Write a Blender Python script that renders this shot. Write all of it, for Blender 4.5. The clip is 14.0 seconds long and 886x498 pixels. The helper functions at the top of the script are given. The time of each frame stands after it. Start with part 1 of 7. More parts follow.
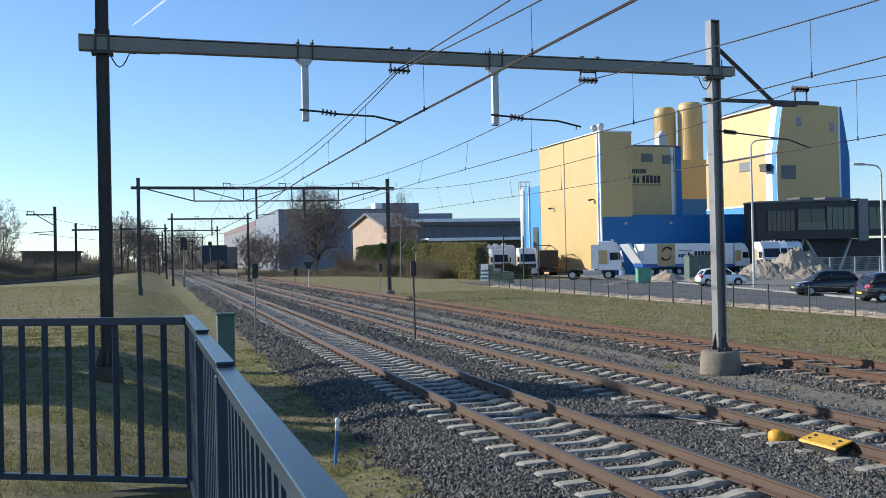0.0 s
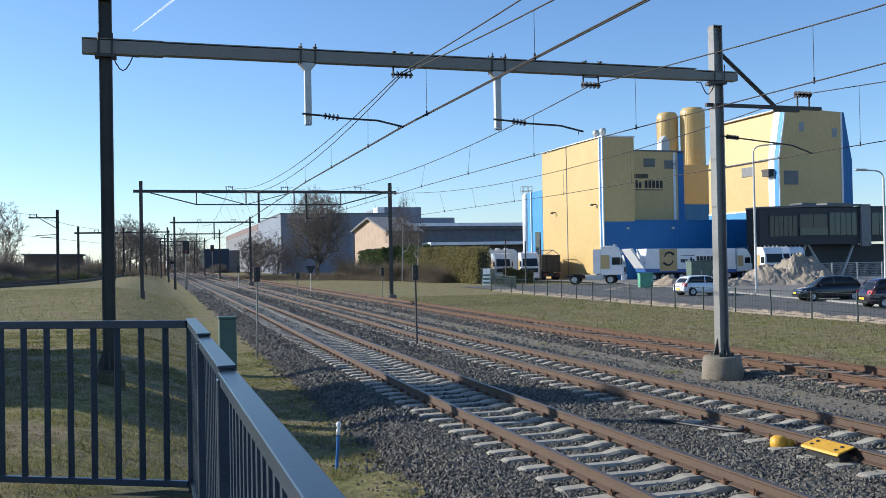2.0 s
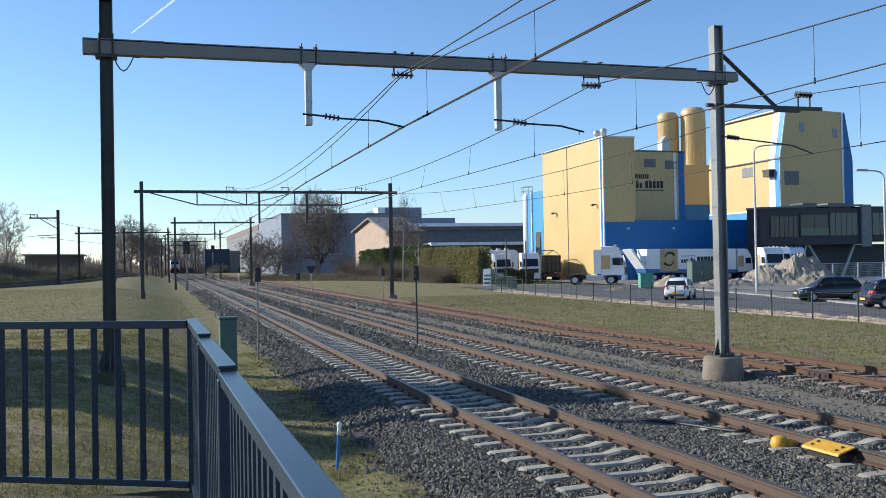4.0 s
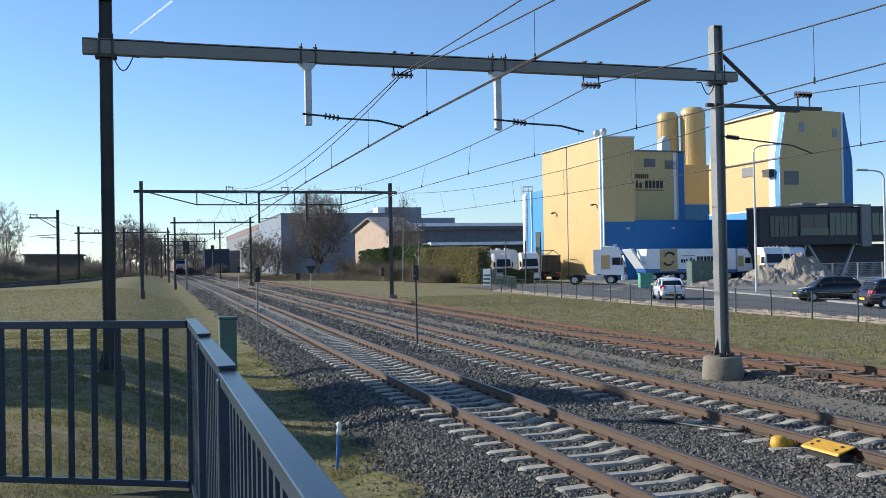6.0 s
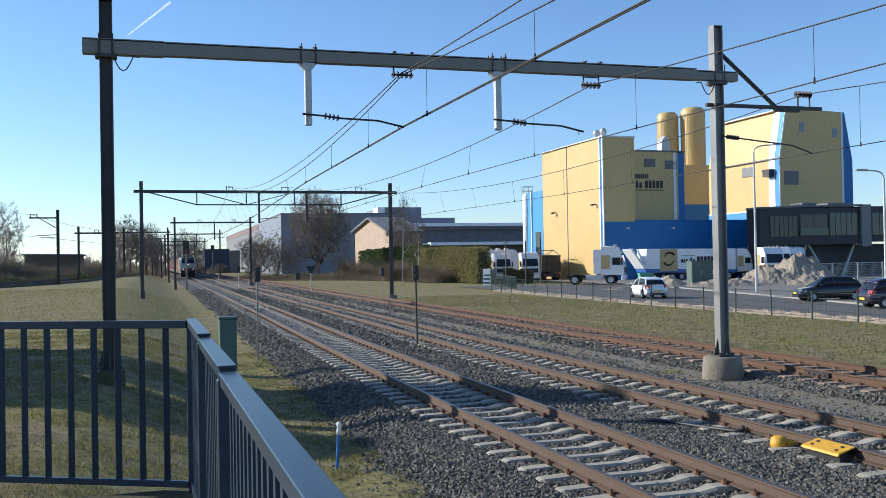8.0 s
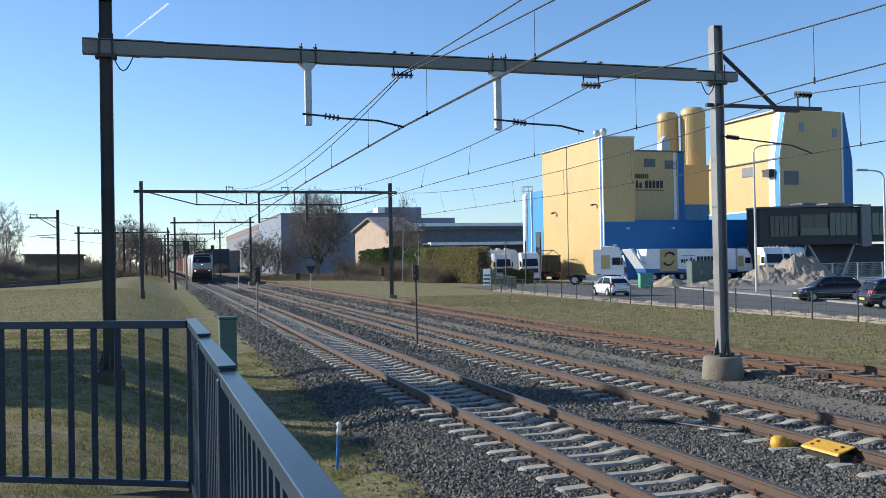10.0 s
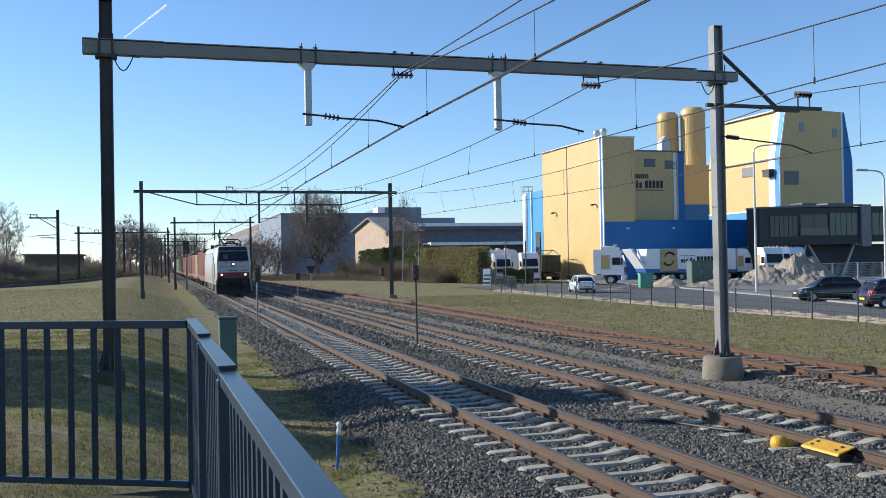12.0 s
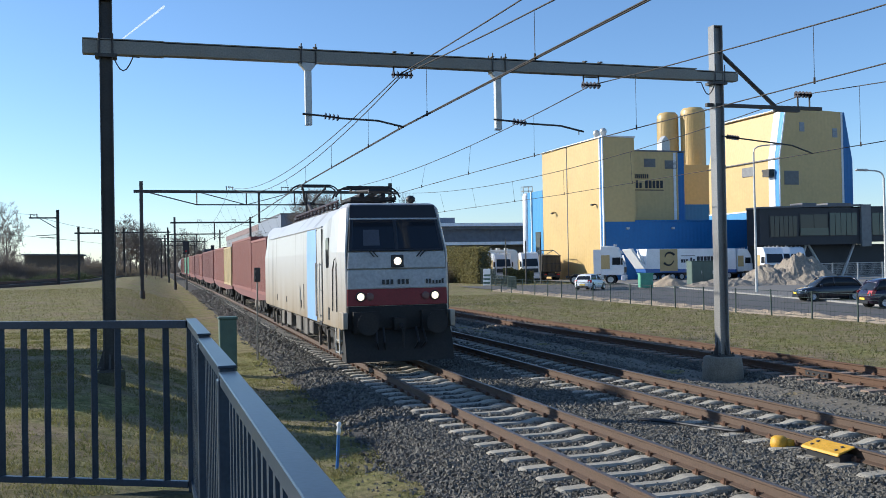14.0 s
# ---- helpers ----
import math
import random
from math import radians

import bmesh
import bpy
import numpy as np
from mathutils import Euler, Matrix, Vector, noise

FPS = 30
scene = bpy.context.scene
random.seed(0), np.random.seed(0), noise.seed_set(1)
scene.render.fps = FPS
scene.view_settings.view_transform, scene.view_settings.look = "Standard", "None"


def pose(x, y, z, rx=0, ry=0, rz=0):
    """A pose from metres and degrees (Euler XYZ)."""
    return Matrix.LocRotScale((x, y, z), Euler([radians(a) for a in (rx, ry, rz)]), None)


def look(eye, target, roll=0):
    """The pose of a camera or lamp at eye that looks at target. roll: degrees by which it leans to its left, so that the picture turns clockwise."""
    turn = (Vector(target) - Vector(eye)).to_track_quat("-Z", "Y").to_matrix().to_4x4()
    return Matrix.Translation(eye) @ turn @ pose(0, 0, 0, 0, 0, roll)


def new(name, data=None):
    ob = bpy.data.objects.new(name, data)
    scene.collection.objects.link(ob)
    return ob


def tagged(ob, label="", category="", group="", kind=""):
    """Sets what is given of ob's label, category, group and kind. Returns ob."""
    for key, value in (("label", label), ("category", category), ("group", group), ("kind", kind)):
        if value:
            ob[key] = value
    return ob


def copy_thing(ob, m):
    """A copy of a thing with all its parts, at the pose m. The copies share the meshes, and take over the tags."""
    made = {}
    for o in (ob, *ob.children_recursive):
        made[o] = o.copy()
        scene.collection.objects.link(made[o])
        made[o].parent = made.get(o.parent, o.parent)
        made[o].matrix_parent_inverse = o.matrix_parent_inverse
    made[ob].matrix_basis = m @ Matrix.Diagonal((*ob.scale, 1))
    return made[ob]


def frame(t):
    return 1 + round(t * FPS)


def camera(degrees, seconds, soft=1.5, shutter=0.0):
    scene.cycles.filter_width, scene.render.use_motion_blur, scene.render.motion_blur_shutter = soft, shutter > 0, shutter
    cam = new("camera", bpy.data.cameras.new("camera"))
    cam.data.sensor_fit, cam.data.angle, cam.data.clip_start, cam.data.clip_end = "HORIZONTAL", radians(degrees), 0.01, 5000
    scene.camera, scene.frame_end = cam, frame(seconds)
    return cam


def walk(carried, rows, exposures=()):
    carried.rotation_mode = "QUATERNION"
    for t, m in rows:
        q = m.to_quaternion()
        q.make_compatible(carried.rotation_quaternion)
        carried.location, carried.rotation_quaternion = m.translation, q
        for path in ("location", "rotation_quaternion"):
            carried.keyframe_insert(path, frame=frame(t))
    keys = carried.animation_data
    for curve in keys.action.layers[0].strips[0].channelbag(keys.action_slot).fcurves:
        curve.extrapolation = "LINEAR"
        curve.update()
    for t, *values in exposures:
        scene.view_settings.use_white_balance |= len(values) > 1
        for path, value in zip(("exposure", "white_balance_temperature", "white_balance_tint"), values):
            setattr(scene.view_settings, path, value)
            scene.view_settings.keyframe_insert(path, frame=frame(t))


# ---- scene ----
# ---- camera: stands still on the platform, nudged once
EYE = (0.0, 0.0, 2.549)
cam = camera(50.06, 14.0, 0.6)


def aim(yaw, pitch, roll):
    y, p = radians(yaw), radians(pitch)
    way = Vector((math.sin(y) * math.cos(p), math.cos(y) * math.cos(p), math.sin(p)))
    return look(EYE, Vector(EYE) + way * 50, roll)


REST = (17.283, 0.825, -1.04)
FIRST = (17.42, 0.555, -1.23)
walk(cam, [(0.0, aim(*FIRST)), (1.6, aim(*FIRST)), (1.8, aim(17.36, 0.68, -1.14)), (2.0, aim(17.30, 0.815, -1.04)),
           (2.3, aim(17.25, 0.85, -1.04)), (2.6, aim(17.24, 0.86, -1.04)), (3.2, aim(17.25, 0.85, -1.04)), (5.3, aim(*REST)), (14.0, aim(*REST))],
     exposures=[(0.0, 0.43, 5600, 10), (14.0, 0.43, 5600, 10)])

# ---- world and sun
SUN_EL, SUN_WAY = radians(23.0), Vector((0.857, -0.515, 0)).normalized()
world = bpy.data.worlds.new("world")
scene.world = world
world.use_nodes = True
wn = world.node_tree.nodes
sky = wn.new("ShaderNodeTexSky")
sky.sky_type, sky.sun_disc = "NISHITA", False
sky.sun_elevation = SUN_EL
sky.sun_rotation = math.atan2(-SUN_WAY.x, -SUN_WAY.y)
sky.air_density, sky.dust_density, sky.ozone_density = 0.95, 0.2, 3.2
wn["Background"].inputs["Strength"].default_value = 0.118
world.node_tree.links.new(sky.outputs[0], wn["Background"].inputs["Color"])
sun = new("sun", bpy.data.lights.new("sun", "SUN"))
sun.data.energy, sun.data.angle, sun.data.color = 5.0, radians(0.55), (1.0, 0.885, 0.70)
down = Vector((SUN_WAY.x * math.cos(SUN_EL), SUN_WAY.y * math.cos(SUN_EL), -math.sin(SUN_EL)))
sun.matrix_world = Matrix.Translation((-60, 40, 60)) @ down.to_track_quat("-Z", "Y").to_matrix().to_4x4()


# ---- materials
def mat(name, color, rough=0.7, metal=0.0, vary=0.25, scale=3.0, fine=40.0, bump=0.15, second=None, coat=0.0, island=0.0, spec=0.5, dist=0.01, thin=0.0):
    """A surface of one paint or stuff, with broad stains, fine grain and a little relief; second: the colour of the stains."""
    m = bpy.data.materials.new(name)
    m.use_nodes = True
    nt = m.node_tree
    n, l = nt.nodes, nt.links
    b = n["Principled BSDF"]
    b.inputs["Roughness"].default_value, b.inputs["Metallic"].default_value = rough, metal
    b.inputs["Coat Weight"].default_value = coat
    b.inputs["Specular IOR Level"].default_value = spec
    tc = n.new("ShaderNodeTexCoord")
    big, small = n.new("ShaderNodeTexNoise"), n.new("ShaderNodeTexNoise")
    for t, s, d in ((big, scale, 6), (small, fine, 3)):
        t.inputs["Scale"].default_value, t.inputs["Detail"].default_value = s, d
        l.new(tc.outputs["Object"], t.inputs["Vector"])
    c2 = second or tuple(c * (1 - 0.45) for c in color)
    ramp = n.new("ShaderNodeMapRange")
    ramp.inputs[1].default_value, ramp.inputs[2].default_value = 0.42, 0.72
    l.new(big.outputs[0], ramp.inputs[0])
    scaled = n.new("ShaderNodeMath")
    scaled.operation = "MULTIPLY"
    scaled.inputs[1].default_value = vary * 2 if second is None else vary
    l.new(ramp.outputs[0], scaled.inputs[0])
    mix = n.new("ShaderNodeMix")
    mix.data_type, mix.clamp_factor = "RGBA", True
    mix.inputs[6].default_value, mix.inputs[7].default_value = (*color, 1), (*c2, 1)
    l.new(scaled.outputs[0], mix.inputs[0])
    hsv = n.new("ShaderNodeHueSaturation")
    l.new(mix.outputs[2], hsv.inputs["Color"])
    grain = n.new("ShaderNodeMapRange")
    grain.inputs[1].default_value, grain.inputs[2].default_value = 0.3, 0.7
    grain.inputs[3].default_value, grain.inputs[4].default_value = 1 - vary * 0.6, 1 + vary * 0.6
    l.new(small.outputs[0], grain.inputs[0])
    val = grain.outputs[0]
    if island:
        geo = n.new("ShaderNodeNewGeometry")
        info = n.new("ShaderNodeObjectInfo")
        both = n.new("ShaderNodeMath")
        both.operation = "ADD"
        l.new(geo.outputs["Random Per Island"], both.inputs[0])
        l.new(info.outputs["Random"], both.inputs[1])
        r = n.new("ShaderNodeMapRange")
        r.inputs[2].default_value = 2.0
        r.inputs[3].default_value, r.inputs[4].default_value = 1 - island, 1 + island
        l.new(both.outputs[0], r.inputs[0])
        mul = n.new("ShaderNodeMath")
        mul.operation = "MULTIPLY"
        l.new(val, mul.inputs[0])
        l.new(r.outputs[0], mul.inputs[1])
        val = mul.outputs[0]
    l.new(val, hsv.inputs["Value"])
    l.new(hsv.outputs[0], b.inputs["Base Color"])
    if bump:
        bp = n.new("ShaderNodeBump")
        bp.inputs["Strength"].default_value, bp.inputs["Distance"].default_value = bump, dist
        l.new(small.outputs[0], bp.inputs["Height"])
        l.new(bp.outputs[0], b.inputs["Normal"])
    if thin:
        tr, mx = n.new("ShaderNodeBsdfTranslucent"), n.new("ShaderNodeMixShader")
        mx.inputs[0].default_value = thin
        l.new(hsv.outputs[0], tr.inputs["Color"])
        l.new(b.outputs[0], mx.inputs[1])
        l.new(tr.outputs[0], mx.inputs[2])
        l.new(mx.outputs[0], n["Material Output"].inputs["Surface"])
    return m


def glow(name, color, strength):
    m = bpy.data.materials.new(name)
    m.use_nodes = True
    b = m.node_tree.nodes["Principled BSDF"]
    b.inputs["Base Color"].default_value = (*color, 1)
    b.inputs["Emission Color"].default_value = (*color, 1)
    b.inputs["Emission Strength"].default_value = strength
    return m


def glass(name, color, rough=0.04):
    m = mat(name, color, rough=rough, vary=0.05, bump=0.0, spec=0.3)
    return m


M = {}
M["steel_grey"] = mat("weathered_grey_steel", (0.21, 0.20, 0.17), 0.5, 0.1, 0.3, 1.5, 30, 0.1, (0.17, 0.12, 0.08))
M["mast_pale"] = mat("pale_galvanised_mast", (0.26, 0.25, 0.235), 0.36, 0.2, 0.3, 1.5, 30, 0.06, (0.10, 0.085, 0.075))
M["steel_dark"] = mat("dark_steel", (0.07, 0.065, 0.06), 0.6, 0.3, 0.3, 2, 30)
M["galv"] = mat("galvanised_steel", (0.50, 0.50, 0.48), 0.5, 0.4, 0.15, 4, 40)
M["rail_side"] = mat("rusty_rail_steel", (0.095, 0.06, 0.039), 0.7, 0.1, 0.35, 2.5, 60, 0.2, (0.06, 0.04, 0.029))
M["rail_top"] = mat("worn_rail_head", (0.17, 0.13, 0.105), 0.42, 0.75, 0.2, 6, 60, 0.05)
M["rail_rust"] = mat("rusty_unused_rail", (0.10, 0.055, 0.031), 0.85, 0.0, 0.3, 2.5, 60, 0.2, (0.085, 0.042, 0.024))
M["sleeper"] = mat("pale_concrete_sleeper", (0.38, 0.345, 0.275), 0.85, 0, 0.3, 4, 50, 0.2, (0.22, 0.19, 0.15), island=0.15)
M["sleeper_wood"] = mat("grey_timber_sleeper", (0.26, 0.19, 0.14), 0.9, 0, 0.3, 6, 50, 0.3, (0.12, 0.085, 0.06), island=0.25)
M["clip"] = mat("rusty_clip", (0.14, 0.075, 0.045), 0.85, 0.1, 0.3, 8, 60)
M["concrete"] = mat("weathered_concrete", (0.21, 0.18, 0.135), 0.9, 0, 0.5, 2.5, 40, 0.3, (0.085, 0.07, 0.05))
M["kerb"] = mat("mossy_concrete_kerb", (0.085, 0.08, 0.05), 0.95, 0, 0.45, 2.5, 30, 0.3, (0.045, 0.048, 0.024), spec=0.1)
M["railing"] = mat("blue_grey_painted_steel", (0.037, 0.053, 0.075), 0.28, 0.0, 0.25, 3, 60, 0.03, spec=0.28)
M["wire"] = mat("dark_copper_wire", (0.04, 0.033, 0.028), 0.7, 0.1, 0.1, 3, 30, 0.0)
M["insulator"] = mat("brown_glazed_insulator", (0.035, 0.02, 0.018), 0.35, 0, 0.2, 6, 30, 0.0)
M["black"] = mat("black_plastic", (0.022, 0.022, 0.024), 0.5, 0, 0.2, 4, 40, 0.05)
M["green_box"] = mat("green_painted_cabinet", (0.085, 0.14, 0.105), 0.55, 0, 0.25, 4, 40)
M["yellow"] = mat("yellow_painted_steel", (0.62, 0.34, 0.022), 0.55, 0, 0.3, 6, 40, 0.1, (0.40, 0.21, 0.03))
M["blue_stake"] = mat("blue_plastic", (0.04, 0.16, 0.42), 0.5, 0, 0.2, 8, 40)
M["white"] = mat("white_paint", (0.78, 0.78, 0.76), 0.45, 0, 0.1, 2, 30, 0.03)


# ---- mesh helpers
def box(bm, x0, x1, y0, y1, z0, z1, m=None):
    vs = [bm.verts.new((x, y, z)) for z in (z0, z1) for x, y in ((x0, y0), (x1, y0), (x1, y1), (x0, y1))]
    if m is not None:
        for v in vs:
            v.co = m @ v.co
    for f in ((3, 2, 1, 0), (4, 5, 6, 7), (0, 1, 5, 4), (1, 2, 6, 5), (2, 3, 7, 6), (3, 0, 4, 7)):
        bm.faces.new([vs[i] for i in f])
    return vs


def prism(bm, pts, axis, a, b, m=None):
    """A closed outline of 2D points pushed from a to b along axis; the outline runs over the other two axes in x, y, z order."""
    def at(p, v):
        q = list(p)
        q.insert(axis, v)
        return m @ Vector(q) if m is not None else Vector(q)
    lo, hi = [bm.verts.new(at(p, a)) for p in pts], [bm.verts.new(at(p, b)) for p in pts]
    n = len(pts)
    for i in range(n):
        bm.faces.new((lo[i], lo[(i + 1) % n], hi[(i + 1) % n], hi[i]))
    bm.faces.new(lo[::-1])
    bm.faces.new(hi)


def tube(bm, p, q, r0, r1=None, seg=8, caps=True):
    p, q = Vector(p), Vector(q)
    r1 = r0 if r1 is None else r1
    turn = (q - p).to_track_quat("Z", "Y")
    rings = []
    for c, r in ((p, r0), (q, r1)):
        rings.append([bm.verts.new(c + turn @ Vector((r * math.cos(2 * math.pi * i / seg), r * math.sin(2 * math.pi * i / seg), 0))) for i in range(seg)])
    for i in range(seg):
        j = (i + 1) % seg
        bm.faces.new((rings[0][i], rings[0][j], rings[1][j], rings[1][i]))
    if caps:
        bm.faces.new(rings[0][::-1])
        bm.faces.new(rings[1])


def lathe(bm, prof, seg=16, m=None):
    """prof: (radius, height) pairs from bottom to top, turned round z."""
    rings = []
    for r, z in prof:
        ring = [Vector((r * math.cos(2 * math.pi * i / seg), r * math.sin(2 * math.pi * i / seg), z)) for i in range(seg)]
        rings.append([bm.verts.new(m @ v if m is not None else v) for v in ring])
    for a, b in zip(rings, rings[1:]):
        for i in range(seg):
            j = (i + 1) % seg
            bm.faces.new((a[i], a[j], b[j], b[i]))
    bm.faces.new(rings[0][::-1])
    bm.faces.new(rings[-1])


def loft(bm, sections, closed=True, caps=True):
    """Rings of 3D points joined one to the next."""
    rings = [[bm.verts.new(p) for p in s] for s in sections]
    n = len(rings[0])
    for a, b in zip(rings, rings[1:]):
        for i in range(n if closed else n - 1):
            j = (i + 1) % n
            bm.faces.new((a[i], a[j], b[j], b[i]))
    if caps and closed:
        bm.faces.new(rings[0][::-1])
        bm.faces.new(rings[-1])
    return rings


def finish(bm, name, material, bevel=0.0, smooth=False):
    bmesh.ops.recalc_face_normals(bm, faces=bm.faces)
    if bevel:
        bmesh.ops.bevel(bm, geom=[e for e in bm.edges if e.is_manifold and e.calc_face_angle(0) > 0.6], offset=bevel, segments=1, affect="EDGES", clamp_overlap=True)
    me = bpy.data.meshes.new(name)
    bm.to_mesh(me)
    bm.free()
    for m in (material if isinstance(material, (list, tuple)) else [material]):
        me.materials.append(m)
    if smooth:
        for p in me.polygons:
            p.use_smooth = True
    return me


def part(name, bm, material, parent=None, label="", bevel=0.0, smooth=False, at=None):
    ob = new(name, finish(bm, name, material, bevel, smooth))
    if parent is not None:
        ob.parent = parent
    if at is not None:
        ob.matrix_basis = at
    if label:
        ob["label"] = label
    return ob


def share(name, mesh, parent=None, at=None):
    ob = new(name, mesh)
    if parent is not None:
        ob.parent = parent
    if at is not None:
        ob.matrix_basis = at
    return ob


def thing(name, label, category, at=None, group="", kind=""):
    ob = new(name)
    if at is not None:
        ob.matrix_basis = at
    return tagged(ob, label, category, group, kind)


def raw_mesh(name, verts, faces, material, smooth=False):
    me = bpy.data.meshes.new(name)
    me.from_pydata(verts, [], faces)
    me.materials.append(material)
    if smooth:
        me.polygons.foreach_set("use_smooth", [True] * len(me.polygons))
    me.update()
    return me


# ---- plan: three tracks run along y, bending a little with distance
X1, X2, X3 = 5.92, 9.71, 15.04


def bend(y):
    return 2.3 * (1 - math.exp(-(y - 18) / 140)) if y > 18 else 0.0


def rise(y):
    if y < 20:
        return 0.0
    if y < 40:
        return 0.0028 * (y - 20) ** 2 / 40
    return min(0.0028 * (y - 30), 1.0 + 0.0008 * (y - 390))


def clamp(v, a=0.0, b=1.0):
    return max(a, min(b, v))


def soft(a, b, v):
    t = clamp((v - a) / (b - a))
    return t * t * (3 - 2 * t)


def natural(x, y):
    """The height of the ground beside the tracks."""
    u = x - bend(y)
    left = 0.42 + 0.50 * soft(15, 75, y) + 0.25 * soft(90, 300, y)
    right = -0.34 + rise(y) * (1 - 0.6 * soft(20, 50, u))
    path = -0.46 + rise(y) * 0.9
    z = left + (path - left) * soft(-1.8 - 2.0 * soft(18, 80, y), 2.7, u)
    return z + (right - z) * soft(3.0, 14.0, u)


# bed: heights of the stone bed across the tracks, as (offset, height over the path)
BED = ((3.0, -0.62), (3.45, -0.44), (4.15, -0.245), (5.15, -0.24), (5.3, -0.275), (6.55, -0.275), (6.7, -0.24), (7.4, -0.225), (8.2, -0.25), (8.9, -0.225), (9.1, -0.232), (9.8, -0.235), (10.3, -0.255), (10.5, -0.235), (11.25, -0.225), (11.7, -0.26), (12.5, -0.36), (13.2, -0.33), (13.6, -0.235), (16.5, -0.235), (17.3, -0.42), (17.6, -0.62))


def bed(x, y):
    u = x - bend(y)
    for (a, za), (b, zb) in zip(BED, BED[1:]):
        if a <= u <= b:
            return za + (zb - za) * (u - a) / (b - a) + rise(y)
    return -9.0


# ---- ground
def ground_material():
    m = bpy.data.materials.new("rough_winter_grass")
    m.use_nodes = True
    n, l = m.node_tree.nodes, m.node_tree.links
    b = n["Principled BSDF"]
    b.inputs["Roughness"].default_value = 0.95
    b.inputs["Specular IOR Level"].default_value = 0.15
    tc = n.new("ShaderNodeTexCoord")

    def noise_at(s, d=6, rough=0.6):
        t = n.new("ShaderNodeTexNoise")
        t.inputs["Scale"].default_value, t.inputs["Detail"].default_value, t.inputs["Roughness"].default_value = s, d, rough
        l.new(tc.outputs["Object"], t.inputs["Vector"])
        return t.outputs[0]

    def ramp(src, stops):
        r = n.new("ShaderNodeValToRGB")
        while len(r.color_ramp.elements) < len(stops):
            r.color_ramp.elements.new(0.5)
        for e, (p, c) in zip(r.color_ramp.elements, stops):
            e.position, e.color = p, (*c, 1)
        l.new(src, r.inputs[0])
        return r.outputs[0]
    fine = ramp(noise_at(7, 8, 0.75), [(0.25, (0.055, 0.066, 0.02)), (0.42, (0.145, 0.15, 0.046)), (0.58, (0.25, 0.22, 0.088)), (0.8, (0.40, 0.32, 0.165))])
    dry = ramp(noise_at(18, 6, 0.7), [(0.3, (0.135, 0.102, 0.06)), (0.7, (0.34, 0.265, 0.165))])
    patch = n.new("ShaderNodeMapRange")
    patch.inputs[1].default_value, patch.inputs[2].default_value = 0.40, 0.62
    l.new(noise_at(0.5, 9, 0.72), patch.inputs[0])
    mix = n.new("ShaderNodeMix")
    mix.data_type = "RGBA"
    l.new(patch.outputs[0], mix.inputs[0])
    l.new(fine, mix.inputs[6])
    l.new(dry, mix.inputs[7])
    clump = n.new("ShaderNodeMapRange")
    clump.inputs[1].default_value, clump.inputs[2].default_value = 0.3, 0.7
    clump.inputs[3].default_value, clump.inputs[4].default_value = 0.6, 1.5
    l.new(noise_at(2.2, 7, 0.75), clump.inputs[0])
    hue = n.new("ShaderNodeHueSaturation")
    l.new(clump.outputs[0], hue.inputs["Value"])
    l.new(mix.outputs[2], hue.inputs["Color"])
    l.new(hue.outputs[0], b.inputs["Base Color"])
    bp = n.new("ShaderNodeBump")
    bp.inputs["Strength"].default_value, bp.inputs["Distance"].default_value = 0.8, 0.09
    l.new(noise_at(9, 8, 0.7), bp.inputs["Height"])
    l.new(bp.outputs[0], b.inputs["Normal"])
    return m


M["grass"] = ground_material()
M["grass_blade"] = mat("dry_grass_blades", (0.145, 0.142, 0.05), 0.9, 0, 0.4, 1.2, 20, 0.0, (0.27, 0.22, 0.11), island=0.3, spec=0.2, thin=0.5)


def steps(stops):
    out = []
    for (a, s), (b, _) in zip(stops, stops[1:]):
        k = max(1, round((b - a) / s))
        out += [a + (b - a) * i / k for i in range(k)]
    return out + [stops[-1][0]]


def sheet(name, xs, ys, height, material):
    verts = [(x, y, height(x, y)) for y in ys for x in xs]
    w = len(xs)
    faces = [(j * w + i, j * w + i + 1, (j + 1) * w + i + 1, (j + 1) * w + i) for j in range(len(ys) - 1) for i in range(w - 1)]
    return new(name, raw_mesh(name, verts, faces, material, True))


def rough_ground(x, y):
    z = natural(x, y)
    near = 1 - soft(40, 120, abs(x) + abs(y))
    return z + 0.05 * near * (noise.noise((x * 1.1, y * 1.1, 0)) + 0.5 * noise.noise((x * 3.1, y * 3.1, 4)))


gx = steps([(-2600, 700), (-300, 60), (-60, 8), (-14, 0.5), (4, 0.5), (20, 1.2), (32, 3), (110, 30), (400, 400), (2600, 0)])
gy = steps([(-2600, 800), (-100, 25), (-10, 2.0), (4, 0.4), (40, 2), (120, 8), (420, 60), (900, 500), (4600, 0)])
ground = tagged(sheet("ground", gx, gy, rough_ground, M["grass"]), "rough pale winter grass and bare soil", "ground", kind="structure")


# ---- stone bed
# bed far darker than the stones: shade in their gaps put into its colour
M["ballast"] = mat("shade_dark_stone_bed", (0.042, 0.039, 0.035), 0.95, 0, 0.35, 1.2, 14, 0.9, (0.045, 0.037, 0.029), dist=0.05)
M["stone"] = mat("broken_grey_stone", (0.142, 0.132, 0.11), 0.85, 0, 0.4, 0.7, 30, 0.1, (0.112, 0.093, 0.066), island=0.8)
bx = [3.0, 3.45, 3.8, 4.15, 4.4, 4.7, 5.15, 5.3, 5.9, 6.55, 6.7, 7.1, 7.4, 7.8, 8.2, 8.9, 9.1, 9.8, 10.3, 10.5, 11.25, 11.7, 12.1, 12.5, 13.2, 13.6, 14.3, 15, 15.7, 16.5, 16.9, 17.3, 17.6]
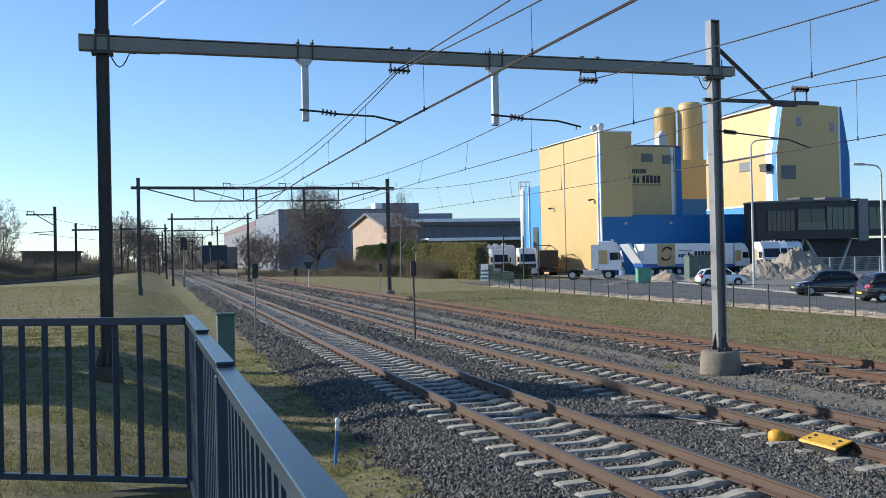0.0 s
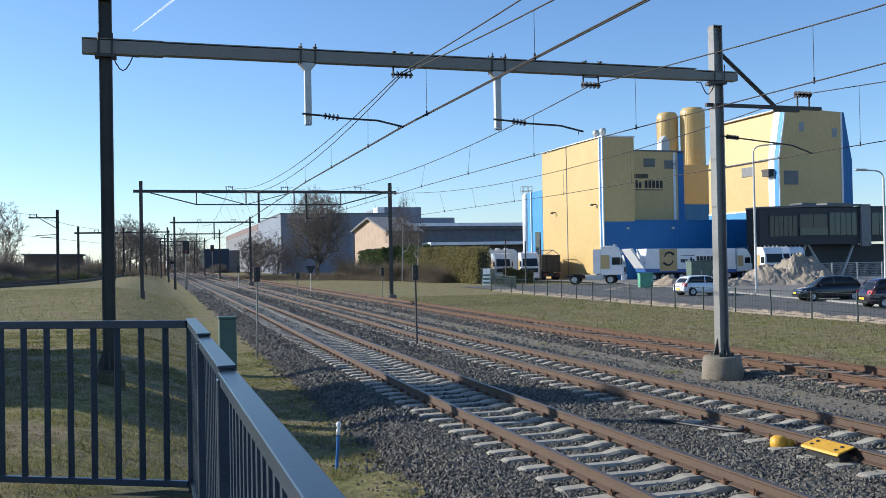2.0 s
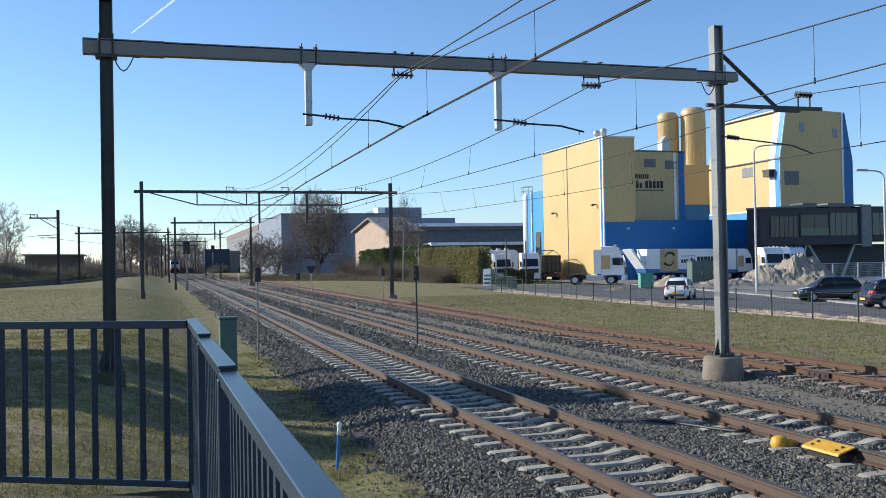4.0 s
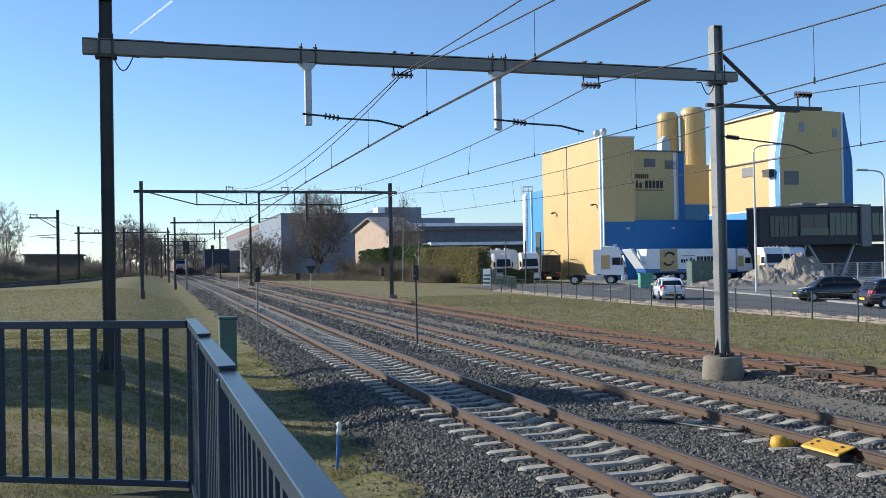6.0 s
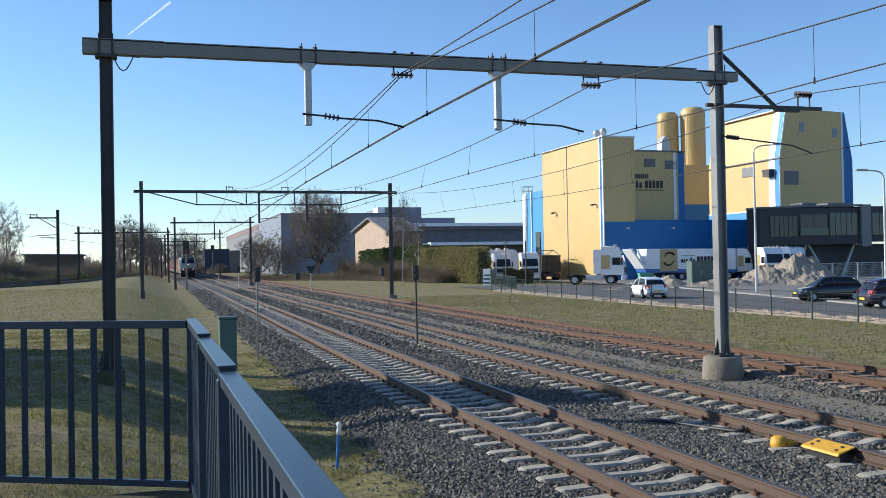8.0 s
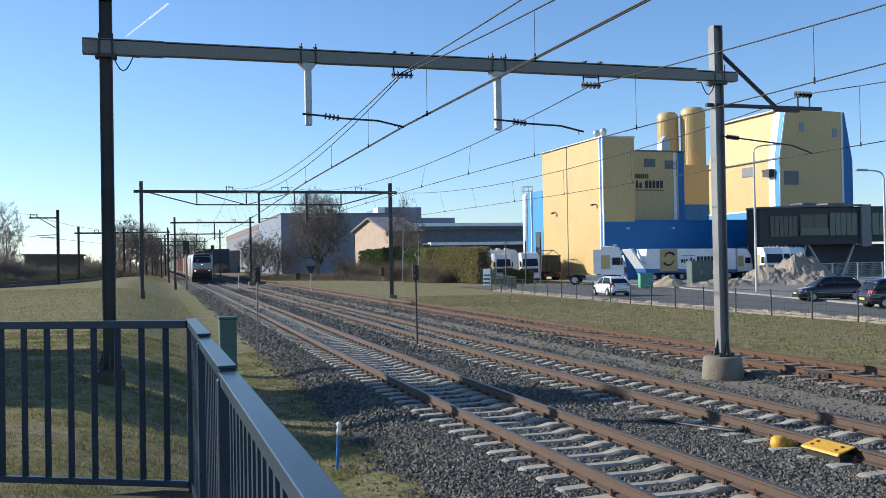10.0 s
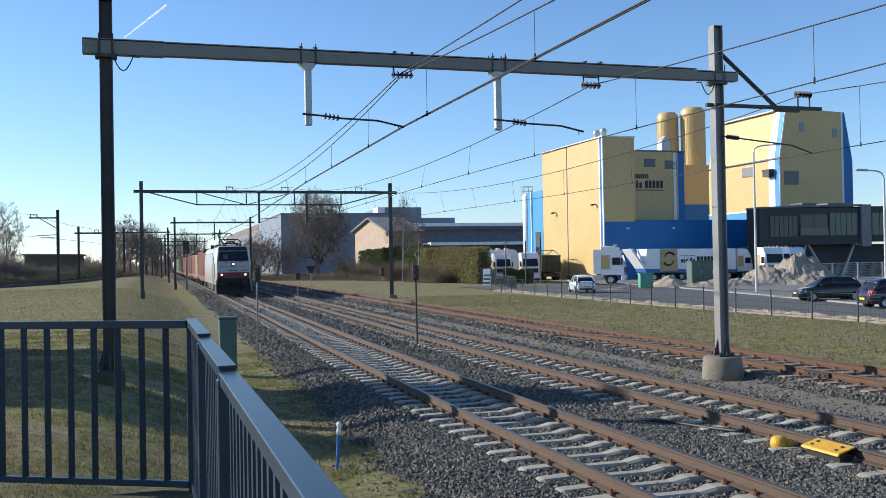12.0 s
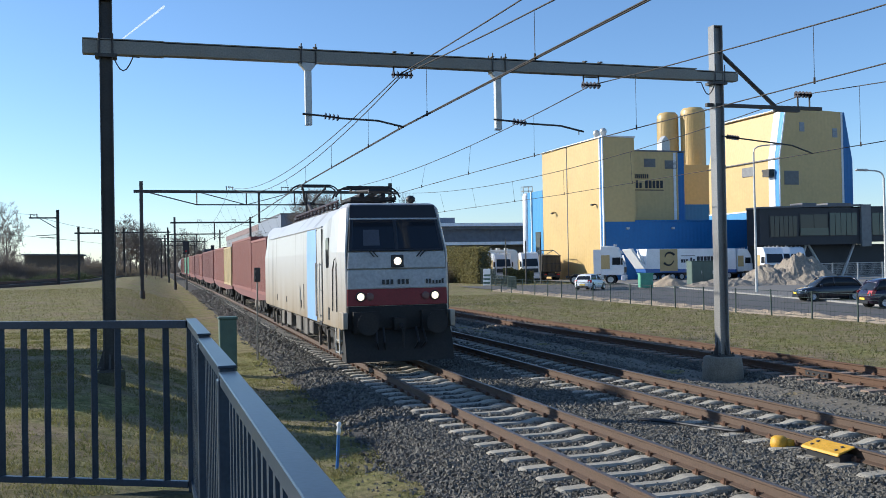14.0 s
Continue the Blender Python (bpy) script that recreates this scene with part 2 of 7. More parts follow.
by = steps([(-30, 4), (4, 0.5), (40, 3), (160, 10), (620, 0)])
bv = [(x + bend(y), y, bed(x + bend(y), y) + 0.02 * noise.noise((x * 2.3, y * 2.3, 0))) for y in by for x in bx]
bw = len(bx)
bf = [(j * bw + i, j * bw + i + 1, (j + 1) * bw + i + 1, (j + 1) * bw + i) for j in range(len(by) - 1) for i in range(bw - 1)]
tagged(new("track_bed", raw_mesh("track_bed", bv, bf, M["ballast"], True)), "crushed stone bed under the tracks, darkened as shade between stones", "track bed", kind="structure")


def scatter_stones(seed, count, x0, x1, y0, y1, size, keep):
    rng = np.random.default_rng(seed)
    base = np.array([(1, 0, 0), (-1, 0, 0), (0, 1, 0), (0, -1, 0), (0, 0, 1), (0, 0, -1)], float)
    tri = np.array([(0, 2, 4), (2, 1, 4), (1, 3, 4), (3, 0, 4), (2, 0, 5), (1, 2, 5), (3, 1, 5), (0, 3, 5)])
    P = rng.uniform((x0, y0), (x1, y1), (count, 2))
    pts, vs = [], []
    for x, y in P:
        z = keep(x, y)
        if z is not None:
            pts.append((x + bend(y), y, z))
    pts = np.array(pts)
    k = len(pts)
    q = rng.normal(size=(k, 4))
    q /= np.linalg.norm(q, axis=1)[:, None]
    w, x, y, z = q.T
    R = np.stack([1 - 2 * (y * y + z * z), 2 * (x * y - z * w), 2 * (x * z + y * w), 2 * (x * y + z * w), 1 - 2 * (x * x + z * z), 2 * (y * z - x * w),
                  2 * (x * z - y * w), 2 * (y * z + x * w), 1 - 2 * (x * x + y * y)], 1).reshape(k, 3, 3)
    shape = base[None] * rng.uniform(0.55, 1.25, (k, 6, 1)) + rng.normal(scale=0.22, size=(k, 6, 3))
    shape *= (size * rng.uniform(0.6, 1.35, k))[:, None, None] * rng.uniform(0.65, 1.1, (k, 1, 3))
    V = np.einsum("kij,kvj->kvi", R, shape) + pts[:, None]
    F = (tri[None] + 6 * np.arange(k)[:, None, None]).reshape(-1, 3)
    return V.reshape(-1, 3), F


def on_bed(lift):
    def keep(x, y):
        for c, y0, half in ((X1, 6.36, 1.27), (X2 + 0.38, 6.2, 0.36)):
            if abs(x - c) < half and abs((y - y0 + 0.3) % 0.6 - 0.3) < 0.115 and random.random() < 0.93:
                return None
        edge = 3.5 + 0.25 * noise.noise((y * 0.6, 0, 8)) + 0.12 * noise.noise((y * 2.3, 3, 8))
        if x < edge and random.random() < (0.97 if x < edge - 0.3 else 0.75):
            return None
        if x > 16.9 and random.random() < 0.6:
            return None
        if 11.9 + 0.35 * noise.noise((y * 0.4, 5, 0)) < x < 13.15 + 0.3 * noise.noise((y * 0.5, 9, 0)) and random.random() < 0.82:
            return None
        if x < 3.35:
            return natural(x + bend(y), y) + lift
        return max(bed(x + bend(y), y), natural(x + bend(y), y)) + lift
    return keep


parts_v, parts_f, off = [], [], 0
for sd, cnt, ax, bx_, ay, by_, size in ((1, 58000, 2.6, 9.2, 6.0, 16.0, 0.032), (2, 36000, 8.2, 17.2, 8.0, 18.0, 0.035), (3, 48000, 2.8, 17.2, 16.0, 30.0, 0.042), (4, 26000, 3.0, 17.2, 30.0, 56.0, 0.06), (5, 16000, 3.0, 17.2, 56.0, 110.0, 0.09)):
    V, F = scatter_stones(sd, cnt, ax, bx_, ay, by_, size, on_bed(0.012))
    parts_v.append(V)
    parts_f.append(F + off)
    off += len(V)
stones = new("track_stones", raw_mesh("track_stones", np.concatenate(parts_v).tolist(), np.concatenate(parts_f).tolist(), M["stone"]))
tagged(stones, "loose angular grey ballast stones", "ballast", kind="stuff")


M["sandy_soil"] = mat("pale_trodden_soil", (0.185, 0.155, 0.112), 0.95, 0, 0.45, 1.4, 14, 0.7, (0.10, 0.09, 0.058), dist=0.03)
sx = (11.75, 12.0, 12.3, 12.6, 12.9, 13.15, 13.35)
sy = steps([(6, 0.5), (70, 0)])
sv = [(x + bend(y), y, bed(x + bend(y), y) + (0.022 if 0 < i < 6 else -0.03) + 0.018 * noise.noise((x * 2.3, y * 2.3, 0)) + 0.012 * noise.noise((x * 5, y * 5, 3))) for y in sy for i, x in enumerate(sx)]
sf = [(j * 7 + i, j * 7 + i + 1, j * 7 + i + 8, j * 7 + i + 7) for j in range(len(sy) - 1) for i in range(6)]
tagged(new("soil_strip", raw_mesh("soil_strip", sv, sf, M["sandy_soil"], True)), "pale trodden soil between the main track and the siding", "soil", kind="structure")


# ---- tracks
RAIL = ((-0.07, -0.172), (0.07, -0.172), (0.07, -0.158), (0.012, -0.135), (0.012, -0.045), (0.036, -0.03), (0.036, -0.006), (0.026, 0.0), (-0.026, 0.0), (-0.036, -0.006), (-0.036, -0.03), (-0.012, -0.045), (-0.012, -0.135), (-0.07, -0.158))
YS = steps([(-20, 10), (15, 4), (60, 8), (200, 20), (600, 0)])


def rail_part(cx, parent, side, head):
    bm = bmesh.new()
    rings = []
    for y in YS:
        c, z = cx + bend(y), rise(y)
        rings.append([bm.verts.new((c + px, y, z + pz)) for px, pz in RAIL])
    n = len(RAIL)
    for a, b in zip(rings, rings[1:]):
        for i in range(n):
            f = bm.faces.new((a[i], b[i], b[(i + 1) % n], a[(i + 1) % n]))
            f.material_index = 1 if i in (6, 7, 8) else 0
    bm.faces.new(rings[0])
    bm.faces.new(rings[-1][::-1])
    return part("rail", bm, [side, head], parent)


def sleeper_mesh(wood):
    bm = bmesh.new()
    if wood:
        box(bm, -1.28, 1.28, -0.125, 0.125, -0.32, -0.175)
        return finish(bm, "sleeper", M["sleeper_wood"], 0.012)
    prof = ((-1.26, 0.11, -0.215), (-1.2, 0.125, -0.195), (-0.5, 0.125, -0.178), (-0.28, 0.10, -0.225), (0.28, 0.10, -0.225), (0.5, 0.125, -0.178), (1.2, 0.125, -0.195), (1.26, 0.11, -0.215))
    loft(bm, [[(x, -w, -0.36), (x, w, -0.36), (x, w, z - 0.03), (x, w - 0.03, z), (x, -w + 0.03, z), (x, -w, z - 0.03)] for x, w, z in prof])
    return finish(bm, "sleeper", M["sleeper"])


def fastening_mesh():
    bm = bmesh.new()
    for s in (-0.75, 0.75):
        for d in (-1, 1):
            box(bm, s + d * 0.072 - 0.03, s + d * 0.072 + 0.03, -0.06, 0.06, -0.178, -0.135)
            tube(bm, (s + d * 0.10, -0.03, -0.175), (s + d * 0.10, -0.03, -0.10), 0.018, seg=6)
            tube(bm, (s + d * 0.10, 0.04, -0.15), (s + d * 0.05, 0.04, -0.125), 0.014, seg=5)
    return finish(bm, "fastening", M["clip"])


SLEEPER, TIMBER, FASTEN = sleeper_mesh(False), sleeper_mesh(True), fastening_mesh()


def track(cx, label, first, last, pitch, mesh, side, head):
    t = thing("railway_track", label, "track", kind="structure")
    for s in (-0.75, 0.75):
        rail_part(cx + s, t, side, head)
    y = first
    while y < last:
        rz = math.degrees(-math.atan(bend(y + 1) - bend(y)))
        m = pose(cx + bend(y), y, rise(y) + random.uniform(-0.006, 0.006), 0, 0, rz + random.uniform(-0.4, 0.4))
        share("sleeper", mesh, t, m)
        if y < 60:
            share("fastening", FASTEN, t, m)
        y += pitch
    return t


track(X1, "main railway track with worn rails on pale concrete sleepers", 6.36, 160, 0.6, SLEEPER, M["rail_side"], M["rail_top"])
track(X2, "second main railway track on pale concrete sleepers", 6.2, 150, 0.6, SLEEPER, M["rail_side"], M["rail_top"])
track(X3, "little-used siding with rusty rails on timber sleepers", 8.0, 130, 0.65, TIMBER, M["rail_rust"], M["rail_rust"])


# ---- overhead line portals
def h_mast(bm, x, y, z0, z1, w=0.24, d=0.24, t=0.02, turned=False):
    """A rolled steel column of H section; turned: its flanges face along y."""
    a, b, c = w / 2, d / 2, t / 2
    if turned:
        prism(bm, ((x - a, y - b), (x + a, y - b), (x + a, y - b + t), (x + c, y - b + t), (x + c, y + b - t), (x + a, y + b - t), (x + a, y + b),
                   (x - a, y + b), (x - a, y + b - t), (x - c, y + b - t), (x - c, y - b + t), (x - a, y - b + t)), 2, z0, z1)
        return
    prism(bm, ((x - a, y - b), (x - a + t, y - b), (x - a + t, y - c), (x + a - t, y - c), (x + a - t, y - b), (x + a, y - b), (x + a, y + b),
               (x + a - t, y + b), (x + a - t, y + c), (x - a + t, y + c), (x - a + t, y + b), (x - a, y + b)), 2, z0, z1)


def beam_profile(bm, x0, x1, y, z, h=0.28, d=0.22, t=0.02):
    a, b = d / 2, h / 2
    prism(bm, ((y - a, z - b), (y + a, z - b), (y + a, z + b), (y - a, z + b), (y - a, z + b - t), (y + a - t, z + b - t), (y + a - t, z - b + t), (y - a + t, z - b + t), (y - a + t, z + b - 2 * t), (y - a, z + b - 2 * t)), 0, x0, x1)


def insulator(bm, p, q, n=4, r=0.075):
    p, q = Vector(p), Vector(q)
    tube(bm, p, q, 0.022, seg=6)
    for i in range(n):
        c = p.lerp(q, (i + 0.5) / n)
        d = (q - p).normalized() * 0.016
        tube(bm, c - d, c + d, r, r * 0.7, seg=10)


def near_portal():
    y = 19.58
    t = thing("overhead_line_portal", "grey steel overhead line portal with two masts spanning the tracks", "railway portal")
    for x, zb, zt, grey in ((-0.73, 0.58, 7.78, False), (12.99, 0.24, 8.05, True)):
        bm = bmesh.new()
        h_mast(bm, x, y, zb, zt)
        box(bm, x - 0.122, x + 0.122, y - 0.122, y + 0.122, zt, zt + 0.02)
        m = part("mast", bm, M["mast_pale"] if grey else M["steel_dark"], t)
        bm = bmesh.new()
        box(bm, x - 0.2, x + 0.2, y - 0.2, y + 0.2, zb - 0.03, zb + 0.012)
        for s in (-1, 1):
            prism(bm, ((x + s * 0.122, zb + 0.012), (x + s * 0.24, zb + 0.012), (x + s * 0.122, zb + 0.40)), 1, y - 0.015, y + 0.015)
            prism(bm, ((y + s * 0.122, zb + 0.012), (y + s * 0.22, zb + 0.012), (y + s * 0.122, zb + 0.32)), 0, x - 0.015, x + 0.015)
            for e in (-1, 1):
                tube(bm, (x + s * 0.17, y + e * 0.17, zb), (x + s * 0.17, y + e * 0.17, zb + 0.07), 0.022, seg=6)
        part("base_plate", bm, M["steel_dark"], m)
        bm = bmesh.new()
        if grey:
            lathe(bm, ((0.52, zb - 1.2), (0.47, zb - 0.35), (0.44, zb - 0.06), (0.41, zb - 0.03)), 32, pose(x, y, 0))
        else:
            lathe(bm, ((0.3, zb - 0.9), (0.28, zb - 0.03)), 20, pose(x, y, 0))
        part("foundation", bm, M["concrete"] if grey else M["kerb"], m, "stained round concrete foundation", smooth=grey)
        bm = bmesh.new()
        box(bm, x - 0.2, x + 0.2, y - 0.16, y + 0.16, 6.66, 6.73)
        for s in (-1, 1):
            tube(bm, (x + s * 0.13, y - 0.16, 6.7), (x + s * 0.13, y - 0.16, 7.12), 0.014, seg=6)
        part("beam_clamp", bm, M["steel_dark"], m)
    bm = bmesh.new()
    beam_profile(bm, -1.16, 0.35, y, 6.88, 0.30)
    beam_profile(bm, 0.35, 12.4, y, 6.885, 0.27)
    beam_profile(bm, 12.4, 13.52, y, 6.87, 0.22)
    part("beam", bm, M["steel_grey"], t)
    for x in (3.22, 7.42):
        bm = bmesh.new()
        box(bm, x - 0.068, x + 0.068, y - 0.068, y + 0.068, 5.45, 6.74)
        prism(bm, ((x - 0.19, 6.74), (x + 0.19, 6.74), (x + 0.07, 6.58), (x - 0.07, 6.58)), 1, y - 0.09, y + 0.09)
        d = part("drop_post", bm, M["galv"], t, bevel=0.006)
        for s in (-0.15, 0.15):
            bm = bmesh.new()
            tube(bm, (x + s, y - 0.13, 6.7), (x + s, y - 0.13, 7.12), 0.016, seg=6)
            tube(bm, (x + s, y + 0.13, 6.7), (x + s, y + 0.13, 7.12), 0.016, seg=6)
            box(bm, x + s - 0.03, x + s + 0.03, y - 0.16, y + 0.16, 7.03, 7.05)
            part("bolt_clamp", bm, M["steel_dark"], d)
        bm = bmesh.new()
        tube(bm, (x - 0.14, y - 0.1, 5.67), (x + 0.30, y - 0.1, 5.64), 0.022, seg=6)
        tube(bm, (x + 0.62, y - 0.1, 5.60), (x + 1.45, y - 0.1, 5.57), 0.022, seg=6)
        tube(bm, (x + 1.45, y - 0.1, 5.57), (x + 2.02, y - 0.1, 5.45), 0.022, seg=6)
        tube(bm, (x + 1.9, y - 0.1, 5.48), (x + 1.9, y - 0.1, 5.38), 0.012, seg=5)
        a = part("steady_arm", bm, M["steel_dark"], t)
        bm = bmesh.new()
        insulator(bm, (x + 0.3, y - 0.1, 5.64), (x + 0.64, y - 0.1, 5.60))
        part("insulator", bm, M["insulator"], a)
    for x, z in ((5.25, 6.58), (9.70, 6.53)):
        bm = bmesh.new()
        for s in (-0.19, 0.19):
            tube(bm, (x + s, y, z), (x + s, y, 7.08), 0.02, seg=6)
            box(bm, x + s - 0.03, x + s + 0.03, y - 0.16, y + 0.16, 7.03, 7.05)
        tube(bm, (x - 0.19, y, z + 0.18), (x + 0.19, y, z + 0.18), 0.015, seg=6)
        h = part("wire_hanger", bm, M["steel_dark"], t)
        bm = bmesh.new()
        insulator(bm, (x - 0.24, y, z), (x + 0.24, y, z), 5, 0.085)
        part("insulator", bm, M["insulator"], h)
    # outrigger over the siding
    bm = bmesh.new()
    box(bm, 12.7, 15.95, y - 0.05, y + 0.05, 6.14, 6.22)
    box(bm, 14.6, 15.3, y - 0.06, y + 0.06, 6.08, 6.14)
    tube(bm, (13.06, y, 7.47), (14.62, y, 6.2), 0.05, seg=6)
    o = part("outrigger", bm, M["steel_dark"], t)
    bm = bmesh.new()
    for s in (15.28, 15.62):
        tube(bm, (s, y, 6.2), (s, y, 6.52), 0.022, seg=6)
    tube(bm, (15.22, y, 6.52), (15.68, y, 6.52), 0.02, seg=6)
    part("wire_hanger", bm, M["steel_dark"], o)
    bm = bmesh.new()
    insulator(bm, (15.2, y, 6.52), (15.7, y, 6.52), 5, 0.085)
    part("insulator", bm, M["insulator"], o)
    bm = bmesh.new()
    tube(bm, (13.05, y - 0.1, 5.43), (13.2, y - 0.1, 5.42), 0.02, seg=6)
    tube(bm, (13.5, y - 0.1, 5.39), (15.0, y - 0.1, 5.25), 0.018, seg=6)
    tube(bm, (15.0, y - 0.1, 5.25), (15.6, y - 0.1, 5.06), 0.018, seg=6)
    a = part("steady_arm", bm, M["steel_dark"], t)
    bm = bmesh.new()
    insulator(bm, (13.18, y - 0.1, 5.42), (13.52, y - 0.1, 5.39), 5, 0.06)
    part("insulator", bm, M["insulator"], a)
    # dangling bond cables
    for x, s in ((-0.73, 1), (12.99, -1)):
        cu = bpy.data.curves.new("bond_cable", "CURVE")
        cu.dimensions, cu.bevel_depth = "3D", 0.012
        sp = cu.splines.new("POLY")
        pts = [(x + s * (0.13 + 0.5 * i / 8), y - 0.14, 6.68 - 0.28 * math.sin(math.pi * min(1, i / 6)) * (1 if i < 7 else 0)) for i in range(9)]
        sp.points.add(len(pts) - 1)
        for p, c in zip(sp.points, pts):
            p.co = (*c, 1)
        cu.materials.append(M["wire"])
        ob = new("bond_cable", cu)
        ob.parent = t
    return t


near_portal()


def far_portal(y, xl, xr, zb, zlow_l, zlow_r, drops, truss, hangers):
    t = thing("overhead_line_portal", "dark steel overhead line portal farther along the tracks", "railway portal", group="portals along the tracks")
    for x, z0 in ((xl, zlow_l), (xr, zlow_r)):
        bm = bmesh.new()
        h_mast(bm, x, y, z0, zb + 0.7, 0.24, 0.24, turned=True)
        m = part("mast", bm, M["steel_dark"], t)
        bm = bmesh.new()
        r = 0.2 if x == xl else 0.42
        lathe(bm, ((r, z0 - 1.3), (r * 0.9, z0), (r * 0.8, z0 + 0.03)), 14, pose(x, y, 0))
        part("foundation", bm, M["steel_dark"] if x == xl else M["concrete"], m)
    bm = bmesh.new()
    beam_profile(bm, xl - 0.5, xr + 0.5, y, zb, 0.20, 0.2)
    part("beam", bm, M["steel_dark"], t)
    if truss:
        bm = bmesh.new()
        a, b = xl + (xr - xl) * 0.21, xl + (xr - xl) * 0.79
        zc = zb - 0.92
        tube(bm, (a, y, zc), (b, y, zc), 0.05, seg=6)
        for k in range(4):
            x = a + (b - a) * k / 3
            tube(bm, (x, y, zc), (x, y, zb), 0.045, seg=6)
        tube(bm, (xl + 0.6, y, zb - 0.1), (a, y, zc), 0.045, seg=6)
        tube(bm, (xr - 0.6, y, zb - 0.1), (b, y, zc), 0.045, seg=6)
        tube(bm, (a, y, zb), (a + (b - a) / 3, y, zc), 0.035, seg=6)
        tube(bm, (b - (b - a) / 3, y, zb), (a + (b - a) / 3, y, zc), 0.03, seg=6)
        part("truss", bm, M["steel_dark"], t)
    for x in drops:
        bm = bmesh.new()
        box(bm, x - 0.07, x + 0.07, y - 0.07, y + 0.07, zb - 2.2, zb)
        tube(bm, (x, y - 0.1, zb - 1.95), (x + 1.3, y - 0.1, zb - 1.85), 0.03, seg=5)
        part("drop_post", bm, M["steel_dark"], t)
    for x in hangers:
        bm = bmesh.new()
        for s in (-0.22, 0.22):
            tube(bm, (x + s, y, zb), (x + s, y, zb + 0.34), 0.03, seg=5)
        insulator(bm, (x - 0.3, y, zb + 0.34), (x + 0.3, y, zb + 0.34), 4, 0.06)
        part("wire_hanger", bm, M["steel_dark"], t)
    return t


far_portal(68.7, -0.39, 17.32, 7.85, 0.95, 0.2, (7.64, 11.05), True, (5.6, 9.5, 14.9))


# ---- platform railing
def railing():
    top, y0, x0 = 2.18, 6.85, 0.285
    t = thing("platform_railing", "blue-grey painted steel railing round the platform end", "railing")
    # cross panel, running off to the side
    a, b = Vector((x0 - 0.03, y0, 0)), Vector((-2.6, y0 + 1.53, 0))
    d = (b - a).normalized()
    turn = pose(a.x, a.y, 0, 0, 0, math.degrees(math.atan2(d.y, d.x)))
    length = (b - a).length
    bm = bmesh.new()
    box(bm, 0, length, -0.022, 0.022, top - 0.055, top, turn)
    part("top_rail", bm, M["railing"], t, bevel=0.004)
    bm = bmesh.new()
    box(bm, 0, length, -0.02, 0.02, top - 1.16, top - 1.115, turn)
    part("bottom_rail", bm, M["railing"], t, bevel=0.004)
    bm = bmesh.new()
    box(bm, -0.006, 0.006, -0.022, 0.022, top - 1.115, top - 0.055)
    bar = finish(bm, "baluster", M["railing"])
    k = 0.164
    while k < length:
        share("baluster", bar, t, turn @ pose(k, 0, 0, 0, 0, -38))
        k += 0.184
    # long side towards the viewer, in three panels stepped by a finger's width
    for i, (ya, yb, z) in enumerate(((6.9, 5.28, 2.19), (5.26, 3.72, 2.17), (3.70, -1.6, 2.15))):
        bm = bmesh.new()
        box(bm, x0 - 0.036, x0 + 0.036, yb, ya, z - 0.012, z)
        box(bm, x0 - 0.03, x0 + 0.03, yb + 0.01, ya - 0.005, z - 0.055, z - 0.012)
        part("top_rail", bm, M["railing"], t, bevel=0.003)
        bm = bmesh.new()
        box(bm, x0 - 0.02, x0 + 0.02, yb, ya, z - 1.16, z - 1.115)
        part("bottom_rail", bm, M["railing"], t)
        bm = bmesh.new()
        box(bm, x0 - 0.038, x0 + 0.038, yb, yb + 0.075, z - 1.25, z - 0.055)
        part("post", bm, M["railing"], t, bevel=0.004)
        y = ya - 0.14
        while y > yb + 0.12:
            share("baluster", bar, t, pose(x0, y, z - top, 0, 0, 0))
            y -= 0.128
    bm = bmesh.new()
    box(bm, x0 - 0.035, x0 + 0.035, 6.84, 6.91, 0.93, 2.13)
    part("corner_post", bm, M["railing"], t, bevel=0.004)
    return t


railing()
bm = bmesh.new()
box(bm, -40, 0.55, -30, 6.75, -0.6, 0.93)
tagged(part("platform", bm, M["concrete"], bevel=0.015), "weathered concrete platform end", "platform", kind="structure")
bm = bmesh.new()
box(bm, -2.7, 0.42, 6.754, 6.98, -0.4, 0.99)
tagged(part("kerb", bm, M["kerb"], bevel=0.015), "mossy raised concrete kerb along the platform end", "kerb", kind="structure")


# ---- factory
def panel_mat(name, color, rough=0.5, pitch=1.1, axis=0, depth=0.6):
    """Profiled cladding: upright ribs pressed in the sheet, faded and streaked a little."""
    m = mat(name, color, rough, 0.0, 0.09, 0.25, 2.5, 0.0)
    n, l = m.node_tree.nodes, m.node_tree.links
    tc, w = n.new("ShaderNodeTexCoord"), n.new("ShaderNodeTexWave")
    w.wave_type, w.bands_direction = "BANDS", "DIAGONAL"
    mp = n.new("ShaderNodeMapping")
    mp.inputs["Scale"].default_value = (1, 1, 0)
    l.new(tc.outputs["Object"], mp.inputs[0])
    l.new(mp.outputs[0], w.inputs["Vector"])
    w.inputs["Scale"].default_value = pitch
    bp = n.new("ShaderNodeBump")
    bp.inputs["Strength"].default_value, bp.inputs["Distance"].default_value = depth, 0.03
    l.new(w.outputs[1], bp.inputs["Height"])
    l.new(bp.outputs[0], n["Principled BSDF"].inputs["Normal"])
    return m


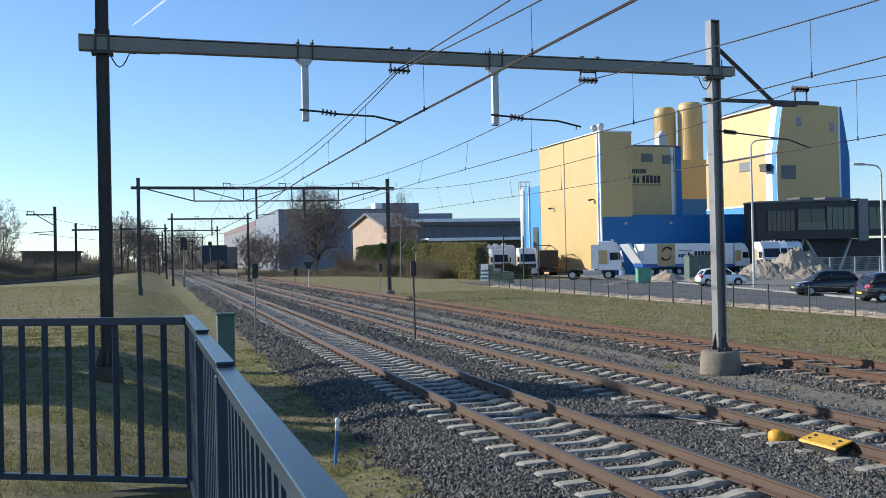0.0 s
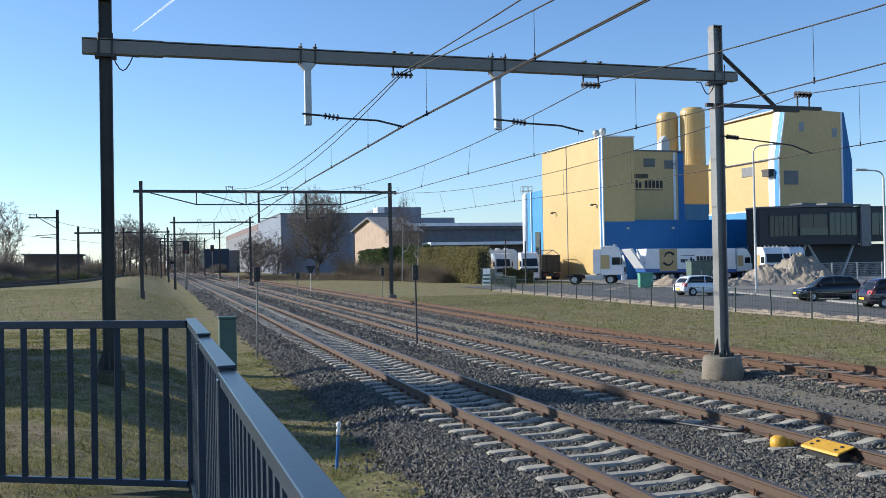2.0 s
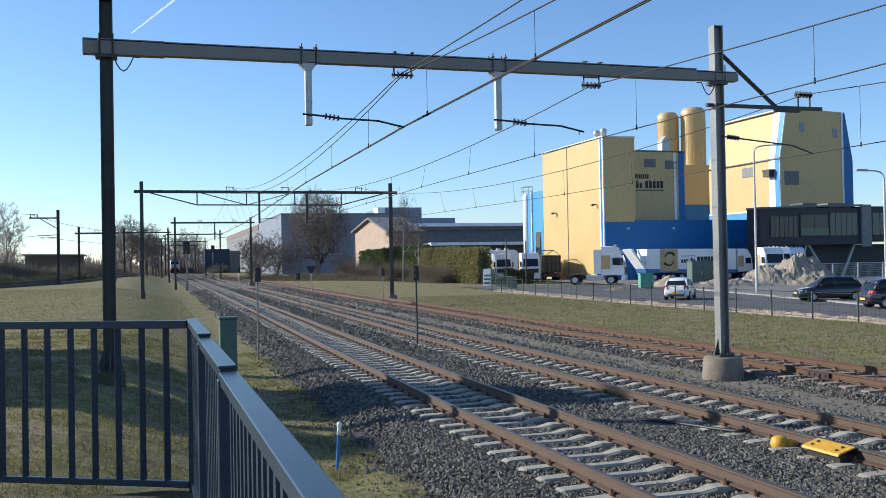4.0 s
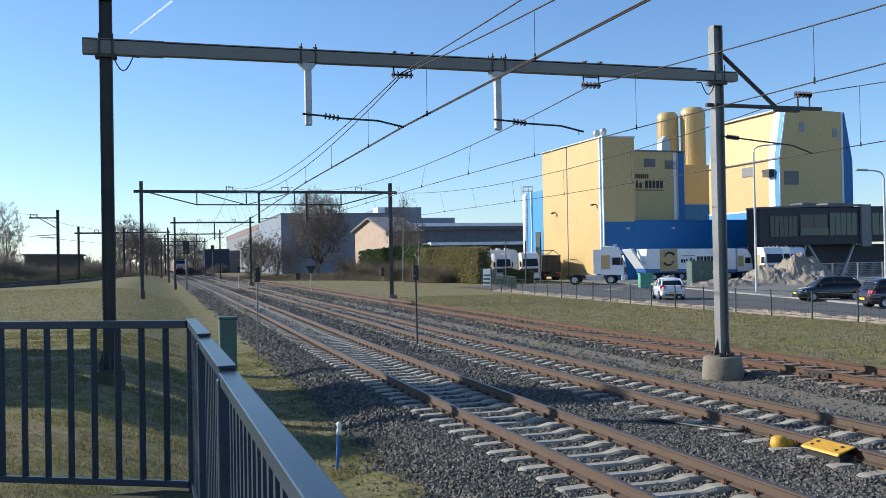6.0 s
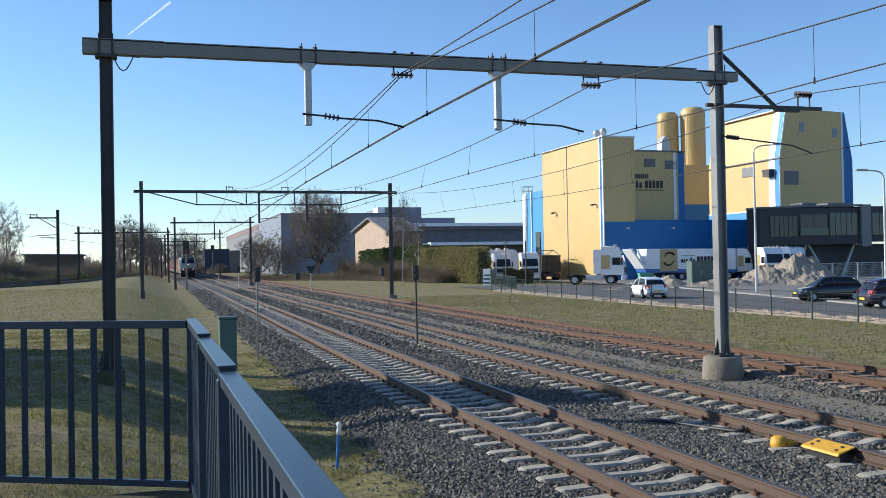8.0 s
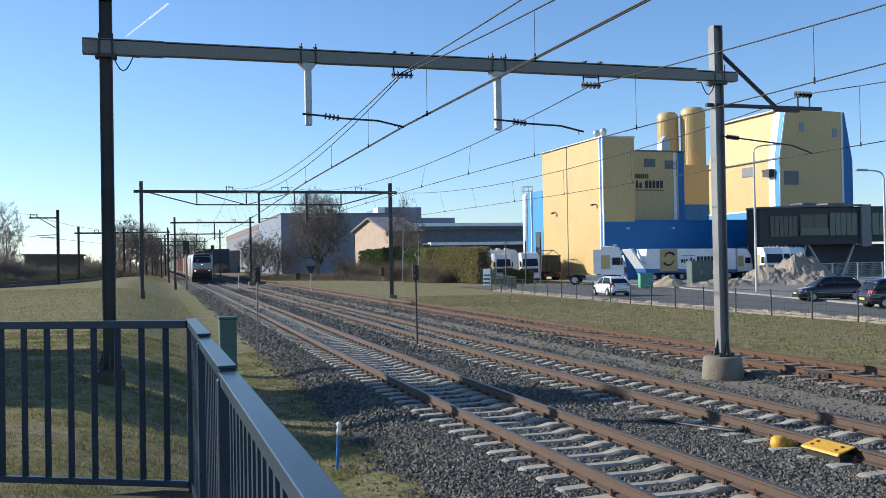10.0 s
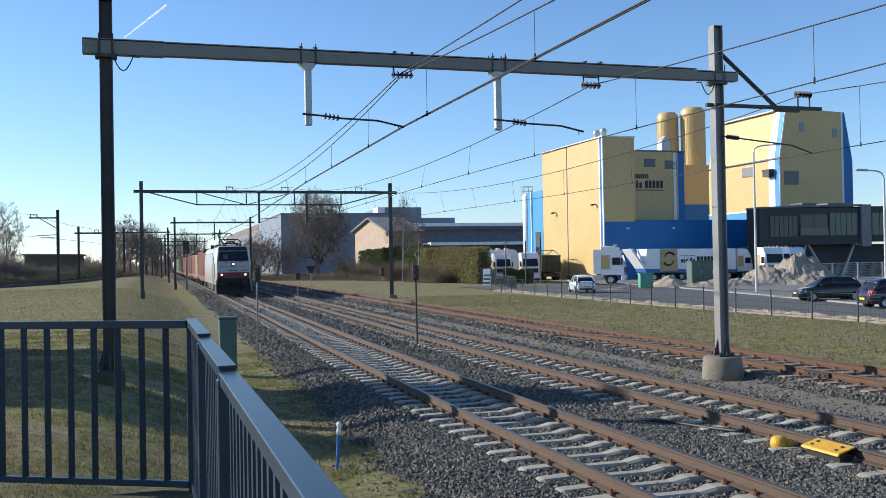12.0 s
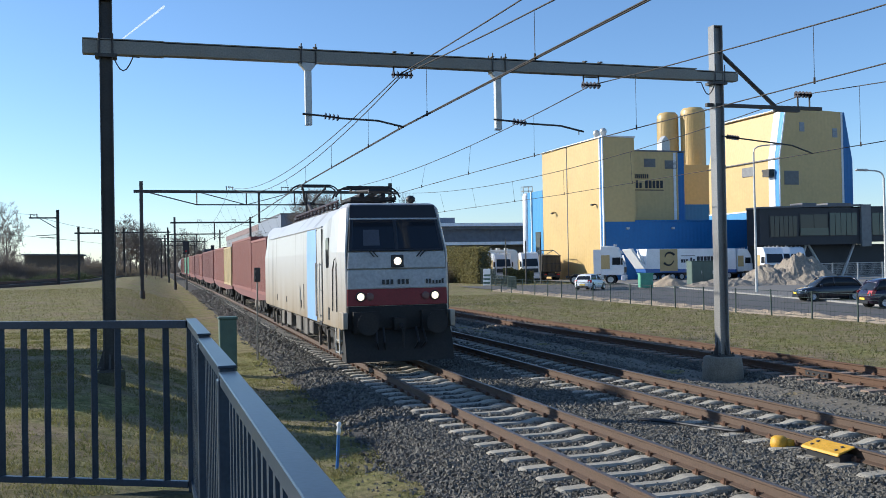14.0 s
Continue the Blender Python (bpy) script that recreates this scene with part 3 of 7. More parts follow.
M["clad_yellow"] = panel_mat("yellow_profiled_cladding", (0.58, 0.405, 0.16), 0.42, depth=0.25)
M["clad_blue"] = panel_mat("blue_profiled_cladding", (0.014, 0.135, 0.37))
M["clad_light_blue"] = panel_mat("light_blue_cladding", (0.065, 0.27, 0.55))
M["clad_white"] = mat("white_trim", (0.80, 0.80, 0.80), 0.5, 0, 0.1, 1, 10, 0.0)
M["clad_grey"] = panel_mat("slate_grey_cladding", (0.19, 0.21, 0.26))
M["clad_navy"] = mat("dark_navy_cladding", (0.035, 0.055, 0.09), 0.6, 0, 0.2, 1, 10, 0.1)
M["clad_dark"] = mat("black_cladding", (0.028, 0.028, 0.032), 0.6, 0, 0.2, 1, 10, 0.1)
M["clad_pale"] = panel_mat("pale_grey_cladding", (0.18, 0.172, 0.18))
M["clad_pink"] = mat("faded_red_band", (0.20, 0.125, 0.115), 0.6, 0, 0.2, 1, 10, 0.0)
M["pane"] = glass("dark_window_glass", (0.025, 0.035, 0.045))
M["pane_green"] = glass("greenish_office_glass", (0.05, 0.085, 0.085))
M["roof_grey"] = mat("grey_roof_sheet", (0.16, 0.16, 0.17), 0.8, 0, 0.3, 1, 10, 0.2)
M["roof_white"] = mat("pale_roof_sheet", (0.84, 0.85, 0.88), 0.6, 0, 0.15, 1, 10, 0.1)
M["plaster"] = mat("cream_plaster", (0.40, 0.295, 0.215), 0.85, 0, 0.2, 0.8, 12, 0.1)
M["dark_lettering"] = mat("dark_lettering", (0.02, 0.02, 0.025), 0.6, 0, 0.1, 2, 20, 0.0)
M["louvre_pale"] = mat("pale_blue_grey_hatch", (0.30, 0.32, 0.34), 0.5, 0.1, 0.2, 2, 20, 0.05)
M["louvre"] = mat("grey_louvre", (0.20, 0.20, 0.20), 0.6, 0.2, 0.2, 2, 20, 0.1)


def block(name, parent, material, x0, x1, y0, y1, z0, z1, label="", bevel=0.0):
    bm = bmesh.new()
    box(bm, x0, x1, y0, y1, z0, z1)
    return part(name, bm, material, parent, label, bevel)


def louvre(parent, x0, x1, y, z0, z1, material=None, n=7):
    bm = bmesh.new()
    box(bm, x0, x1, y - 0.05, y, z0, z1)
    for i in range(n):
        z = z0 + (z1 - z0) * (i + 0.3) / n
        box(bm, x0 + 0.05, x1 - 0.05, y - 0.12, y - 0.05, z, z + 0.05)
    return part("louvre", bm, material or M["louvre"], parent)


def feed_factory():
    t = thing("feed_factory", "yellow and blue clad factory with a tall corner tower", "factory")
    tower = block("tower", t, M["clad_yellow"], 57.5, 62.1, 113.0, 133.2, -0.6, 18.75)
    for y in (124.4,):
        block("panel_joint", tower, M["louvre"], 57.44, 57.5, y - 0.08, y + 0.08, -0.4, 18.7)
    for y, w, m in ((112.93, 0.28, M["clad_white"]), (113.75, 0.28, M["clad_white"])):
        block("corner_trim", tower, m, 57.36, 57.5, y, y + w, -0.4, 18.8)
    block("corner_glazing", tower, M["clad_blue"], 57.42, 57.5, 113.22, 113.74, -0.4, 18.75)
    block("parapet", tower, M["clad_white"], 57.35, 62.2, 112.9, 133.3, 18.75, 18.95)
    for y in (117.0, 115.0):
        bm = bmesh.new()
        lathe(bm, ((0.35, 18.95), (0.35, 19.5), (0.5, 19.6), (0.42, 20.1), (0.1, 20.25)), 12, pose(58.6, y, 0))
        part("roof_vent", bm, M["galv"], tower, smooth=True)
    text_wall = block("text_wall", t, M["clad_yellow"], 62.1, 72.3, 119.0, 133.0, 6.0, 17.7)
    block("parapet", text_wall, M["roof_grey"], 62.1, 73.4, 118.9, 133.1, 17.7, 17.9)
    block("blue_strip", t, M["clad_blue"], 72.3, 73.3, 119.0, 133.0, 6.0, 17.6)
    block("white_strip", t, M["clad_white"], 71.55, 71.95, 118.93, 119.0, 7.6, 17.6)
    louvre(text_wall, 66.9, 68.7, 119.0, 15.5, 16.7)
    louvre(text_wall, 70.2, 72.1, 119.0, 15.3, 16.5)
    louvre(text_wall, 64.6, 65.2, 119.0, 15.5, 16.8)
    # lettering on the wall: a short line, a line of tall letters, a rule
    for z0, z1, xs in ((13.9, 14.5, [65.0 + 0.33 * i for i in range(8)]), (12.55, 13.6, (65.55, 66.1, 67.0, 67.6, 68.2, 68.8, 69.4))):
        for i, x in enumerate(xs):
            small = z0 > 13
            w = 0.22 if small else (0.36 if i < 2 else 0.42)
            h = z1 - 0.3 if not small and i == 1 else z1
            block("letter_bar", text_wall, M["dark_lettering"], x, x + w, 118.95, 119.0, z0, h)
    block("letter_rule", text_wall, M["dark_lettering"], 64.9, 69.9, 118.95, 119.0, 12.2, 12.32)
    base = block("base_hall", t, M["clad_blue"], 57.6, 79.3, 112.94, 122.0, -0.6, 7.55)
    block("parapet", base, M["clad_blue"], 62.0, 79.4, 112.85, 122.0, 7.55, 7.75)
    block("downpipe", base, M["clad_white"], 79.3, 79.42, 112.9, 113.1, 0, 7.6)
    for x in (60.8, 67.6, 75.0):
        bm = bmesh.new()
        box(bm, x - 0.2, x + 0.2, 112.6, 112.94, 6.5, 6.8)
        part("wall_lamp", bm, M["galv"], base, bevel=0.03)
    for y, z in ((128.5, 9.5), (115.3, 9.9)):
        bm = bmesh.new()
        box(bm, 56.9, 57.5, y - 0.08, y + 0.08, z, z + 0.15)
        box(bm, 56.75, 57.05, y - 0.2, y + 0.2, z - 0.12, z + 0.12)
        part("wall_lamp", bm, M["steel_dark"], tower)
    return t


def silo_block():
    t = thing("silo_block", "yellow hall with two tall ribbed silos behind the factory", "silos", Matrix.Translation(EYE) @ Matrix.Scale(1.3, 4) @ Matrix.Translation(-Vector(EYE)))
    core = block("core_hall", t, M["clad_yellow"], 73.3, 82.5, 121.5, 133.0, -0.5, 16.2)
    block("blue_band", core, M["clad_blue"], 73.3, 81.6, 121.4, 121.5, 7.4, 10.4)
    for x, r, y, z in ((75.25, 1.58, 126.5, 24.6), (78.3, 1.8, 124.4, 25.1)):
        bm = bmesh.new()
        lathe(bm, ((r, 16.1), (r, z - 1.0), (r * 0.97, z - 0.5), (r * 0.8, z - 0.12), (r * 0.4, z)), 32, pose(x, y, 0))
        s = part("silo", bm, M["clad_yellow"], t, "ribbed yellow silo")
        bm = bmesh.new()
        for i in range(44):
            a = 2 * math.pi * i / 44
            tube(bm, (x + r * math.cos(a), y + r * math.sin(a), 16.2), (x + r * math.cos(a), y + r * math.sin(a), z - 1), 0.02, seg=4)
        part("rib", bm, M["clad_yellow"], s)
    bm = bmesh.new()
    for k in range(2):
        tube(bm, (80.9 + k * 0.5, 122.6, 14), (80.9 + k * 0.5, 122.6, 24.3), 0.06, seg=6)
    for k in range(24):
        tube(bm, (80.9, 122.6, 14 + k * 0.43), (81.4, 122.6, 14 + k * 0.43), 0.035, seg=5)
    tube(bm, (80.9, 122.6, 24.3), (79.8, 123.6, 24.9), 0.06, seg=6)
    part("ladder", bm, M["galv"], t)
    return t


silo_block()


def annex_building():
    t = thing("factory_annex", "light blue annex with a tall white tank", "factory")
    bm = bmesh.new()
    box(bm, 70.4, 71.7, 120.0, 121.3, 17.9, 19.4)
    prism(bm, ((70.4, 19.4), (71.7, 19.4), (71.05, 20.2)), 1, 120.0, 121.3)
    part("roof_vent", bm, M["galv"], t, bevel=0.05)
    bm = bmesh.new()
    prism(bm, ((57.5, -0.6), (66, -0.6), (66, 13.3), (57.5, 13.3)), 1, 133.3, 139.3)
    an = part("annex", bm, M["clad_light_blue"], t)
    block("annex_door", an, M["pane"], 57.44, 57.5, 134.2, 136.2, 2.5, 7.0)
    block("annex_pipe", an, M["clad_white"], 57.3, 57.5, 137.4, 137.6, -0.3, 13.4)
    bm = bmesh.new()
    lathe(bm, ((0.75, -0.5), (0.75, 12.9), (0.55, 13.3), (0.2, 13.4)), 20, pose(57.9, 140.4, 0))
    part("tank", bm, M["clad_white"], an, "tall white tank", smooth=True)
    bm = bmesh.new()
    for k in range(7):
        a, b = 2 * math.pi * k / 7, 2 * math.pi * (k + 1) / 7
        p, q = (57.9 + 0.95 * math.cos(a), 140.4 + 0.95 * math.sin(a)), (57.9 + 0.95 * math.cos(b), 140.4 + 0.95 * math.sin(b))
        tube(bm, (*p, 12.9), (*p, 14.4), 0.04, seg=4)
        for z in (13.7, 14.4):
            tube(bm, (*p, z), (*q, z), 0.035, seg=4)
    part("guard_rail", bm, M["galv"], an)
    return t


feed_factory()
annex_building()


def mill_building():
    t = thing("mill_building", "tall yellow clad mill with sloping upper walls and blue corner strips", "factory", Matrix.Translation(EYE) @ Matrix.Scale(1.15, 4) @ Matrix.Translation(-Vector(EYE)))
    y0, y1 = 109.0, 126.0
    sec = ((81.9, -0.6), (81.9, 15.9), (83.0, 22.35), (84.5, 22.8), (92.5, 22.4), (93.7, 15.7), (93.6, -0.6))
    bm = bmesh.new()
    prism(bm, sec, 1, y0, y1)
    part("body", bm, M["clad_yellow"], t)

    def lean(z):
        return 81.9 if z < 15.9 else 81.9 + 1.1 * (z - 15.9) / 6.45
    for ya, yb, m, n in ((109.0, 109.9, M["clad_light_blue"], "corner_strip"), (109.95, 111.3, M["clad_white"], "corner_trim"), (108.93, 109.06, M["clad_white"], "corner_trim")):
        bm = bmesh.new()
        for za, zb in ((-0.5, 15.9), (15.9, 22.4)):
            loft(bm, [[(lean(z) - 0.1, ya, z), (lean(z) + 0.05, ya, z), (lean(z) + 0.05, yb, z), (lean(z) - 0.1, yb, z)] for z in (za, zb)])
        part(n, bm, m, t)
    bm = bmesh.new()
    loft(bm, [[(92.3, 108.9, z), (x + 0.06, 108.9, z), (x + 0.06, 109, z), (92.3, 109, z)] for x, z in ((93.7, -0.5), (93.7, 15.7), (92.5, 22.4))])
    part("corner_strip", bm, M["clad_blue"], t)
    block("corner_trim", t, M["clad_white"], 92.0, 92.3, 108.92, 109.0, -0.5, 22.35)
    block("ledge", t, M["roof_grey"], 81.7, 81.9, 108.9, 126.0, 15.8, 16.0)
    block("ledge", t, M["clad_white"], 81.75, 81.9, 109.0, 126.0, 8.9, 9.1)
    block("blue_base", t, M["clad_light_blue"], 81.8, 81.9, 109.0, 126.0, -0.5, 8.9)
    block("roof_edge", t, M["clad_white"], 83.0, 84.6, 108.9, 126.0, 22.72, 22.85)
    louvre(t, 82.6, 84.9, 109.0, 12.3, 14.2)
    for x, z in ((85.2, 19.6), (90.6, 18.9)):
        louvre(t, x, x + 0.8, 109.0, z, z + 1.25, M["louvre_pale"], 2)
    bm = bmesh.new()
    box(bm, 81.78, 81.9, 114.6, 117.4, 14.0, 15.3)
    part("louvre", bm, M["louvre"], t)
    bm = bmesh.new()
    box(bm, 80.9, 81.9, 110.0, 111.6, 14.2, 14.5)
    box(bm, 80.95, 81.8, 110.1, 111.5, 13.5, 14.2)
    part("wall_cabinet", bm, M["steel_dark"], t)
    return t


mill_building()


def office():
    t = thing("office_building", "black clad office raised on slanting stilts with glazed front", "office", Matrix.Translation(EYE) @ Matrix.Scale(1.095, 4) @ Matrix.Translation(-Vector(EYE)))
    body = block("body", t, M["clad_dark"], 68.5, 82.9, 95.0, 97.6, 3.9, 8.3)
    bm = bmesh.new()
    prism(bm, ((68.4, 8.2), (83.0, 8.55), (83.0, 8.75), (68.4, 8.4)), 1, 94.8, 97.6)
    part("roof", bm, M["roof_grey"], t)
    wing = block("wing", t, M["clad_dark"], 82.9, 98.0, 95.0, 97.6, 4.2, 8.5)
    block("wing_frame", t, M["louvre"], 82.7, 84.1, 94.7, 95.0, 3.6, 8.7)
    for x0, x1, z0, z1, m, n in ((69.8, 73.6, 4.9, 7.3, M["pane"], 6), (74.0, 77.9, 5.0, 7.5, M["pane"], 2), (78.2, 82.2, 5.0, 7.7, M["pane_green"], 5), (84.4, 90.0, 5.0, 7.7, M["pane_green"], 5)):
        w = block("window", t, M["clad_dark"], x0 - 0.08, x1 + 0.08, 94.94, 95.0, z0 - 0.08, z1 + 0.08)
        for i in range(n):
            a = x0 + (x1 - x0) * i / n
            block("pane", w, m, a + 0.04, a + (x1 - x0) / n - 0.04, 94.9, 94.94, z0, z1)
    block("balcony_rail", t, M["pane_green"], 74.0, 78.0, 94.86, 94.9, 5.0, 5.9)
    for x0, x1 in ((74.6, 76.6), (78.2, 81.6)):
        block("roof_box", t, M["roof_grey"], x0, x1, 95.2, 97.5, 8.35, 8.9)
    # black back wall added to stand for the shade under the raised office
    block("undercroft_shade_wall", t, M["clad_dark"], 68.5, 98.0, 97.0, 97.5, -0.4, 3.9)
    for x0, x1 in ((74.0, 75.6), (78.8, 75.9), (80.5, 82.6)):
        bm = bmesh.new()
        tube(bm, (x0, 96.0, -0.4), (x1, 96.0, 3.95), 0.16, seg=8)
        part("stilt", bm, M["galv"], t)
    return t


office()


FAR = Matrix.Translation(EYE) @ Matrix.Scale(1.38, 4) @ Matrix.Translation(-Vector(EYE))


def warehouses():
    t = thing("warehouse", "long slate-grey clad warehouse", "warehouse", FAR)
    body = block("hall", t, M["clad_grey"], 25.4, 49.0, 190, 230, -0.5, 12.75)
    block("parapet", body, M["roof_grey"], 25.3, 49.1, 189.9, 230, 12.75, 13.0)
    block("plant_room", t, M["clad_grey"], 47.2, 55.1, 192, 210, 8, 14.3)
    block("plant_room_trim", t, M["clad_white"], 45.7, 47.2, 192, 196, 8, 14.3)
    block("low_hall", t, M["clad_grey"], 49.0, 62.0, 190.5, 230, -0.5, 12.0)
    t2 = thing("warehouse", "low dark warehouse with pale roof strips", "warehouse", FAR)
    block("hall", t2, M["roof_grey"], 50.0, 92.0, 186.0, 189.5, -0.5, 9.3)
    block("roof_strip", t2, M["roof_white"], 49.0, 92.0, 184.0, 189.6, 9.95, 10.6)
    block("roof_sheet", t2, M["roof_grey"], 49.5, 92.0, 185.0, 189.4, 9.3, 10.0)
    block("canopy", t2, M["roof_white"], 53.5, 92.0, 180.0, 186.0, 6.0, 6.6)
    t3 = thing("warehouse", "pale warehouse with a faded red band under the roof", "warehouse", FAR)
    body = block("hall", t3, M["clad_pale"], 25.6, 45.0, 232, 330, -0.5, 12.4)
    block("band", body, M["clad_pink"], 25.5, 25.6, 232, 330, 11.3, 12.7)
    t4 = thing("warehouse", "small blue industrial hall far along the track", "warehouse")
    block("hall", t4, M["clad_navy"], 18.5, 26.5, 330, 350, 0, 8.6)
    block("end_wall", t4, M["clad_pale"], 26.5, 30.0, 330, 345, 0, 8.0)


warehouses()


def house():
    t = thing("gabled_barn", "cream plastered barn with a grey gabled roof", "barn", Matrix.Translation(EYE) @ Matrix.Scale(1.38, 4) @ Matrix.Translation(-Vector(EYE)))
    bm = bmesh.new()
    prism(bm, ((135.4, -0.5), (160.0, -0.5), (160.0, 8.0), (147.8, 9.6), (135.4, 7.2)), 0, 34, 38.5)
    part("wall", bm, M["plaster"], t)
    bm = bmesh.new()
    for (ya, za), (yb, zb) in (((134.6, 7.0), (147.8, 9.7)), ((147.8, 9.7), (160.6, 7.95))):
        prism(bm, ((ya, za), (yb, zb), (yb, zb + 0.3), (ya, za + 0.3)), 0, 33.4, 39.0)
    part("roof", bm, M["roof_grey"], t)
    bm = bmesh.new()
    for y in (135.3, 160.1):
        tube(bm, (33.9, y, 7.2), (33.9, y, 0), 0.09, seg=6)
    part("downpipe", bm, M["steel_dark"], t)


house()


# ---- freight train
M["loco_mask"] = mat("black_windscreen_surround", (0.012, 0.013, 0.018), 0.35, 0, 0.15, 2, 20, 0.0)
M["loco_visor"] = mat("pale_cab_blind", (0.06, 0.065, 0.085), 0.5, 0, 0.2, 2, 20, 0.0)
M["loco_tail"] = mat("unlit_tail_lamp", (0.14, 0.06, 0.055), 0.3, 0, 0.1, 4, 30, 0.0)
M["loco_frame"] = mat("dusty_grey_underframe_gear", (0.15, 0.135, 0.115), 0.7, 0.1, 0.35, 2, 20, 0.1, (0.06, 0.05, 0.04))
M["loco_gear"] = mat("dark_roof_gear", (0.025, 0.024, 0.025), 0.6, 0.3, 0.3, 3, 20, 0.1)
M["roof_insulator"] = mat("red_brown_roof_insulators", (0.06, 0.03, 0.025), 0.4, 0, 0.2, 4, 30, 0.0)
M["loco_grey"] = mat("shade_greyed_loco_paint", (0.40, 0.41, 0.42), 0.45, 0, 0.25, 1.6, 14, 0.03, (0.25, 0.235, 0.215))
M["loco_blue"] = mat("light_blue_stripe", (0.25, 0.42, 0.72), 0.45, 0, 0.15, 1, 14, 0.03)
M["loco_red"] = mat("dark_red_band", (0.20, 0.015, 0.02), 0.5, 0, 0.2, 2, 20, 0.03)
M["loco_dark"] = mat("sooty_underframe", (0.017, 0.016, 0.015), 0.8, 0.0, 0.35, 2, 20, 0.2, (0.045, 0.033, 0.024))
M["windscreen"] = glass("tinted_windscreen", (0.016, 0.02, 0.028))
M["lamp"] = glow("headlight", (1.0, 0.80, 0.52), 1.25)
M["box_red"] = mat("oxide_red_container", (0.23, 0.078, 0.06), 0.6, 0, 0.3, 0.7, 14, 0.05, (0.165, 0.068, 0.052))
M["box_brown"] = mat("brown_container", (0.165, 0.055, 0.048), 0.6, 0, 0.3, 0.7, 14, 0.05, (0.115, 0.045, 0.036))
M["box_cream"] = mat("cream_container", (0.48, 0.37, 0.19), 0.6, 0, 0.25, 0.8, 14, 0.05)
M["box_green"] = mat("green_container", (0.14, 0.36, 0.24), 0.6, 0, 0.25, 0.8, 14, 0.05)
M["tank_grey"] = mat("grey_tank", (0.35, 0.35, 0.34), 0.5, 0.2, 0.25, 0.8, 14, 0.05)


def wheelset(parent, y, r=0.46):
    bm = bmesh.new()
    for s in (-0.75, 0.75):
        m = pose(s, y, r, 0, 90, 0)
        lathe(bm, ((r * 0.97, -0.06), (r, -0.05), (r * 0.99, 0.05), (r * 0.85, 0.065), (r * 0.4, 0.05), (r * 0.3, 0.1)), 24, m)
    tube(bm, (-0.75, y, r), (0.75, y, r), 0.08, seg=8)
    part("wheelset", bm, M["loco_dark"], parent)


def bogie(parent, y, base, r, w=1.05):
    bm = bmesh.new()
    for s in (-1, 1):
        prism(bm, ((y - base / 2 - 0.5, r + 0.1), (y - base / 2 - 0.35, r + 0.32), (y - 0.5, r + 0.32), (y - 0.35, r), (y + 0.35, r), (y + 0.5, r + 0.32),
                   (y + base / 2 + 0.35, r + 0.32), (y + base / 2 + 0.5, r + 0.1), (y + 0.6, r - 0.12), (y - 0.6, r - 0.12)), 0, s * w - 0.07, s * w + 0.07)
        for d in (-1, 1):
            tube(bm, (s * (w - 0.05), y + d * base / 2, r), (s * (w + 0.16), y + d * base / 2, r), 0.17, 0.13, seg=10)
            for e in (-0.35, 0.35):
                tube(bm, (s * (w + 0.02), y + d * base / 2 + e, r + 0.05), (s * (w + 0.02), y + d * base / 2 + e, r + 0.42), 0.09, seg=8)
    box(bm, -w, w, y - 0.3, y + 0.3, r, r + 0.25)
    b = part("bogie", bm, M["loco_dark"], parent)
    for d in (-1, 1):
        wheelset(b, y + d * base / 2, r)
    return b


def loco_side_material():
    """White paint, dusted brown along the foot and streaked with soot from the roof."""
    m = mat("dusty_white_loco_paint", (0.50, 0.495, 0.48), 0.4, 0, 0.12, 0.9, 30, 0.01, (0.41, 0.385, 0.34), coat=0.15)
    n, l = m.node_tree.nodes, m.node_tree.links
    b = n["Principled BSDF"]
    paint = b.inputs["Base Color"].links[0].from_socket
    tc, xyz, streak, mp = n.new("ShaderNodeTexCoord"), n.new("ShaderNodeSeparateXYZ"), n.new("ShaderNodeTexNoise"), n.new("ShaderNodeMapping")
    l.new(tc.outputs["Object"], xyz.inputs[0])
    l.new(tc.outputs["Object"], mp.inputs[0])
    mp.inputs["Scale"].default_value = (0.5, 1.5, 0.12)
    l.new(mp.outputs[0], streak.inputs["Vector"])
    streak.inputs["Scale"].default_value, streak.inputs["Detail"].default_value = 1.0, 5

    def rng_map(src, a, b_, c, d):
        r = n.new("ShaderNodeMapRange")
        for i, v in enumerate((a, b_, c, d)):
            r.inputs[1 + i].default_value = v
        l.new(src, r.inputs[0])
        return r.outputs[0]

    def blend(fac, base, colour):
        mx = n.new("ShaderNodeMix")
        mx.data_type = "RGBA"
        l.new(fac, mx.inputs[0])
        l.new(base, mx.inputs[6])
        mx.inputs[7].default_value = (*colour, 1)
        return mx.outputs[2]

    def times(a, b_):
        k = n.new("ShaderNodeMath")
        k.operation = "MULTIPLY"
        l.new(a, k.inputs[0])
        l.new(b_, k.inputs[1])
        return k.outputs[0]
    dust = times(rng_map(xyz.outputs[2], 2.75, 0.95, 0.0, 0.95), rng_map(streak.outputs[0], 0.25, 0.6, 0.6, 1.0))
    soot = rng_map(streak.outputs[0], 0.56, 0.70, 0.0, 0.7)
    l.new(blend(soot, blend(dust, paint, (0.30, 0.225, 0.135)), (0.17, 0.155, 0.14)), b.inputs["Base Color"])
    return m


M["loco_white"] = loco_side_material()


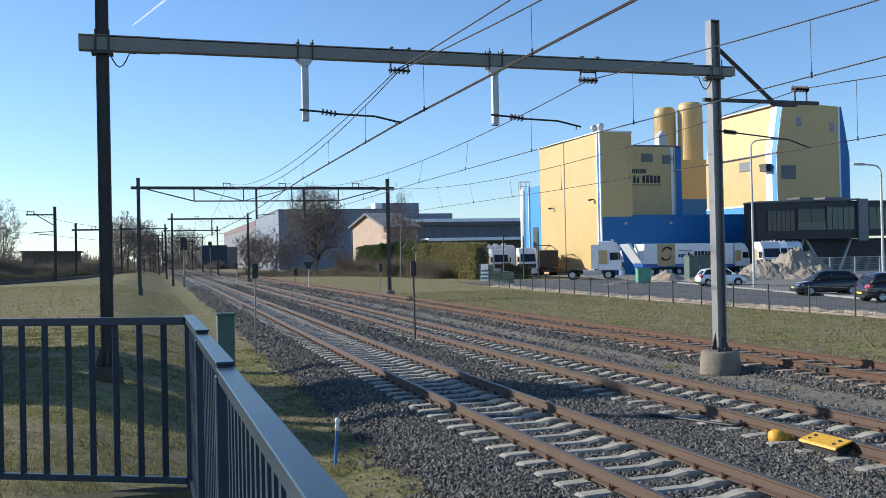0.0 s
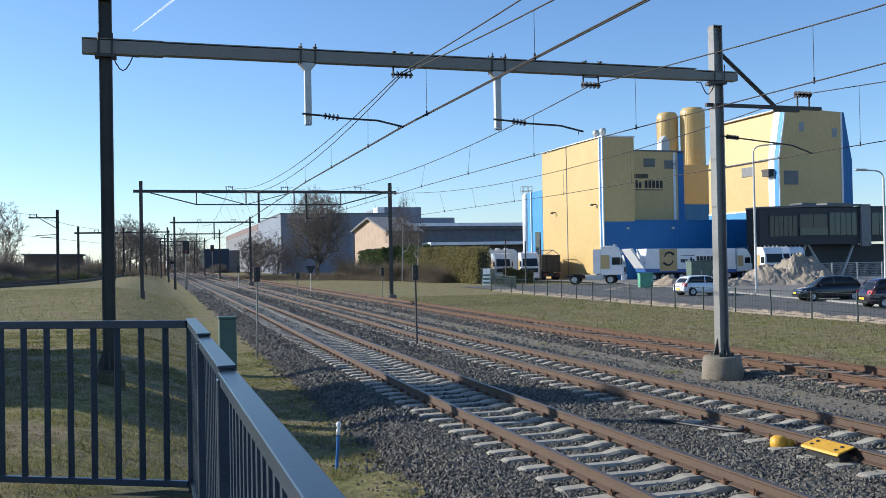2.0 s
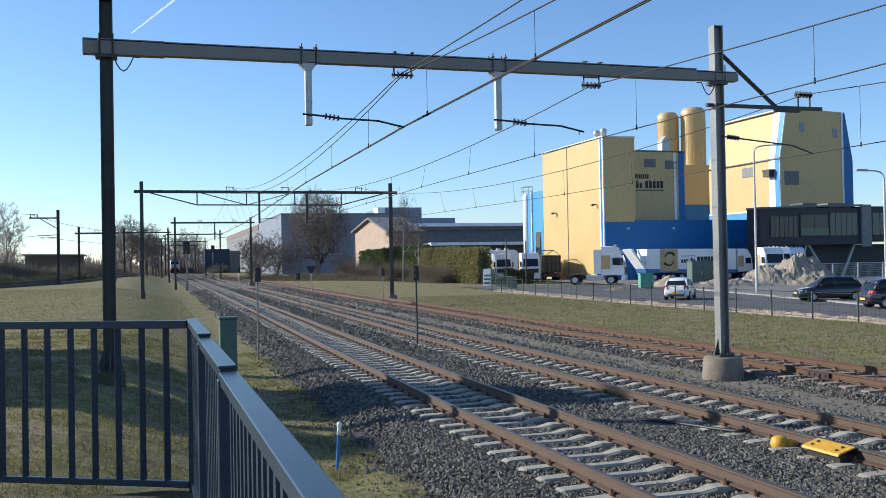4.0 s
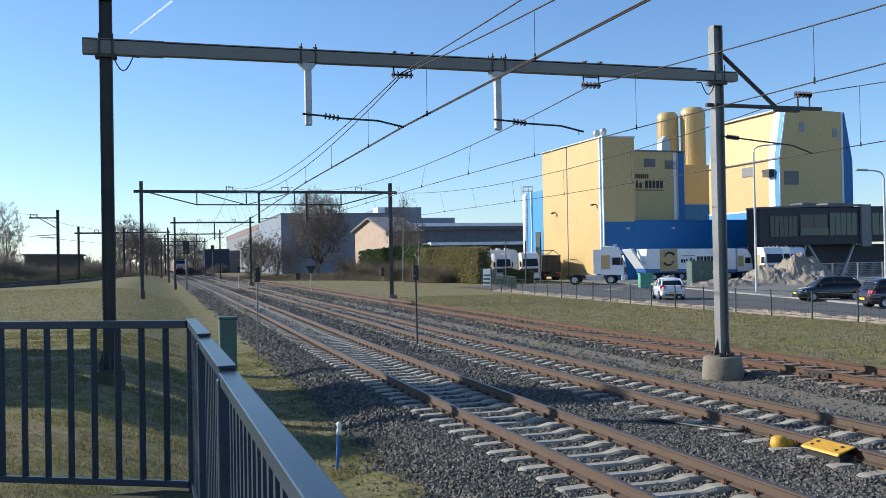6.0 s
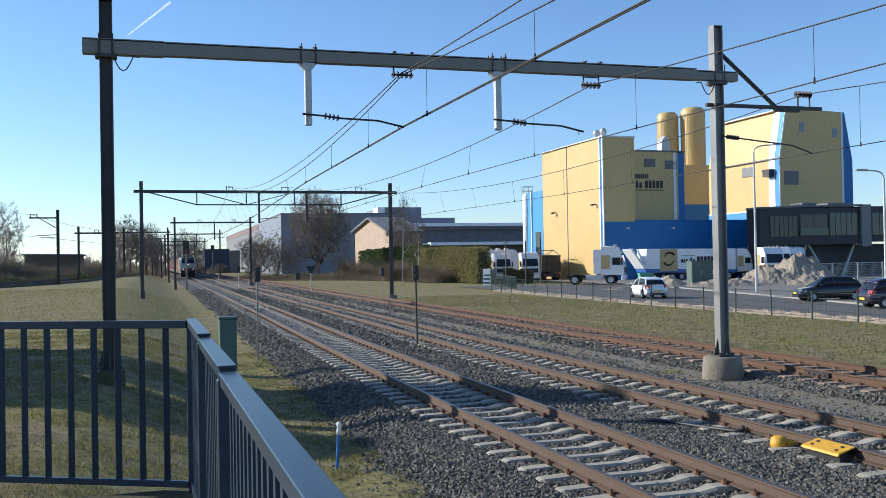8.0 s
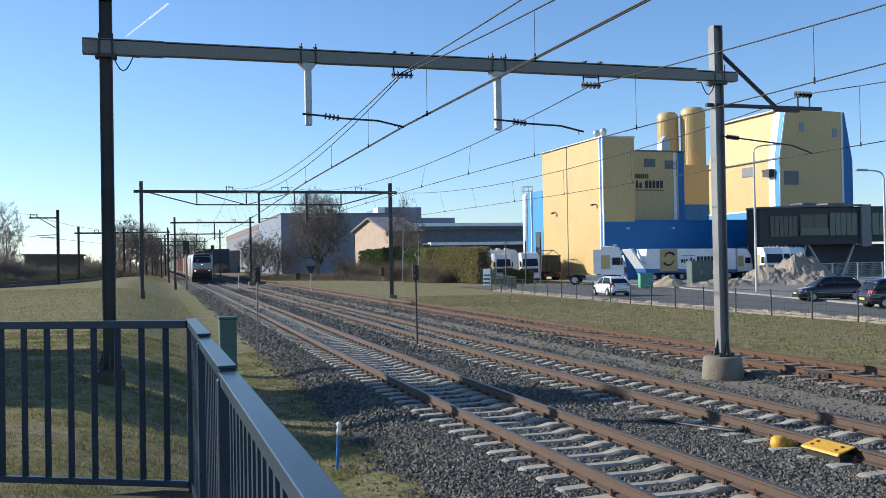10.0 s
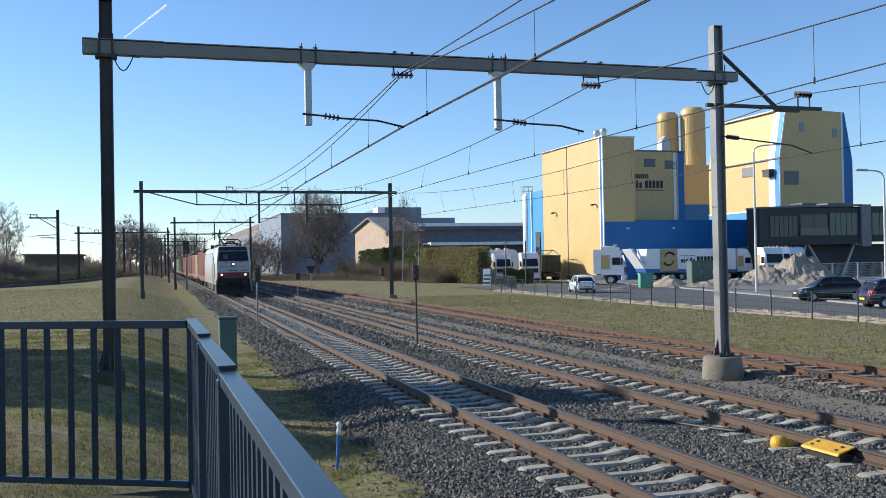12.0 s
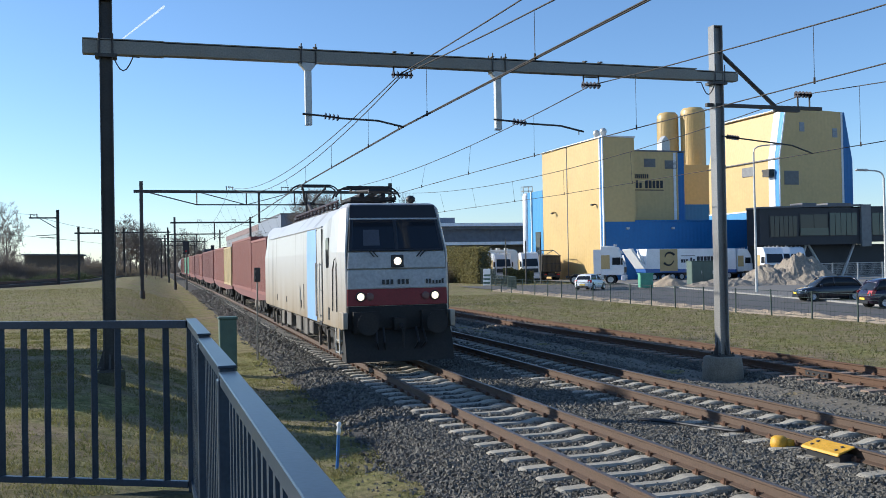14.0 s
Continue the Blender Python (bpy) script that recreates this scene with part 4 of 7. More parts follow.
def locomotive():
    t = thing("electric_locomotive", "dusty white electric locomotive, lit headlights, red front band, blue stripe", "locomotive")
    L = 18.9
    # stations from the nose: y low, y at the sill of the windscreen, y at the roof, half width low, at the eaves, at the roof, eaves height, roof height
    front = ((0.22, 0.24, 0.66, 1.31, 1.18, 1.10, 3.98, 4.08), (0.62, 0.64, 0.98, 1.45, 1.30, 1.12, 3.96, 4.12), (1.25, 1.25, 1.4, 1.49, 1.40, 1.10, 3.84, 4.12), (2.75, 2.75, 2.75, 1.49, 1.47, 1.02, 3.58, 4.08))

    def ring(y0, y1, y2, w0, we, wr, ze, zr):
        half = ((w0, y0, 0.92), (w0, y0, 1.92), (w0, y1, 2.86), (we, y1 + (y2 - y1) * 0.9, ze), (wr, y2, zr))
        return [(-x, y, z) for x, y, z in half] + [(x, y, z) for x, y, z in half[::-1]]
    secs = [ring(*f) for f in front] + [ring(L - a, L - b, L - c, *r) for a, b, c, *r in front[::-1]]
    bm = bmesh.new()
    loft(bm, secs)
    body = part("body", bm, M["loco_white"], t, bevel=0.03)

    def y_at(z):
        if z < 2.86:
            return 0.22
        return 0.24 + 0.38 * (z - 2.86) / 1.12 if z < 3.98 else 0.62 + 0.04 * (z - 3.98) / 0.1

    def face(z0, z1, w0, w1, m, name, parent=body, lift=0.03, x0=0.0, x1=None):
        """A panel a hair proud of the sloping front, or of one side of it."""
        b2 = bmesh.new()
        lo = (-w0, w0) if x1 is None else (x0, x1)
        hi = (-w1, w1) if x1 is None else (x0 * w1 / w0, x1 * w1 / w0)
        loft(b2, [[(a, y_at(z) - lift, z), (c, y_at(z) - lift, z), (c, y_at(z) + 0.06, z), (a, y_at(z) + 0.06, z)] for z, (a, c) in ((z0, lo), (z1, hi))])
        return part(name, b2, m, parent, bevel=0.012)
    # white front panels drawn greyer: the nose's shade put into the paint
    face(2.43, 2.84, 1.27, 1.25, M["loco_grey"], "upper_front_panel", lift=0.022)
    face(1.93, 2.40, 1.28, 1.27, M["loco_grey"], "lower_front_panel", lift=0.022)
    face(1.50, 1.92, 1.30, 1.29, M["loco_red"], "front_band")
    mask = face(2.87, 4.05, 1.24, 1.11, M["loco_mask"], "windscreen_surround", lift=0.02)
    for a, c in ((-1.15, -0.04), (0.04, 1.15)):
        face(2.92, 3.66, 1.24, 1.16, M["windscreen"], "windscreen", mask, 0.032, a, c)
    face(3.67, 3.72, 1.15, 1.14, M["loco_grey"], "sun_visor_rail", mask, 0.026)
    # folded notice behind the glass, seen as a pale sheet
    face(3.0, 3.42, 1.22, 1.18, M["loco_visor"], "cab_blind", mask, 0.036, -0.86, -0.42)
    for s in (-1, 1):
        b2 = bmesh.new()
        for d in (0.0, 0.09):
            tube(b2, (s * (0.66 + d), 0.17, 2.90), (s * (0.50 + d), 0.18, 2.72), 0.016, seg=5)
        part("wiper", b2, M["black"], body)
        b2 = bmesh.new()
        lathe(b2, ((0.125, 0), (0.125, 0.05), (0.10, 0.06)), 18, pose(s * 0.96, 0.20, 1.73, 90, 0, 0))
        h = part("headlight", b2, M["black"], body)
        b2 = bmesh.new()
        lathe(b2, ((0.095, 0.055), (0.085, 0.07)), 18, pose(s * 0.96, 0.20, 1.73, 90, 0, 0))
        part("lens", b2, M["lamp"], h, "lit headlight lens")
        b2 = bmesh.new()
        lathe(b2, ((0.10, 0), (0.10, 0.05), (0.05, 0.06)), 14, pose(s * 0.72, 0.20, 1.73, 90, 0, 0))
        part("tail_lamp", b2, M["loco_tail"], body)
        b2 = bmesh.new()
        tube(b2, (s * 0.875, 0.2, 1.08), (s * 0.875, -0.30, 1.08), 0.12, seg=12)
        tube(b2, (s * 0.875, -0.30, 1.08), (s * 0.875, -0.36, 1.08), 0.27, 0.28, seg=20)
        box(b2, s * 0.875 - 0.3, s * 0.875 + 0.3, 0.0, 0.25, 0.84, 1.36)
        part("buffer", b2, M["loco_dark"], body)
        # grab rail and its recess on the cab's corner
        b2 = bmesh.new()
        rail = [(s * 1.475, 0.68, 1.35), (s * 1.475, 0.70, 2.5), (s * 1.45, 0.80, 2.72), (s * 1.47, 0.98, 2.66), (s * 1.505, 1.06, 2.4), (s * 1.505, 1.1, 1.35)]
        for p, q in zip(rail, rail[1:]):
            tube(b2, p, q, 0.016, seg=5)
        part("grab_rail", b2, M["black"], body)
        b2 = bmesh.new()
        prism(b2, ((0.0, 0.95), (0.0, 1.35), (0.55, 1.35), (0.85, 0.95), (0.85, 0.55), (0.5, 0.55), (0.45, 0.9)), 0, s * 1.38 - 0.06, s * 1.38 + 0.06)
        part("corner_skirt", b2, M["loco_white"], body, bevel=0.01)
        b2 = bmesh.new()
        for y in (0.45, 0.95):
            tube(b2, (s * 1.45, y, 0.3), (s * 1.45, y, 0.95), 0.02, seg=6)
        for z in (0.32, 0.62):
            box(b2, s * 1.36 - 0.1, s * 1.36 + 0.1, 0.45, 0.95, z, z + 0.03)
        part("cab_steps", b2, M["galv"], body)
        # cab side window with a black seal
        b2 = bmesh.new()
        loft(b2, [[(s * 1.50, y, z) for y in ys] + [(s * 1.44, y, z) for y in ys[::-1]] for z, ys in ((2.46, (1.75, 2.05)), (2.56, (1.68, 2.12)), (3.15, (1.68, 2.12)), (3.26, (1.75, 2.05)))])
        part("cab_window", b2, M["windscreen"], body)
        b2 = bmesh.new()
        box(b2, s * 1.492 - 0.012, s * 1.492 + 0.012, 2.78, 3.62, 1.0, 3.5)
        d = part("cab_door", b2, M["loco_white"], body, bevel=0.005)
        b2 = bmesh.new()
        for y in (2.70, 3.64):
            box(b2, s * 1.494 - 0.014, s * 1.494 + 0.014, y, y + 0.09, 1.0, 3.52)
        part("door_gap", b2, M["black"], body)
        b2 = bmesh.new()
        for y in (2.86, 3.54):
            tube(b2, (s * 1.56, y, 1.1), (s * 1.56, y, 2.6), 0.018, seg=6)
            for z in (1.15, 1.85, 2.55):
                tube(b2, (s * 1.48, y, z), (s * 1.57, y, z), 0.016, seg=5)
        part("handrail", b2, M["galv"], d)
        b2 = bmesh.new()
        for y0, y1, z0, z1 in ((2.85, 3.3, 0.9, 1.16), (1.62, 1.86, 1.1, 1.42), (6.9, 7.05, 1.2, 1.45), (10.6, 10.75, 1.25, 1.45), (6.35, 6.4, 1.2, 1.95), (13.5, 13.65, 1.2, 1.45)):
            box(b2, s * 1.492 - 0.01, s * 1.492 + 0.01, y0, y1, z0, z1)
        part("side_hatch", b2, M["black"], body)
        b2 = bmesh.new()
        loft(b2, [[(s * (w + 0.008), 3.82, z), (s * (w + 0.008), 5.6, z), (s * (w - 0.02), 5.6, z), (s * (w - 0.02), 3.82, z)] for w, z in ((1.49, 0.95), (1.49, 2.86), (1.47, 3.56))])
        part("side_stripe", b2, M["loco_blue"], body, "light blue upright stripe")
        b2 = bmesh.new()
        tube(b2, (s * 1.475, 2.8, 3.585), (s * 1.475, L - 2.8, 3.585), 0.028, seg=6)
        part("rain_gutter", b2, M["loco_grey"], body)
        # boxes, sand pipes and dampers that show pale against the dark bogies
        for y, z, w, h in ((5.4, 0.45, 0.7, 0.4), (6.5, 0.35, 0.9, 0.55), (8.0, 0.4, 1.1, 0.5), (10.4, 0.4, 1.2, 0.5), (12.4, 0.35, 0.7, 0.5)):
            b2 = bmesh.new()
            box(b2, s * 1.28 - 0.1, s * 1.28 + 0.1, y, y + w, z, z + h)
            part("equipment_box", b2, M["loco_frame"], t, bevel=0.03)
        for y in (2.1, 3.2, 4.7, 14.2, 15.7, 16.8):
            b2 = bmesh.new()
            tube(b2, (s * 1.27, y, 0.75), (s * 1.22, y + 0.18, 0.18), 0.045, seg=6)
            part("sand_pipe", b2, M["loco_frame"], t)
    b2 = bmesh.new()
    box(b2, -0.16, 0.16, 0.15, 0.24, 2.45, 2.77)
    h = part("headlight", b2, M["black"], body, bevel=0.02)
    b2 = bmesh.new()
    lathe(b2, ((0.10, 0.0), (0.09, 0.02)), 16, pose(0, 0.15, 2.61, 90, 0, 0))
    part("lens", b2, M["lamp"], h, "lit upper headlight lens")
    for x in (-0.40, -0.29, -0.18, 0.0, 0.11, 0.22):
        block("number_bar", body, M["black"], x, x + 0.065, 0.17, 0.2, 2.03, 2.15)
    for i, x in enumerate((0.74, 0.82, 0.91, 1.0, 1.08, 1.16)):
        block("name_bar", body, M["black"], x, x + 0.045, 0.17, 0.2, 2.03, 2.15 if i in (0, 1, 5) else 2.11)
    b2 = bmesh.new()
    box(b2, -1.30, 1.30, 0.18, 0.42, 0.9, 1.49)
    part("front_skirt", b2, M["loco_dark"], body, bevel=0.03)
    b2 = bmesh.new()
    prism(b2, ((-0.05, 0.12), (0.55, 0.12), (0.55, 0.95), (0.25, 0.95), (0.05, 0.55)), 0, -1.38, 1.38)
    part("snow_plough", b2, M["loco_dark"], body)
    b2 = bmesh.new()
    tube(b2, (0, 0.1, 1.05), (0, -0.3, 0.95), 0.05, seg=6)
    tube(b2, (0, -0.3, 0.95), (0, -0.25, 0.45), 0.035, seg=6)
    box(b2, -0.15, 0.15, -0.05, 0.3, 0.9, 1.2)
    part("coupling", b2, M["loco_dark"], body)
    for x in (-0.42, -0.6, 0.42, 0.6):
        b2 = bmesh.new()
        tube(b2, (x, 0.05, 0.95), (x * 1.05, -0.15, 0.6), 0.03, seg=6)
        tube(b2, (x * 1.05, -0.15, 0.6), (x * 0.9, 0.05, 0.4), 0.03, seg=6)
        part("brake_hose", b2, M["black"], body)
    b2 = bmesh.new()
    box(b2, -1.18, 1.18, 6.6, 12.3, 0.35, 0.95)
    part("underframe_box", b2, M["loco_dark"], t, bevel=0.05)
    b2 = bmesh.new()
    box(b2, -1.3, 1.3, 0.5, L - 0.5, 0.8, 0.94)
    part("underframe", b2, M["loco_dark"], t)
    for y in (4.0, L - 4.0):
        bogie(t, y, 2.6, 0.62, 1.05)
    # roof gear: hatches, bus bars on insulators, horn
    b2 = bmesh.new()
    for y in (5.2, 7.6, 10.0, 12.2):
        box(b2, -0.8, 0.8, y, y + 1.9, 4.07, 4.18)
    part("roof_hatch", b2, M["loco_frame"], t, bevel=0.02)
    b2 = bmesh.new()
    for k in range(12):
        y = 4.6 + k * 0.8
        insulator(b2, (-0.72, y, 4.05), (-0.72, y, 4.40), 4, 0.085)
        if k % 3 == 0:
            insulator(b2, (0.55, y, 4.05), (0.55, y, 4.45), 4, 0.085)
    tube(b2, (-0.72, 4.4, 4.41), (-0.72, 13.6, 4.41), 0.03, seg=5)
    part("roof_insulators", b2, M["roof_insulator"], t, "brown roof insulators with a bus bar")
    b2 = bmesh.new()
    lathe(b2, ((0.06, 4.06), (0.06, 4.14), (0.12, 4.18), (0.13, 4.26), (0.06, 4.33)), 12, pose(0.62, 1.15, 0))
    part("roof_horn", b2, M["black"], t, smooth=True)

    def pantograph(y, up, sign):
        """A single-arm collector: base frame, lower arm to the knee, forked upper arm, two-strip head with bent horns."""
        b3 = bmesh.new()
        for x in (-0.6, 0.6):
            for e in (-0.6, 0.6):
                insulator(b3, (x, y + e, 4.06), (x, y + e, 4.34), 4, 0.09)
            box(b3, x - 0.05, x + 0.05, y - 0.75, y + 0.75, 4.33, 4.41)
        for e in (-0.65, 0.0, 0.65):
            box(b3, -0.65, 0.65, y + e - 0.05, y + e + 0.05, 4.33, 4.41)
        for e in (-0.3, 0.3):
            tube(b3, (e, y - 0.6, 4.46), (e, y + 0.5, 4.46), 0.08, seg=8)
        knee = Vector((0, y + sign * 1.25, 4.46 + 0.50 * up))
        head = Vector((0, y - sign * 0.25, 4.58 + 0.92 * up))
        tube(b3, (0, y - sign * 0.5, 4.42), knee, 0.085, 0.07, seg=8)
        tube(b3, (0.2, y - sign * 0.2, 4.42), knee + Vector((0.1, 0, -0.12)), 0.03, seg=6)
        for x in (-0.42, 0.42):
            tube(b3, knee + Vector((x * 0.3, 0, 0)), head + Vector((x, 0, -0.1)), 0.05, 0.04, seg=6)
        tube(b3, knee + Vector((-0.25, 0, 0)), knee + Vector((0.25, 0, 0)), 0.06, seg=6)
        for e in (-0.24, 0.24):
            c = head + Vector((0, e, 0))
            box(b3, -0.62, 0.62, c.y - 0.04, c.y + 0.04, c.z - 0.03, c.z + 0.05)
            for s in (-1, 1):
                bow = [c + Vector((s * a, 0, b)) for a, b in ((0.62, 0.01), (0.76, -0.04), (0.87, -0.13), (0.94, -0.27))]
                for p, q in zip(bow, bow[1:]):
                    tube(b3, p, q, 0.028, seg=5)
        for x in (-0.45, 0.45):
            tube(b3, head + Vector((x, -0.24, 0)), head + Vector((x, 0.24, 0)), 0.025, seg=5)
            tube(b3, head + Vector((x, 0, 0)), head + Vector((x, 0, -0.14)), 0.04, seg=5)
        part("pantograph", b3, M["loco_gear"], t, "raised pantograph" if up > 0.5 else "folded pantograph")
    pantograph(3.6, 0.16, -1)
    pantograph(14.0, 1.1, 1)
    return t


def wagon():
    t = thing("container_wagon", "rusty brown flat container wagon on two bogies", "wagon", group="wagons of the train")
    bm = bmesh.new()
    for s in (-1, 1):
        prism(bm, ((0.6, 1.15), (21.7, 1.15), (21.7, 0.95), (16.5, 0.78), (5.8, 0.78), (0.6, 0.95)), 0, s * 1.05 - 0.09, s * 1.05 + 0.09)
    for y in (0.6, 4.2, 8.2, 11.1, 14.0, 18.0, 21.6):
        box(bm, -1.0, 1.0, y, y + 0.2, 0.9, 1.12)
    box(bm, -0.2, 0.2, 0.6, 21.7, 0.85, 1.05)
    part("frame", bm, M["box_brown"], t)
    for y in (3.1, 19.2):
        bogie(t, y, 1.8, 0.46, 1.0)
    for y, d in ((0.6, -1), (21.7, 1)):
        for s in (-1, 1):
            bm = bmesh.new()
            tube(bm, (s * 0.875, y, 1.05), (s * 0.875, y + d * 0.5, 1.05), 0.1, seg=8)
            tube(bm, (s * 0.875, y + d * 0.5, 1.05), (s * 0.875, y + d * 0.55, 1.05), 0.24, seg=14)
            part("buffer", bm, M["loco_dark"], t)
    bm = bmesh.new()
    box(bm, -0.7, 0.7, 9.0, 10.2, 0.35, 0.85)
    part("brake_gear", bm, M["loco_frame"], t)
    bm = bmesh.new()
    tube(bm, (-0.6, 12.4, 0.6), (0.6, 12.4, 0.6), 0.22, seg=10)
    part("air_tank", bm, M["loco_frame"], t)
    for s in (-1, 1):
        for y in (6.6, 15.2):
            bm = bmesh.new()
            box(bm, s * 1.08 - 0.04, s * 1.08 + 0.04, y, y + 0.55, 0.4, 0.85)
            part("side_plate", bm, M["loco_frame"], t)
    return t


def container(length, height, material, label):
    t = thing("freight_container", label, "container", group="containers on the train")
    bm = bmesh.new()
    box(bm, -1.17, 1.17, 0.06, length - 0.06, 0.1, height - 0.05)
    core = part("body", bm, material, t)
    n = int(length / 0.28)
    for s in (-1, 1):
        bm = bmesh.new()
        for i in range(n):
            y = 0.16 + (length - 0.32) * (i + 0.25) / n
            prism(bm, ((s * 1.168, y), (s * 1.2, y + 0.035), (s * 1.2, y + 0.115), (s * 1.168, y + 0.15)), 2, 0.16, height - 0.12)
        part("corrugation", bm, material, t)
    bm = bmesh.new()
    for s in (-1, 1):
        for y in (0.0, length - 0.14):
            box(bm, s * 1.15 - 0.07, s * 1.15 + 0.07, y, y + 0.14, 0, height)
        box(bm, s * 1.18 - 0.04, s * 1.18 + 0.04, 0.14, length - 0.14, 0, 0.15)
        box(bm, s * 1.18 - 0.04, s * 1.18 + 0.04, 0.14, length - 0.14, height - 0.11, height)
    for y in (0.0, length - 0.1):
        box(bm, -1.08, 1.08, y, y + 0.1, 0, 0.15)
        box(bm, -1.08, 1.08, y, y + 0.1, height - 0.11, height)
    part("corner_frame", bm, material, t)
    bm = bmesh.new()
    for x in (-0.75, -0.3, 0.3, 0.75):
        tube(bm, (x, -0.01, 0.1), (x, -0.01, height - 0.1), 0.02, seg=5)
    box(bm, -0.012, 0.012, -0.005, 0.06, 0.1, height - 0.1)
    part("door_bars", bm, M["galv"], t)
    return t


def tank_wagon():
    t = thing("tank_wagon", "grey tank wagon at the far end of the train", "wagon")
    bm = bmesh.new()
    prof = ((0.05, 0.3), (0.9, 0.5), (1.35, 1.0), (1.45, 1.6), (1.45, 12.4), (1.35, 13.0), (0.9, 13.5), (0.05, 13.7))
    lathe(bm, prof, 24, pose(0, 0, 2.6, -90, 0, 0))
    part("tank", bm, M["tank_grey"], t, smooth=True)
    bm = bmesh.new()
    box(bm, -1.1, 1.1, 0, 14, 0.9, 1.15)
    part("frame", bm, M["loco_dark"], t)
    for y in (2.4, 11.6):
        bogie(t, y, 1.8, 0.46, 1.0)
    return t


SPEED, NOSE = 28.5, 23.3 - 0.29


def run(back, length, lift=0.0):
    """Rows for a vehicle whose front end trails the train's nose by back metres."""
    rows = []
    for k in range(29):
        t = k * 0.5
        y0 = NOSE + SPEED * (14 - t) + back
        y1 = y0 + length
        a, b = Vector((X1 + bend(y0), y0, rise(y0))), Vector((X1 + bend(y1), y1, rise(y1)))
        d = (b - a).normalized()
        rows.append((t, pose(a.x, a.y, a.z + lift, math.degrees(math.asin(d.z)), 0, math.degrees(-math.atan2(d.x, d.y)))))
    return rows


moving = [(locomotive(), run(0.0, 18.9))]
load = ((("red", 7.45, 2.65), ("red", 13.6, 2.9)), (("cream", 7.45, 2.65), ("red", 13.6, 2.75)), (("brown", 7.45, 2.75), ("brown", 13.6, 2.75)), (("red", 7.45, 2.65), ("brown", 13.6, 2.75)),
        (("brown", 7.45, 2.65), ("red", 13.6, 2.75)), (("green", 7.45, 2.65), ("green", 13.6, 2.65)), (("brown", 7.45, 2.7), ("red", 13.6, 2.7)))
first_wagon = wagon()
first = {}
for i, pair in enumerate(load):
    back = 19.7 + i * 22.4
    w = first_wagon if i == 0 else copy_thing(first_wagon, Matrix.Identity(4))
    moving.append((w, run(back, 22.3)))
    y = 0.55
    for colour, length, height in pair:
        key = (colour, length, height)
        if key in first:
            c = copy_thing(first[key], Matrix.Identity(4))
        else:
            words = {"red": "oxide red", "brown": "dark brown", "cream": "cream yellow", "green": "pale green"}[colour]
            c = first[key] = container(length, height, M["box_" + colour], words + " corrugated steel freight container on a wagon")
        moving.append((c, run(back + y, length, 1.155)))
        y += length + 0.15
tw = tank_wagon()
moving.append((tw, run(19.7 + 7 * 22.4, 14.0)))


# ---- road, yard and what stands there
M["asphalt"] = mat("worn_asphalt", (0.095, 0.09, 0.084), 0.85, 0, 0.3, 0.5, 12, 0.25, (0.14, 0.13, 0.115), dist=0.02)
M["paving"] = mat("dusty_concrete_paving", (0.19, 0.175, 0.155), 0.9, 0, 0.35, 0.3, 10, 0.2, (0.11, 0.10, 0.09))
M["kerb"] = mat("pale_kerb", (0.27, 0.26, 0.24), 0.85, 0, 0.25, 1, 20, 0.2)
M["soil"] = mat("pale_dug_soil", (0.38, 0.30, 0.21), 0.95, 0, 0.4, 1.2, 8, 0.8, (0.22, 0.17, 0.12), dist=0.08)
M["sand"] = mat("pale_sand_and_rubble", (0.31, 0.26, 0.20), 0.95, 0, 0.45, 0.9, 6, 0.9, (0.20, 0.17, 0.125), dist=0.12)
M["fence_green"] = mat("dark_green_coated_steel", (0.035, 0.055, 0.045), 0.5, 0.1, 0.2, 3, 40)
M["car_white"] = mat("white_car_paint", (0.80, 0.81, 0.82), 0.25, 0, 0.03, 2, 20, 0.0, coat=0.8)
M["car_dark"] = mat("dark_car_paint", (0.012, 0.014, 0.02), 0.22, 0.2, 0.05, 2, 20, 0.0, coat=0.9)
M["car_purple"] = mat("dark_purple_car_paint", (0.030, 0.016, 0.032), 0.22, 0.2, 0.05, 2, 20, 0.0, coat=0.9)
M["car_glass"] = glass("tinted_car_glass", (0.02, 0.024, 0.03))
M["tyre"] = mat("black_rubber", (0.02, 0.02, 0.02), 0.85, 0, 0.2, 4, 40, 0.1)
M["rim"] = mat("alloy_rim", (0.5, 0.5, 0.52), 0.35, 0.8, 0.1, 4, 40, 0.0)
M["red_lamp"] = mat("red_lamp_glass", (0.45, 0.02, 0.02), 0.2, 0, 0.1, 4, 30, 0.0, coat=0.5)
M["plate"] = mat("yellow_plate", (0.78, 0.55, 0.05), 0.5, 0, 0.1, 4, 30, 0.0)
M["truck_white"] = mat("white_truck_paint", (0.74, 0.75, 0.76), 0.4, 0, 0.12, 1, 14, 0.02, coat=0.3)
M["truck_blue"] = mat("blue_truck_paint", (0.03, 0.11, 0.36), 0.4, 0, 0.12, 1, 14, 0.02, coat=0.3)
M["truck_gold"] = mat("ochre_truck_stripe", (0.46, 0.34, 0.15), 0.5, 0, 0.15, 1, 14, 0.02)
M["bin_green"] = mat("green_container_paint", (0.12, 0.34, 0.22), 0.55, 0, 0.2, 2, 20, 0.05)
M["digger"] = mat("dusty_dark_brown_truck_paint", (0.075, 0.058, 0.035), 0.6, 0, 0.35, 1.2, 14, 0.05, (0.07, 0.06, 0.04))
M["dark_steel_green"] = mat("green_grey_steel", (0.10, 0.14, 0.115), 0.6, 0.1, 0.2, 2, 20)


